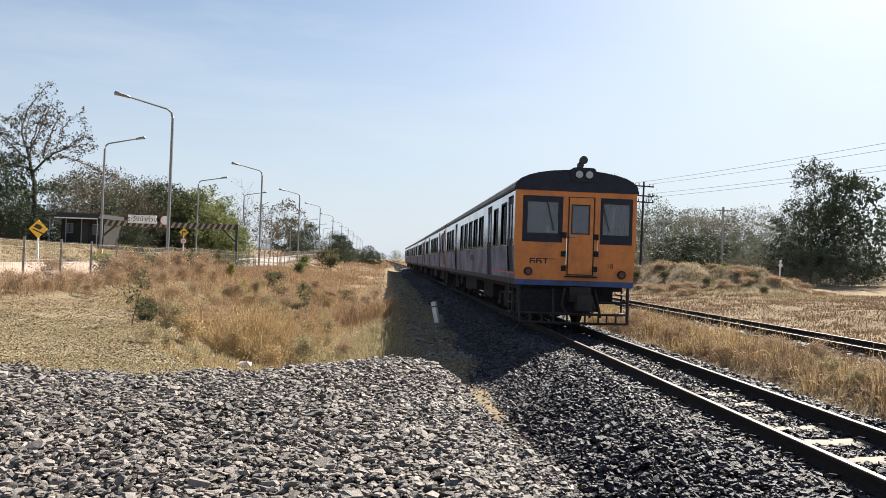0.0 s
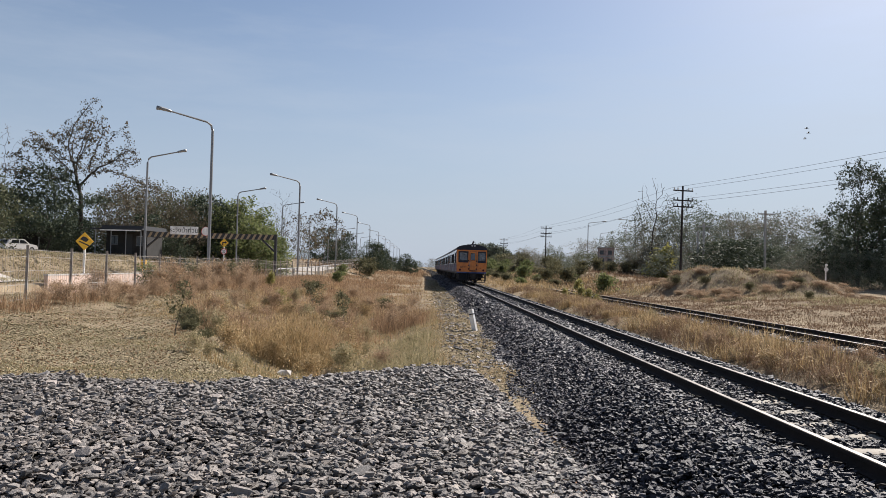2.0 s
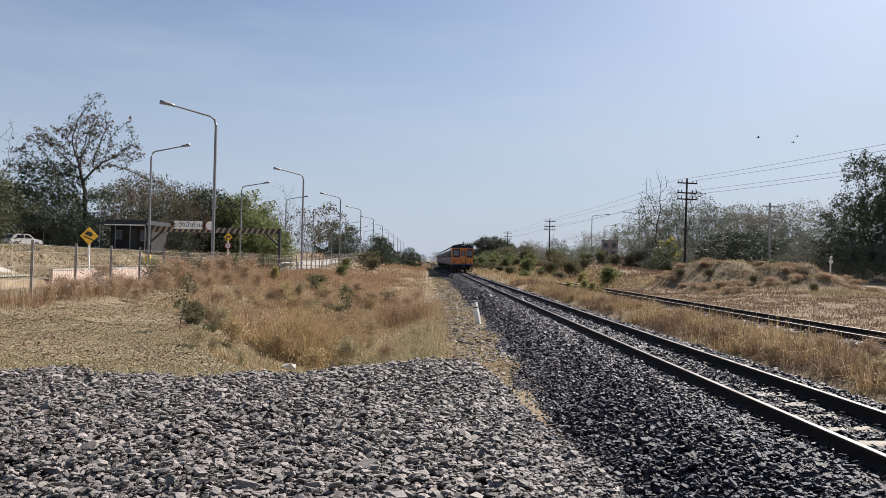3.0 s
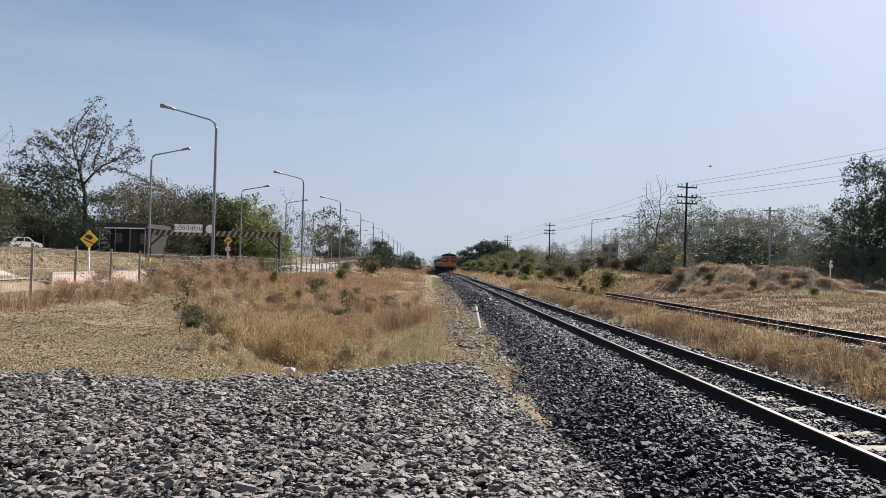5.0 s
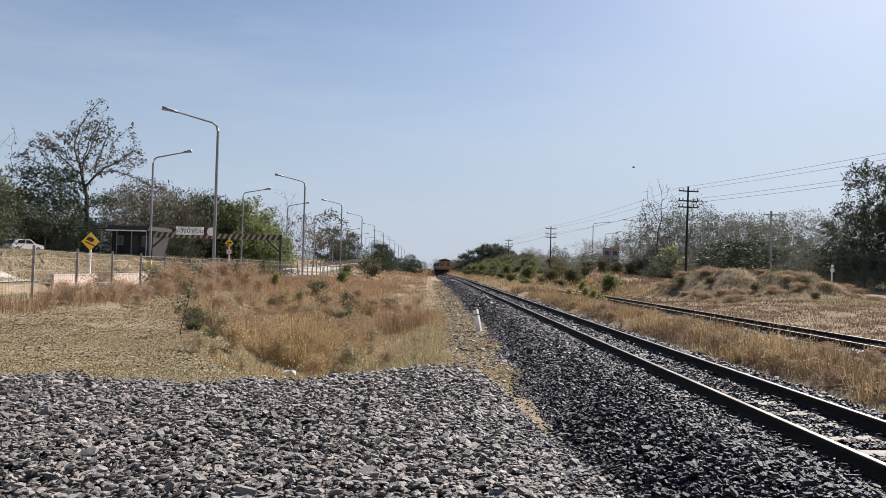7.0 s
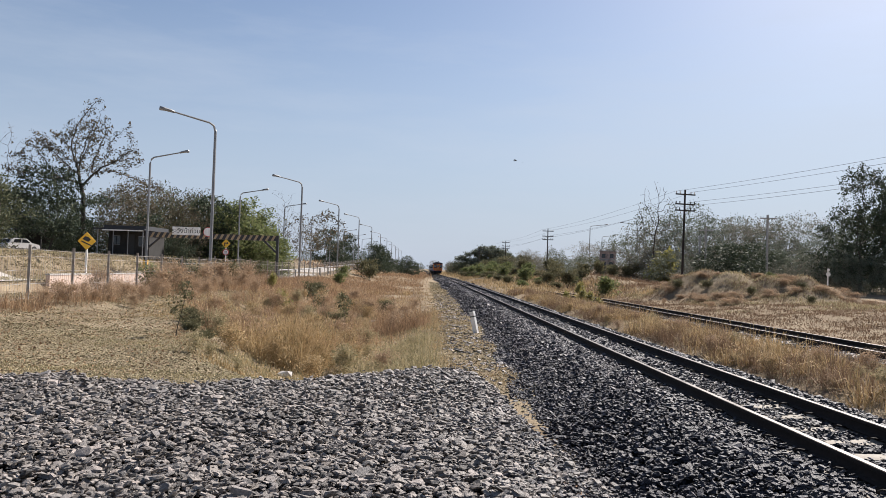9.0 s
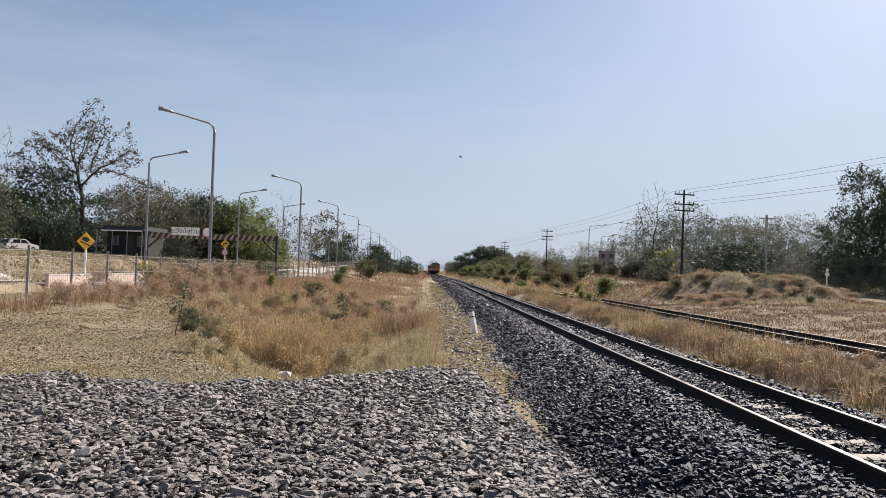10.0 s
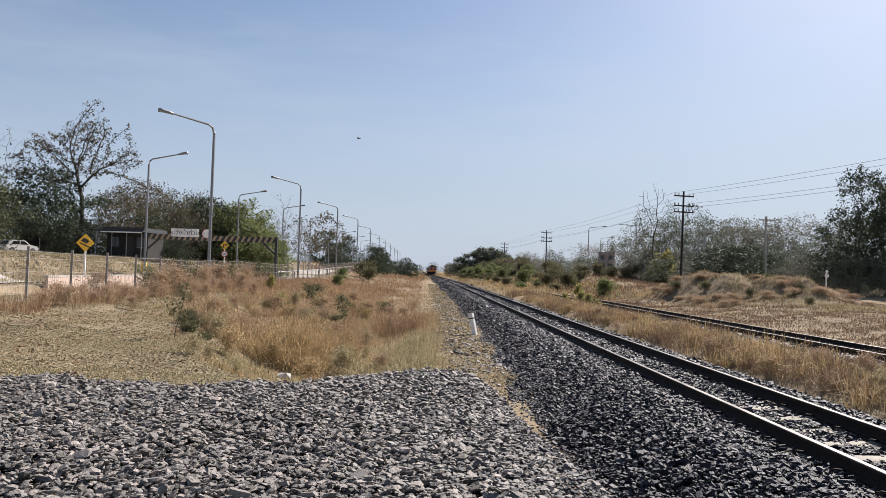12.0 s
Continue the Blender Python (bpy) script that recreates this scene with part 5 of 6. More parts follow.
# beyond the siding
big_right = tree(31, "large dusty green tree with ragged crown", pose(35.7, 60, 0.3, 0, 0, -31), 11.2, 0.08, 7.2, 44, ROUND, 48, 0.2, 0.10, M_LEAFDARK, 0.05, r=0.3, lift=0.4, group="trees beyond the siding", lean=0.0, targets=1300, stride=0.34,
                 lobes=((0.1, 9.7, 1.9, 1.4), (2.6, 8.7, 1.05, 1.3), (-1.4, 9.7, 0.7, 0.6), (0.6, 6.6, 2.9, 1.7), (-2.4, 5.5, 1.5, 1.2), (-0.3, 3.2, 3.5, 2.2), (3.0, 5.2, 1.3, 1.5), (-3.2, 2.6, 1.5, 1.6)))

again(dark, 39.8, 61, 0.3, 100, 1.2, "tall dark tree behind the siding field", 0.9)
tree(51, "bare grey tree with upright branches", pose(23.2, 75, 0.6, 0, 0, -17), 10.6, 0.28, 4.6, 20, TALL, 2, 0.2, 0.10, M_LEAFBROWN, 0.8, r=0.4, lift=1.2, group="bare trees", lean=0.0, targets=420, stride=0.42,
     lobes=((0.0, 9.6, 1.5, 1.0), (-1.3, 8.4, 1.1, 1.2), (1.3, 8.2, 1.1, 1.3), (0.0, 7.0, 1.8, 1.2), (-1.2, 5.4, 1.0, 0.8), (1.5, 5.6, 0.9, 0.8)))
scrub = tree(55, "grey-green scrubby tree in dry scrub", pose(27.2, 77, 0.5), 8.8, 0.03, 4.4, 28, ROUND, 26, 0.29, 0.1, M_LEAFHAZE, 0.3, 4, 0.18, 0.5, "trees beyond the siding")
grey = tree(58, "dry grey scrub tree with few leaves", pose(36.0, 84, 0.5), 8.0, 0.04, 4.4, 24, ROUND, 20, 0.27, 0.095, M_LEAFGREY, 0.25, 5, 0.14, 0.7, "trees beyond the siding")
row(scrub, ((35.5, 88, 0.95), (39, 91, 1.0), (42.5, 88, 1.0), (32, 86, 0.8), (37.4, 82, 0.7), (40.6, 80, 0.72), (25.0, 80, 0.95), (29.5, 80, 0.85), (31.5, 78, 0.55), (33.2, 80, 0.55), (29.8, 74, 0.5), (37.8, 66, 0.6), (41, 72, 0.8), (27, 92, 0.8), (45, 76, 0.9), (33, 68, 0.42), (36.8, 63, 0.45), (32, 122, 0.9), (38, 118, 0.9)))
row(grey, ((33.6, 82, 0.95), (38.8, 84, 1.0), (40.5, 88, 1.0), (31.2, 88, 0.9), (26, 120, 0.8), (43.5, 84, 1.1), (29, 132, 0.8), (24.3, 78, 0.8)))
row(dark, ((30.2, 76, 0.5), (28.0, 74, 0.42), (32.2, 77, 0.5), (34.5, 72, 0.45)))
row(scrub, ((33.4, 58, 0.42), (35.2, 57.5, 0.36), (36.9, 58, 0.44), (38.4, 58.5, 0.5), (31.6, 61, 0.42), (30.4, 66, 0.5)), 0.15)
row(dark, ((-55, 102, 1.0), (-60, 104, 1.1), (-50.5, 103, 0.95), (-66, 108, 1.2), (-39, 80, 0.5), (-36.5, 76, 0.5), (-51, 97, 0.7), (-33.4, 74, 0.45), (-28, 74, 0.55), (-24.6, 73, 0.45)))
umbrella = tree(44, "wide spreading old tree with flat dark crown", pose(16.6, 215, 0.4), 8.6, 0.12, 15.0, 24, FLAT, 36, 0.42, 0.26, M_LEAFHAZE, r=0.5, lift=0.3, group="far trees", lean=0.0, targets=700, stride=0.4,
                lobes=((-6.4, 4.9, 2.7, 2.2), (1.6, 6.1, 6.2, 2.4), (6.2, 4.2, 3.2, 2.0), (0.0, 3.4, 6.4, 1.6), (-7.5, 2.6, 2.4, 1.6)))

row(umbrella, ((30, 235, 0.75),))
for k in range(44):                                # trees on both sides of the line in the distance
    y = 185 + 5.2 * k
    x = (8.5 + 8 * (0.5 + 0.5 * math.sin(k * 2.1)) + 0.03 * (y - 180) if k % 2 else -4.5 - 10 * (0.5 + 0.5 * math.sin(k * 1.7)) - 0.05 * (y - 180)) + float(bend(y))
    again((scrub, green, dark, brownish)[k % 4], x, y, -0.5, 61 * k, 0.42 + 0.14 * math.sin(k * 1.7) + 0.0012 * (y - 185), "low tree beside the line in the distance", 1.4)
for k in range(22):                                # woods along the skyline
    x, y = (-280 + 24 * k, 380 + 60 * math.sin(k * 2.1)) if k % 2 else (34 + 10 * k, 200 + 6 * k)
    again((green, dark, brownish)[k % 3], x, y, 0.0, 37 * k, 1.0 + 0.3 * math.sin(k))

for k in range(26):                                # thicket behind the bank
    x, y = 15 + 7 * (0.5 + 0.5 * math.sin(k * 2.3)) - 0.02 * (k * 4), 92 + 3.6 * k
    again((scrub, green, grey)[k % 3], x, y, g(x, y) - 0.3, 61 * k, 0.34 + 0.1 * math.sin(k * 1.7), "low thicket on the bank beside the line", 1.7)
for k in range(40):                                # far tree line
    x, y = -95 + 4.2 * k + 2 * math.sin(k * 3.1), 400 + 40 * math.sin(k * 1.9)
    again((scrub, green, grey)[k % 3], x, y, -0.3, 61 * k, 0.62 + 0.2 * math.sin(k * 1.7), "low tree in the far distance", 1.3)
for k in range(34):                                # undergrowth beyond the siding
    x, y = 22.5 + 0.8 * k + math.sin(k * 4.1), 68 + 9 * math.sin(k * 1.7) + 0.25 * k
    again((scrub, grey, grey, dark)[k % 4], x, y, g(x, y) - 0.3, 53 * k, 0.40 + 0.12 * math.sin(k * 2.9), "low scrub undergrowth beyond the siding", 1.6)
for k in range(26):                                # undergrowth beyond the road
    x, y = -24 - 1.1 * k, 104 - 0.8 * k + 4 * math.sin(k * 2.2)
    if abs(x + 46.5) < 8.5:                        # kept clear for the car
        continue
    again((green, brownish, dark)[k % 3], x, y, g(x, y) - 0.3, 47 * k, 0.42 + 0.1 * math.sin(k * 3.1), "low scrub undergrowth beyond the road", 1.3)

# shrubs on the bank and in the ditch
bush = tree(61, "leafy green shrub on the grassy bank", pose(12.9, 53, g(12.9, 53)), 1.5, 0.02, 1.5, 14, (1.1, 1.1, 0.9, 0.6, 0.4), 9, 0.16, 0.08, M_LEAFBRIGHT, 0.05, 3, 0.03, 0.1, "shrubs along the line", "shrub")
olive = tree(64, "olive thorny shrub on the bank", pose(12.6, 66, g(12.6, 66)), 1.7, 0.02, 1.9, 14, (1.1, 1.1, 0.9, 0.6, 0.4), 9, 0.18, 0.09, M_LEAFOLIVE, 0.08, 3, 0.035, 0.1, "shrubs along the line", "shrub")
row(bush, ((14.4, 58, 0.6), (11.0, 84, 1.1), (10.2, 98, 1.1), (9.6, 112, 1.2), (9.0, 126, 1.3), (8.4, 140, 1.4), (12.4, 92, 1.2), (11.4, 106, 1.2), (10.8, 120, 1.3), (10.0, 135, 1.4), (9.2, 150, 1.5), (8.0, 160, 1.5), (-8.0, 66, 0.7), (-9.6, 84, 1.0), (21.6, 46, 0.4), (26.2, 58, 0.8)), 0.05)
row(olive, ((19.4, 77, 0.8), (20.6, 76, 0.75), (21.8, 77.5, 0.8), (18.6, 79, 0.9), (22.8, 79, 0.9), (12.0, 74, 0.85), (13.6, 80, 0.95), (14.6, 70, 0.8), (15.5, 88, 1.1), (13.2, 100, 1.2), (14.6, 110, 1.3), (12.8, 118, 1.3), (13.4, 130, 1.5), (11.6, 145, 1.5), (16.5, 98, 1.2), (17, 80, 0.8), (18.5, 74, 0.8), (17.2, 45, 0.35), (18.9, 42.4, 0.32), (21.2, 41.2, 0.35), (20.0, 38, 0.3), (16.2, 47.5, 0.4), (22.6, 41.6, 0.3), (-7.2, 92, 1.2), (-8.6, 104, 1.4)), 0.05)
for k in range(64):                                # overgrown bank beside the siding
    y = 68 + 1.5 * k
    x = 10.4 + 3.2 * (0.5 + 0.5 * math.sin(k * 2.7)) + 1.6 * math.sin(k * 0.9) - 0.018 * (y - 68)
    again((olive, bush, olive)[k % 3], x, y, g(x, y) - 0.15, 59 * k, 0.42 + 0.14 * math.sin(k * 1.9) + 0.003 * (y - 68), "", 1.5)
yellowish = tree(67, "low shrub with yellow-green leaves", pose(9.2, 42, g(9.2, 42)), 0.75, 0.02, 0.45, 9, ROUND, 8, 0.07, 0.05, M_YELLOWLEAF, 0.1, 3, 0.012, 0.5, "yellowish shrubs", "shrub")
row(yellowish, ((11.9, 58, 1.2), (10.0, 47, 1.0), (9.0, 38, 0.8), (8.6, 45, 0.9), (12.9, 62, 1.0), (-7.2, 36, 1.2), (-9.8, 46, 1.3)), 0.02)
again(yellowish, 22.9, 72, g(22.9, 72) - 0.1, 40, 4.6, "yellow-green young tree before the scrub", 1.2)
again(yellowish, 23.9, 73, g(23.9, 73) - 0.1, 120, 3.4, "yellow-green young tree before the scrub", 1.2)
again(bush, 30.2, 70, g(30.2, 70) - 0.1, 200, 1.6, "fresh green shrub before the scrub")
weed = tree(71, "low olive weed at the ditch edge", pose(-4.0, 12.9, g(-4, 12.9)), 0.42, 0.02, 0.34, 13, ROUND, 5, 0.05, 0.015, M_GRASSOLIVE, 0.1, 4, 0.005, 0.5, "weeds", "weed")
row(weed, ((-3.25, 12.9, 0.8), (-3.9, 13.4, 0.7), (-5.1, 18.2, 1.5), (-5.6, 19.6, 1.5), (-6.0, 21.0, 1.4), (-4.6, 21.0, 1.3), (-1.6, 20.0, 1.1), (-0.9, 18.6, 0.9), (7.35, 11.6, 1.0), (7.75, 12.2, 0.9), (7.5, 12.6, 0.8), (-1.9, 24, 1.4), (-1.0, 15.5, 0.7), (-0.3, 17, 0.7), (-5.9, 26, 1.6), (-6.9, 30, 1.8), (-3.6, 27.5, 1.6), (-3.9, 33, 1.8), (-0.4, 21.5, 0.8)), 0.02)
dryweed = tree(73, "brown dried weed bush with fine stems", pose(-7.0, 24.5, g(-7, 24.5)), 0.85, 0.02, 0.6, 14, ROUND, 9, 0.06, 0.02, M_BRUSH, 0.2, 5, 0.006, 0.6, "dried weeds", "dried_weed")
row(dryweed, ((-8.3, 26, 1.0), (-6.2, 28, 1.1), (-7.7, 30, 1.0), (-5.2, 24.5, 0.9), (-4.3, 31, 1.2), (-9.6, 25, 0.9), (-10.3, 28, 1.0), (-9.2, 31, 1.1), (-10.8, 23.5, 0.8), (-10.9, 34, 1.1), (-8.4, 36, 1.2), (-3.0, 37, 1.2), (-1.2, 28, 1.1), (-0.8, 31, 1.2), (-1.6, 34, 1.2), (-0.7, 37, 1.2), (-5.6, 40, 1.3), (8.2, 13.4, 0.7), (8.0, 14.8, 0.6), (13.9, 43, 0.6), (14.8, 38, 0.6), (-10.9, 30, 1.5), (-11.2, 33, 1.7), (-10.7, 36, 1.7), (-11.1, 40, 1.8), (-10.8, 44, 1.8), (-9.6, 38, 1.5), (-12.0, 27, 1.3), (-10.4, 24.4, 0.9), (-9.2, 23.4, 0.7)), 0.03)
for k in range(34):                                # dead brush along the fence and on the mounds
    x, y = -10.4 - 0.9 * (0.5 + 0.5 * math.sin(k * 3.7)), 21 + 0.85 * k
    again(dryweed, x, y, g(x, y) - 0.03, 67 * k, 0.66 + 0.22 * math.sin(k * 1.3), "", 1.4)
for k in range(80):
    x, y = 20.4 + 4.6 * math.sin(k * 2.4), 45.5 + 5.0 * math.sin(k * 1.37)
    again(dryweed, x, y, g(x, y) - 0.05, 67 * k, 0.42 + 0.16 * math.sin(k * 1.9), "grey-brown dead brush matted on an earth mound", 2.6)
feather = tree(76, "pale feathery dry weed with seed heads", pose(-3.6, 17.6, g(-3.6, 17.6)), 0.8, 0.02, 0.55, 16, (0.6, 0.9, 1.0, 0.8, 0.5), 10, 0.06, 0.017, M_GRASSGOLD, 0.1, 4, 0.004, 0.6, "dried weeds", "dried_weed")
leafy = tree(78, "olive leafy weed among dry grass", pose(-2.9, 22.5, g(-2.9, 22.5)), 0.7, 0.02, 0.55, 14, ROUND, 10, 0.06, 0.018, M_GRASSOLIVE, 0.1, 4, 0.005, 0.6, "weeds", "weed")
for k in range(56):                                # mixed growth in the ditch
    y = 15.5 + 0.55 * k + 0.8 * math.sin(k * 2.1)
    x = max(-7.5, -2.9 - 0.31 * (y - 11)) + (0.5 + 0.5 * math.sin(k * 2.63)) * (3.0 + 0.05 * y)
    again((feather, leafy, feather, dryweed)[k % 4], x, y, g(x, y) - 0.03, 83 * k, 0.75 + 0.25 * math.sin(k * 1.3) + 0.008 * y, "", 1.2)
for k in range(9):                                 # vines and brush on the far fence
    again((bush, dryweed, olive)[k % 3], -12.2 - 0.25 * math.sin(k * 2.2), 33 + 2.1 * k, g(-12.2, 33 + 2.1 * k) - 0.05, 77 * k, (0.8, 1.7, 0.75)[k % 3] + 0.15 * math.sin(k * 1.7), ("green vine climbing the mesh fence", "tall brown dead brush against the fence", "green vine climbing the mesh fence")[k % 3])
for k in range(34):                                # clumps between the two tracks
    y = 9.0 + 0.9 * k
    x = 7.6 + 0.75 * math.sin(k * 2.9)
    again((feather, dryweed, leafy)[k % 3], x, y, g(x, y) - 0.03, 83 * k, 0.48 + 0.14 * math.sin(k * 1.3), "", 1.5)
for x, y, s in ((-3.7, 30, 0.36), (-2.2, 39, 0.45), (-7.4, 48, 0.6)):
    again(olive, x, y, g(x, y) - 0.03, 90 * x, s, "olive thorny shrub in the dry ditch", 1.2)
creeper = tree(77, "olive green creeper hanging over the ditch edge", pose(-6.2, 19.4, g(-6.2, 19.4)), 0.3, 0.02, 0.8, 16, (1.2, 1.1, 0.8, 0.5), 6, 0.08, 0.035, M_LEAFOLIVE, 0.1, 4, 0.008, 0.05, "weeds", "creeper")
row(creeper, ((-5.8, 18.4, 0.9), (-5.5, 17.3, 0.7), (-6.5, 20.4, 1.0), (-5.9, 20.2, 0.8), (-6.9, 21.6, 0.9), (-5.2, 19.0, 0.7)), 0.02)
for k in range(18):
    y = 16.5 + 0.42 * k
    x = -3.8 - 0.31 * (y - 11) + 0.5 + 0.3 * math.sin(k * 2.7)
    again(creeper, x, y, g(x, y) - 0.04, 67 * k, 0.45 + 0.15 * math.sin(k * 1.9), "", 1.1)
sapling = tree(74, "leggy green sapling on the bank", pose(-5.25, 15.6, g(-5.25, 15.6)), 1.15, 0.25, 0.3, 10, ROUND, 4, 0.05, 0.036, M_LEAFOLIVE, 0.1, 2, 0.012, 0.6, "weeds", "sapling")
again(sapling, -3.0, 27.0, g(-3, 27), 80, 1.35)
again(sapling, -4.9, 33.0, g(-4.9, 33), 160, 1.5)


# ---- grass ----
def blades(name, label, pos, height, width, lean, seed, material, heads=0.0):
    """Bent blades, each a strip of two pieces; heads: length of a seed head at the tip."""
    rng = np.random.RandomState(seed)
    pos, out, tall = pos[:, :3], pos[:, 3], pos[:, 4]
    n = len(pos)
    a, h = out + rng.normal(0, 0.9, n), height * np.minimum(tall * np.exp(rng.normal(0, 0.3, n)), 1.75)
    w = width * rng.uniform(0.7, 1.6, n)
    d = np.stack([np.cos(a), np.sin(a), np.zeros(n)], -1)
    turn_ = rng.uniform(0, 3.14, n)
    s = np.stack([-np.sin(turn_), np.cos(turn_), np.zeros(n)], -1) * w[:, None] / 2
    up = np.array([0, 0, 1.0])
    ln = np.minimum(np.abs(rng.normal(0, lean, n)), 1.7)
    mid = pos + d * (h * ln * 0.35)[:, None] + up * (h * (0.62 - 0.1 * ln))[:, None]
    tip = pos + d * (h * ln * 1.0)[:, None] + up * (h * (1 - 0.45 * ln))[:, None]
    base = pos - up * 0.03
    v = np.stack([base - s, base + s, mid + s * 0.8, mid - s * 0.8, tip], 1)
    faces = [(0, 1, 2), (0, 2, 3), (3, 2, 4)]
    if heads:
        e = (tip - mid) / (np.linalg.norm(tip - mid, axis=1, keepdims=True) + 1e-6)
        c = s / (np.linalg.norm(s, axis=1, keepdims=True) + 1e-6) * heads * 0.14
        v = np.concatenate([v, np.stack([tip - e * heads * 0.3 - c, tip - e * heads * 0.2 + c, tip + e * heads * 0.7], 1)], 1)
        faces.append((5, 6, 7))
    q = v.shape[1]
    f = np.concatenate([q * np.arange(n)[:, None] + np.array([k]) for k in faces], 1).reshape(-1, 3)
    return tagged(solid(name, v.reshape(-1, 3), f, material), label, "grass", kind="stuff")


def tufts(x0, x1, y0, y1, count, per, radius, where=None):
    x, y = RS.uniform(x0, x1, count), RS.uniform(y0, y1, count)
    if where is not None:
        k = where(x, y)
        x, y = x[k], y[k]
    dx, dy = RS.normal(0, radius, len(x) * per), RS.normal(0, radius, len(x) * per)
    tall = np.repeat(np.exp(RS.normal(0, 0.35, len(x))), per)
    x, y = np.repeat(x, per) + dx, np.repeat(y, per) + dy
    z = np.maximum(land(x + bend(y), y), np.where((y < 13) & (x > 0.7) & (x < 2), np.maximum(spread(x, y), bed(x, y)), -9))
    return np.stack([x + bend(y), y, z, np.arctan2(dy, dx), tall], -1)


EDGE = lambda y: -3.8 - np.clip((y - 11) * 0.31, -0.5, 5.0)
patch = lambda s, seed, cut: (lambda x, y: waves(x, y, s, seed) > cut)
lawn = lambda x, y: (x < EDGE(y) + 0.5) & (y > np.minimum(crest(x), 20) - 0.2)
ditch_ = lambda x, y: x > EDGE(y) + 0.4
off = lambda x, y: y > crest(x) + 0.5
blades("short_grass", "short dry olive grass on the flat verge", tufts(-15, -4.0, 9.6, 26, 3000, 7, 0.05, lambda x, y: lawn(x, y) & patch(0.9, 91, -0.3)(x, y)), 0.016, 0.014, 1.7, 1, M_GRASSOLIVE)
blades("short_grass", "short straw-coloured dry grass on the verge", tufts(-15, -4.0, 9.6, 26, 3600, 7, 0.06, lambda x, y: lawn(x, y) & patch(1.1, 92, -0.1)(x, y)), 0.015, 0.012, 1.7, 2, M_GRASSGOLD)
blades("dry_grass", "tall golden dry grass in the ditch", tufts(-5.4, -2.0, 16, 23, 300, 84, 0.10, lambda x, y: ditch_(x, y) & (np.hypot((x + 3.5) / 1.15, (y - 19.2) / 2.8) < 1.1) & patch(1.6, 93, -0.3)(x, y)), 0.62, 0.009, 1.25, 3, M_GRASSGOLD, 0.10)
blades("dry_grass", "russet seeding grass in the ditch", tufts(-5.9, -2.0, 18.5, 27, 238, 34, 0.12, lambda x, y: ditch_(x, y) & patch(1.2, 94, 0.0)(x, y)), 0.6, 0.008, 1.0, 33, M_GRASSRED, 0.06)
blades("dry_grass", "russet dry grass filling the ditch", tufts(-10, -0.2, 20, 50, 1100, 26, 0.18, lambda x, y: ditch_(x, y) & patch(0.55, 41, 0.05)(x, y) & ~((x > -2.9) & (y < 30)) & ~((x > -2.0) & (y > 34))), 0.42, 0.011, 1.0, 4, M_GRASSRED, 0.09)
blades("dry_grass", "pale dry grass filling the ditch", tufts(-10, -0.2, 22, 60, 700, 22, 0.2, lambda x, y: ditch_(x, y) & patch(0.6, 42, 0.12)(x, y) & ~((x > -2.6) & (y < 30))), 0.36, 0.011, 0.9, 44, M_GRASSGOLD, 0.06)
blades("dry_grass", "russet tall grass near the track", tufts(-1.9, 0.0, 23.5, 33, 150, 36, 0.16, patch(0.9, 43, -0.1)), 0.52, 0.009, 0.9, 5, M_GRASSRED, 0.08)
blades("dry_grass", "yellowish low grass on the ditch floor", tufts(-3.9, 0.6, 12.2, 36, 1700, 12, 0.12, off), 0.09, 0.010, 1.2, 6, M_GRASSGOLD)
blades("dry_grass", "olive seeding grass on the right side of the ditch", tufts(-1.7, 0.2, 15.0, 23.5, 230, 26, 0.13, lambda x, y: (x > -1.7 + 0.1 * (y - 15)) & patch(1.4, 47, -0.25)(x, y)), 0.24, 0.010, 1.2, 48, M_GRASSOLIVE, 0.07)
blades("dry_grass", "olive grass on the ditch floor and bank", tufts(-8.5, 0.4, 11.2, 36, 2000, 12, 0.13, lambda x, y: (x > EDGE(y) + 1.0) & off(x, y) & patch(0.9, 95, -0.2)(x, y)), 0.13, 0.010, 1.0, 7, M_GRASSOLIVE)
blades("dry_grass", "dry olive grass on the ditch bank", tufts(-6.6, -2.2, 10.1, 16.5, 700, 12, 0.10, lambda x, y: (y > crest(x) + 0.25) & patch(1.2, 49, 0.1)(x, y)), 0.035, 0.011, 1.5, 99, M_GRASSOLIVE)
blades("dry_grass", "low straw in the upper ditch", tufts(-10.5, -2.4, 20, 42, 1500, 12, 0.16, lambda x, y: x > EDGE(y) - 1.2), 0.06, 0.012, 1.1, 101, M_GRASSGOLD)
blades("dry_grass", "low olive growth in the upper ditch", tufts(-10.5, -2.4, 20, 42, 1200, 12, 0.16, lambda x, y: x > EDGE(y) - 0.2), 0.16, 0.012, 0.9, 102, M_GRASSOLIVE)
blades("short_grass", "short olive grass at the edge of the stones", tufts(-13, -2.2, 9.2, 11.0, 1300, 9, 0.07, lambda x, y: (y > crest(x) - 0.1) & (y < crest(x) + 1.0)), 0.03, 0.011, 1.6, 106, M_GRASSOLIVE)
blades("leaf_litter", "dead brown leaves and twigs on the verge", tufts(-15, -4, 9.8, 26, 1800, 3, 0.2, lawn), 0.03, 0.035, 1.7, 103, M_GRASSRED)
blades("dry_grass", "brown grass along the top of the bank", tufts(-9.5, -3.6, 11, 30, 2600, 10, 0.1, lambda x, y: (np.abs(x - EDGE(y) - 0.3) < 0.6) & patch(1.3, 104, 0.1)(x, y)), 0.035, 0.011, 1.4, 104, M_GRASSRED)
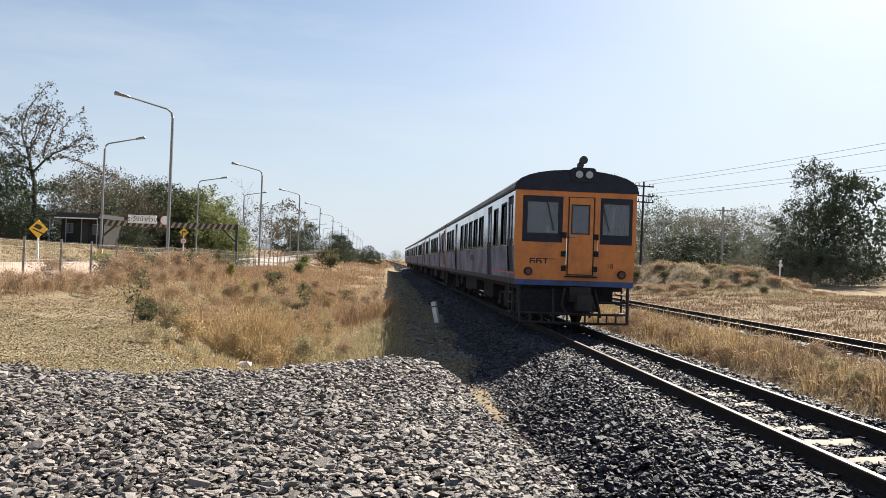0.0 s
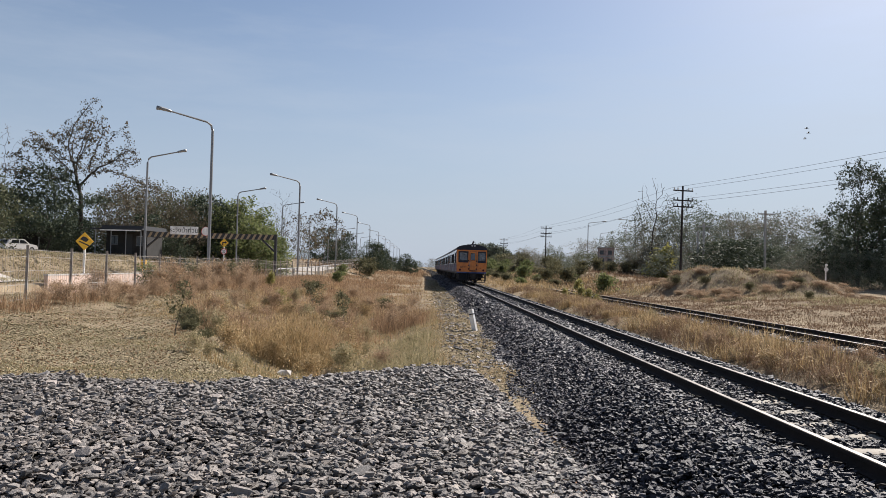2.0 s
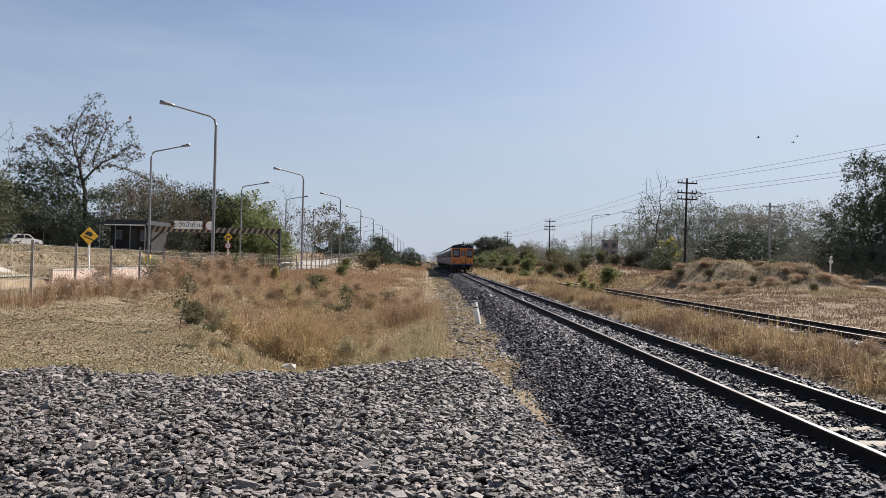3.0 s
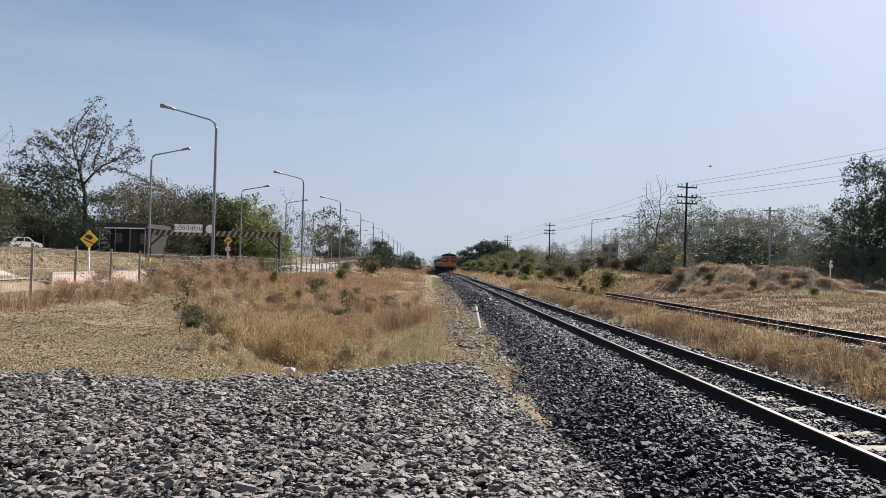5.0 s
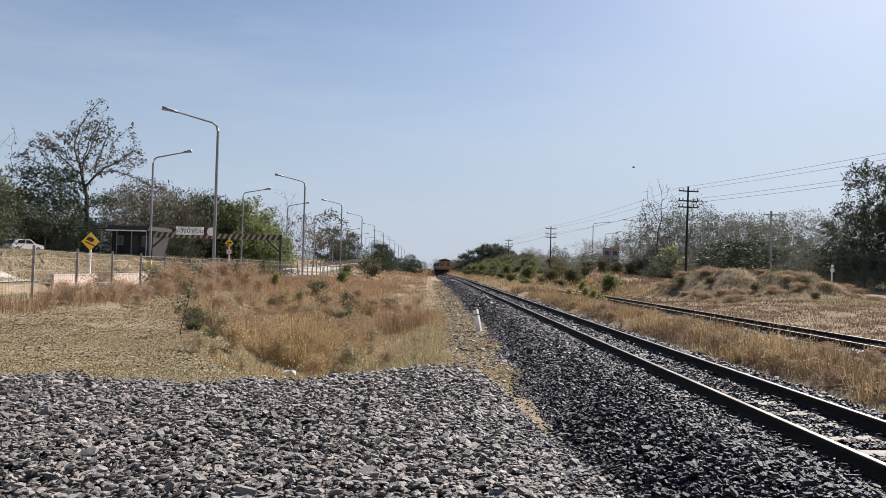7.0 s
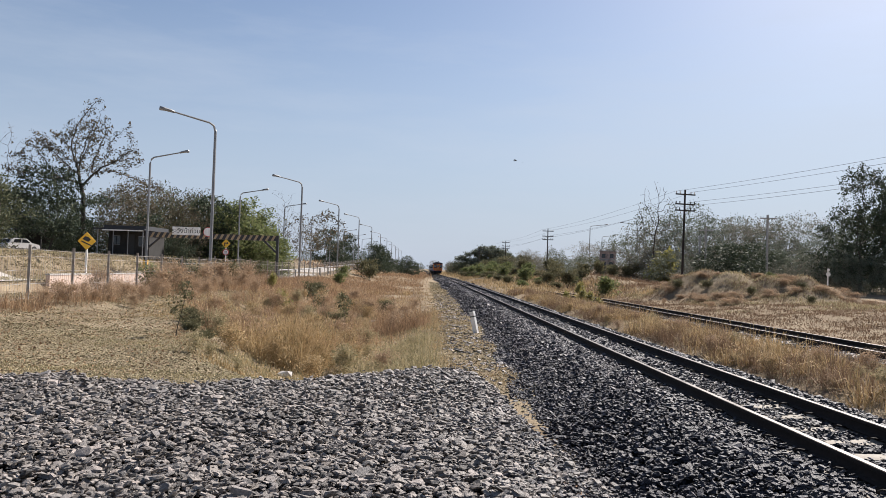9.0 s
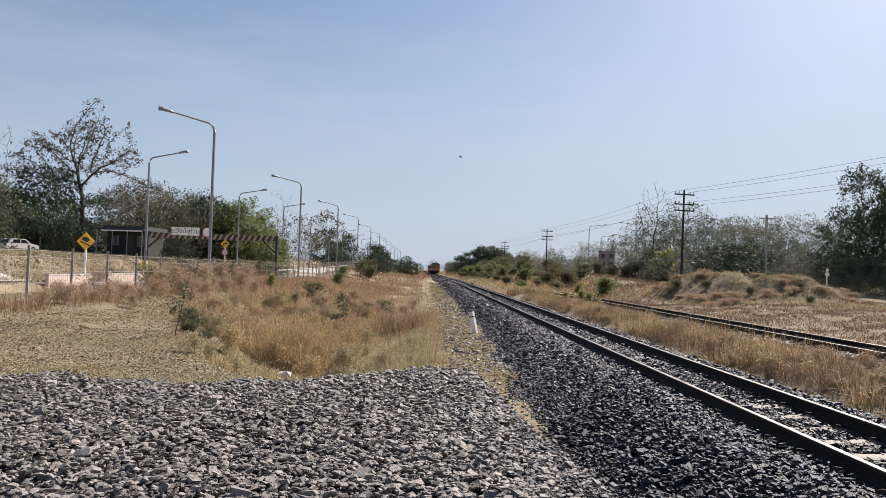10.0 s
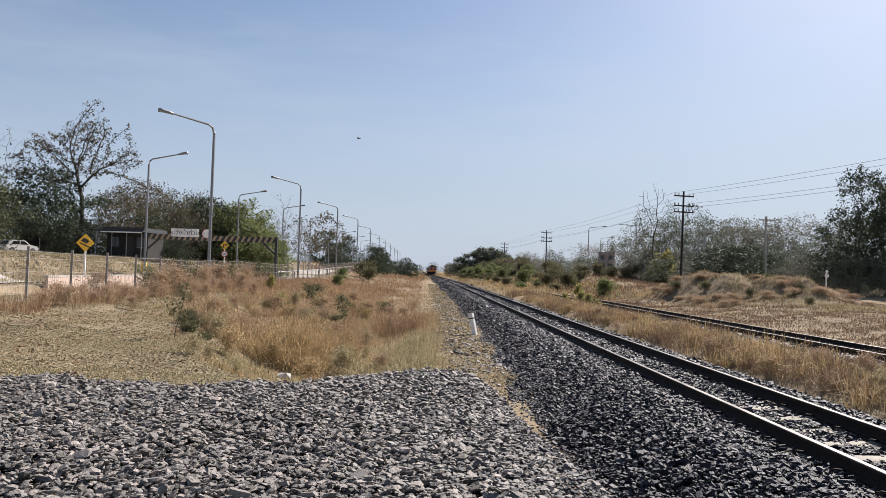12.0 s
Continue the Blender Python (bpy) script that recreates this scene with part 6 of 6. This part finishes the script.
blades("dry_grass", "straw among the stones beside the line", tufts(0.95, 1.8, 5, 12.8, 110, 7, 0.07, patch(1.5, 105, 0.1)), 0.025, 0.008, 1.6, 105, M_GRASSGOLD)
blades("dry_grass", "straw at the foot of the ballast", tufts(0.2, 2.1, 11.2, 40, 900, 10, 0.12, lambda x, y: off(x, y) & patch(1.0, 96, -0.1)(x, y)), 0.04, 0.010, 1.6, 97, M_GRASSGOLD)
blades("dry_grass", "tall brown weeds along the mesh fence", tufts(-12.4, -10.6, 29, 52, 302, 40, 0.28, patch(0.6, 46, -0.2)), 0.6, 0.010, 0.7, 98, M_GRASSRED, 0.08)
blades("dry_grass", "russet grass along the mesh fence", tufts(-12.6, -10.2, 18, 62, 648, 28, 0.22, patch(0.8, 45, -0.2)), 0.32, 0.010, 0.8, 8, M_GRASSRED, 0.05)
blades("dry_grass", "golden dry grass between the two tracks", tufts(6.7, 8.5, 8, 50, 420, 34, 0.09, lambda x, y: (x > 6.85 + 0.25 * np.sin(y)) & patch(0.9, 51, -0.45)(x, y)), 0.34, 0.011, 1.1, 9, M_GRASSGOLD, 0.06)
blades("dry_grass", "russet grass between the two tracks", tufts(6.8, 8.9, 8, 62, 1050, 30, 0.10, patch(0.7, 52, -0.2)), 0.29, 0.010, 1.1, 10, M_GRASSRUSSET, 0.05)
blades("dry_grass", "low olive grass between the two tracks", tufts(6.5, 9.1, 6, 50, 500, 12, 0.14), 0.10, 0.009, 1.2, 53, M_GRASSOLIVE)
blades("dry_grass", "low russet grass beyond the siding", tufts(12.4, 27, 16, 60, 5200, 14, 0.2, patch(0.5, 54, -0.6)), 0.085, 0.02, 1.5, 11, M_GRASSRUSSET)
blades("dry_grass", "low golden grass beyond the siding", tufts(12.3, 32, 18, 64, 250, 12, 0.22, patch(0.35, 61, 0.1)), 0.10, 0.016, 1.3, 12, M_GRASSGOLD)
blades("dry_grass", "low olive grass on the mounds", tufts(14, 26, 34, 56, 2200, 14, 0.2, patch(0.6, 62, -0.1)), 0.13, 0.016, 1.2, 63, M_GRASSOLIVE)
blades("dry_grass", "dry grass covering the far verge", tufts(-12.6, -3, 38, 75, 2200, 13, 0.3), 0.24, 0.018, 1.0, 111, M_GRASSRED, 0.05)
blades("dry_grass", "dry grass along the line far off", tufts(-11, -0.7, 50, 160, 2100, 13, 0.5, patch(0.25, 63, -0.3)), 0.22, 0.03, 0.9, 13, M_GRASSRED)
blades("dry_grass", "dry grass beside the line in the distance", tufts(-26, 0.0, 150, 420, 1700, 12, 1.2), 0.7, 0.09, 0.9, 114, M_GRASSRED)
blades("dry_grass", "golden grass beside the line in the distance", tufts(7.5, 26, 150, 420, 1500, 12, 1.2), 0.6, 0.09, 0.9, 115, M_GRASSGOLD)
blades("dry_grass", "golden grass along the line far off", tufts(6.6, 16, 50, 160, 2000, 13, 0.5, patch(0.25, 64, -0.3)), 0.28, 0.03, 0.9, 14, M_GRASSGOLD)
blades("dry_grass", "dry grass on the rough ground by the far trees", tufts(12, 32, 56, 105, 2400, 12, 0.5), 0.26, 0.032, 1.0, 112, M_GRASSRUSSET)
blades("dry_grass", "straw along the foot of the far ballast", tufts(0.0, 2.3, 34, 80, 400, 13, 0.2), 0.05, 0.018, 1.1, 113, M_GRASSGOLD)
blades("dry_grass", "dry grass on the road embankment", tufts(-30, -22, 35, 90, 2600, 12, 0.35), 0.17, 0.02, 0.9, 15, M_GRASSOLIVE)


def litter(label, pos, size, seed, material=M_LITTER):
    """Small dry leaves and chips lying at odd angles."""
    v, f = leaves(np.random.RandomState(seed), pos[:, :3] + np.array([0, 0, size * 0.12]), 1, size * 0.05, size, tilt=0.32)
    return tagged(solid("leaf_litter", v, f, material), label, "leaf litter", kind="stuff")


litter("dead leaves and short dry turf on the verge", tufts(-15, -2.2, 9.6, 17, 27000, 7, 0.12, lambda x, y: (x < EDGE(y) + 2.0) & (y > crest(x) - 0.2)), 0.026, 201)
litter("dead leaves and dry turf further along the verge", tufts(-15, -4.5, 16, 30, 13000, 7, 0.15, lambda x, y: lawn(x, y)), 0.034, 202)
litter("dead leaves and straw beside the mesh fence", tufts(-13, -5, 24, 40, 5000, 7, 0.2, lambda x, y: x < EDGE(y) + 2), 0.05, 208)
litter("dry leaves and straw chips in the ditch", tufts(-8.5, 1.6, 10.5, 34, 5200, 6, 0.16, lambda x, y: off(x, y) & (x > EDGE(y))), 0.045, 203)
litter("dry litter on the bank beyond the road", tufts(-33, -21.8, 30, 75, 7000, 6, 0.4), 0.11, 204)
litter("dry straw chips between the two tracks", tufts(6.2, 9.2, 6, 40, 5500, 6, 0.14), 0.034, 209, M_LITTERRED)
litter("dry litter beyond the siding", tufts(12.4, 30, 16, 62, 9000, 6, 0.3), 0.05, 205, M_LITTERRED)
litter("pale straw and chips along the foot of the ballast", tufts(0.3, 2.1, 12.3, 34, 4200, 7, 0.12, off), 0.032, 206)
litter("pale straw along the foot of the ballast further off", tufts(0.5, 2.0, 34, 110, 2600, 6, 0.2), 0.08, 207)

# ---- beyond the road ----
def house():
    h = thing("house", "low dark roadside building with flat overhanging roof", "house", pose(-27.5, 68, 1.95, 0, 0, -4))
    h.scale = (0.68, 0.8, 0.93)
    bm = B()
    panelled(bm, -2.9, 2.6, -0.4, 2.3, [(-2.3, -1.3, 0.9, 1.8), (-0.2, 0.7, 0.0, 1.95), (1.2, 2.1, 0.8, 1.8)], lambda b, p, q, lo, hi: box(b, p, q, 0, 0.15, lo, hi))
    box(bm, -2.9, -2.75, 0.15, 4, -0.4, 2.3), box(bm, -2.75, 2.6, 3.85, 4, -0.4, 2.3)
    part("wall", bm, M_WALLGREY, h)
    bm = B()
    box(bm, 2.6, 2.75, 0, 4, -0.4, 2.3)
    part("wall", bm, M_WALLGREY, h)
    bm = B()
    box(bm, -3.7, 3.3, -2.3, 4.3, 2.31, 2.45)
    roof = part("roof", bm, M_ROOFTIN, h, "dark flat roof")
    bm = B()
    box(bm, -2.4, 3.3, -2.0, 4.0, 2.45, 2.72)
    part("parapet", bm, M_ROOFTIN, roof)
    bm = B()
    box(bm, -2.4, 3.1, -2.36, -2.31, 2.19, 2.30)
    part("fascia", bm, M_WHITEPAINT, roof, "pale fascia")
    for a, b, lo, hi in ((-2.3, -1.3, 0.9, 1.8), (1.2, 2.1, 0.8, 1.8)):
        bm = B()
        box(bm, a, b, 0.06, 0.09, lo, hi)
        win = part("window", bm, M_GLASS, h)
        bm = B()
        ring(bm, a + 0.05, b - 0.05, lo + 0.05, hi - 0.05, 0.05, 0.03, 0.12)
        part("window_frame", bm, M_STEEL, win)
    bm = B()
    box(bm, -0.2, 0.7, 0.06, 0.1, 0.0, 1.95)
    part("door", bm, M_BLACK, h)
    for x in (-3.1, -1.0, 1.0, 3.0):
        bm = B()
        rod(bm, [(x, -2.1, -0.5), (x, -2.1, 2.31)], 0.06, 6)
        part("porch_post", bm, M_STEEL, h)
    return h


house()


def car_parked():
    c = thing("car", "white parked hatchback on the roadside bank", "car", pose(-47.9, 87, float(land(-47.9, 87)) + 0.02, 0, 0, 62))
    side = [(-2.0, 0.35), (-2.02, 0.8), (-1.75, 0.95), (-1.45, 1.42), (-1.0, 1.5), (0.3, 1.48), (0.95, 1.0), (1.85, 0.82), (2.0, 0.6), (1.98, 0.35)]
    bm = B()
    extrude(bm, side, -0.82, 0.82)
    part("body", bm, M_CARWHITE, c, bevel=0.05)
    for s in (-0.826, 0.826):
        bm = B()
        extrude(bm, [(-1.3, 1.0), (-1.15, 1.38), (-0.35, 1.4), (-0.35, 1.0)], s - 0.004, s + 0.004), extrude(bm, [(-0.25, 1.0), (-0.25, 1.4), (0.25, 1.38), (0.75, 1.0)], s - 0.004, s + 0.004)
        part("side_window", bm, M_GLASS, c)
    bm = B()
    v = [bm.verts.new(p) for p in ((-1.79, -0.68, 0.97), (-1.79, 0.68, 0.97), (-1.49, 0.62, 1.4), (-1.49, -0.62, 1.4))]
    bm.faces.new(v)
    bmesh.ops.translate(bm, verts=bm.verts, vec=(-0.02, 0, 0.01))
    part("rear_window", bm, M_GLASS, c)
    bm = B()
    for s in (-0.7, 0.55):
        box(bm, -2.04, -2.0, s, s + 0.18, 0.72, 0.92)
    part("tail_lamps", bm, M_REDLENS, c)
    for x in (-1.25, 1.25):
        for s in (-0.84, 0.66):
            bm = B()
            rod(bm, [(x, s, 0.31), (x, s + 0.18, 0.31)], 0.31, 16)
            w = part("wheel", bm, M_RUBBER, c)
            bm = B()
            rod(bm, [(x, s - 0.01, 0.31), (x, s + 0.19, 0.31)], 0.19, 12)
            part("rim", bm, M_STEEL, w)
    return c


car_parked()
carport = thing("carport", "dark open carport with a flat roof", "shelter", pose(-48.6, 93, float(land(-48.6, 93)), 0, 0, 20))
bm = B()
box(bm, -2.6, 3.2, -2.2, 2.2, 2.75, 2.9), box(bm, -2.65, 3.25, -2.26, -2.2, 2.62, 2.92)
part("roof", bm, M_ROOFTIN, carport)
bm = B()
box(bm, -2.4, 3.0, 2.05, 2.15, 0, 2.75)
part("back_wall", bm, M_WALLGREY, carport)
for x in (-2.4, 0.3, 3.0):
    bm = B()
    rod(bm, [(x, -2.0, -0.2), (x, -2.0, 2.75)], 0.06, 6)
    part("post", bm, M_WALLLIGHT, carport)
wallp = thing("low_wall", "faded pink concrete wall beside the dipping road", "wall", pose(-21.3, 41.5, 0.0))
bm = B()
box(bm, 0, 0.2, 0, 15, -1.8, 0.42)
part("panel", bm, M_PINK, wallp, bevel=0.02)
bm = B()
box(bm, -0.03, 0.23, -0.04, 15.04, 0.42, 0.5)
part("coping", bm, M_CONCRETE, wallp)
# guard rail along the far part of the road
guard = thing("guard_rail", "long steel guard rail beside the road", "guard rail")
bm = B()
rod(bm, [(-12.9, y, g(-12.9, y) + 0.85) for y in range(64, 185, 8)], 0.06, 5)
part("beam", bm, M_STEEL, guard)
for y in range(64, 185, 8):
    bm = B()
    box(bm, -12.97, -12.85, y - 0.05, y + 0.05, g(-12.9, y) - 0.2, g(-12.9, y) + 0.85)
    part("post", bm, M_STEEL, guard)

far_house = thing("house", "small salmon two-storey building among trees", "house", pose(20.1, 82, 2.0, 0, 0, -14))
far_house.scale = (0.46, 0.5, 0.52)
bm = B()
panelled(bm, -1.9, 1.9, 0, 3.9, [(-1.4, -0.4, 0.5, 1.7), (0.4, 1.4, 0.5, 1.7), (-1.4, -0.5, 2.5, 3.4), (0.5, 1.4, 2.5, 3.4)], lambda b, p, q, lo, hi: box(b, p, q, -2, -1.85, lo, hi))
box(bm, -1.9, -1.75, -1.85, 2, 0, 3.9), box(bm, 1.75, 1.9, -1.85, 2, 0, 3.9), box(bm, -1.75, 1.75, 1.85, 2, 0, 3.9)
part("wall", bm, M_SALMON, far_house)
for a, b, lo, hi in ((-1.4, -0.4, 0.5, 1.7), (0.4, 1.4, 0.5, 1.7), (-1.4, -0.5, 2.5, 3.4), (0.5, 1.4, 2.5, 3.4)):
    bm = B()
    box(bm, a, b, -1.90, -1.88, lo, hi)
    part("window", bm, M_GLASS, far_house)
bm = B()
box(bm, -2.1, 2.1, -2.2, 2.2, 3.9, 4.1), box(bm, -1.95, 1.95, -2.06, -1.98, 2.0, 2.25)
part("roof", bm, M_CONCRETE, far_house, "pale roof slab")

# single rocks in the ditch
for x, y, s in ((-3.1, 16.4, 0.15), (-2.41, 33.5, 0.16), (-5.6, 24.5, 0.3)):
    ob = solid("rock", SHAPES[1] * (s, s, s * 2.0), STONE_FACES, M_CONCRETE)
    ob.matrix_basis = pose(x, y, g(x, y) + s * 0.3, 0, 0, 40)
    tagged(ob, "pale rock lying in the dry ditch", "rock", "pale rocks")


# ---- birds ----
def bird():
    b = thing("bird", "small dark bird flying over the field", "bird", group="flying birds")
    bm = B()
    rod(bm, [(0, -0.2, 0), (0, -0.08, 0.01), (0, 0.1, 0.01), (0, 0.2, 0.02)], 0.02, 6, 0.035)
    part("body", bm, M_BLACK, b)
    for s in (-1, 1):
        bm = B()
        extrude(bm, [(0, 0.02), (s * 0.22, 0.14), (s * 0.45, 0.10), (s * 0.45, 0.085), (s * 0.22, 0.12), (0, 0.0)], -0.07, 0.07)
        part("wing", bm, M_BLACK, b)
    return b


flock = [bird()]
for k in range(2):
    flock.append(copy_thing(flock[0], pose(0, 0, 0)))
FLIGHT = [(0.0, 57.0, 80, 20.5), (1.5, 45.5, 80, 18.7), (2.5, 38.3, 80, 16.75), (5.5, 29.1, 80, 12.7), (9.5, 6.1, 80, 13.7), (10.5, 0.5, 80, 14.0), (12.0, -7.9, 80, 15.6)]


def flight(k):
    """Three birds close together; two of them draw away into the distance."""
    ox, oz = ((0, 0), (1.2, -0.15), (0.8, -0.8))[k]
    rows = []
    for t, x, y, z in FLIGHT:
        s = 1 + (0.9 * max(0.0, t - 2.5) if k else 0.0)
        rows.append((t, pose((x + ox) * s, y * s, 1.43 + (z + oz - 1.43) * s, 0, 0, 70)))
    return rows


def motions():
    for k, c in enumerate(cars):
        walk(c, [(t, on_line(y + CAR * k)) for t, y in RUN])
    for k, b in enumerate(flock):
        walk(b, flight(k))


motions()
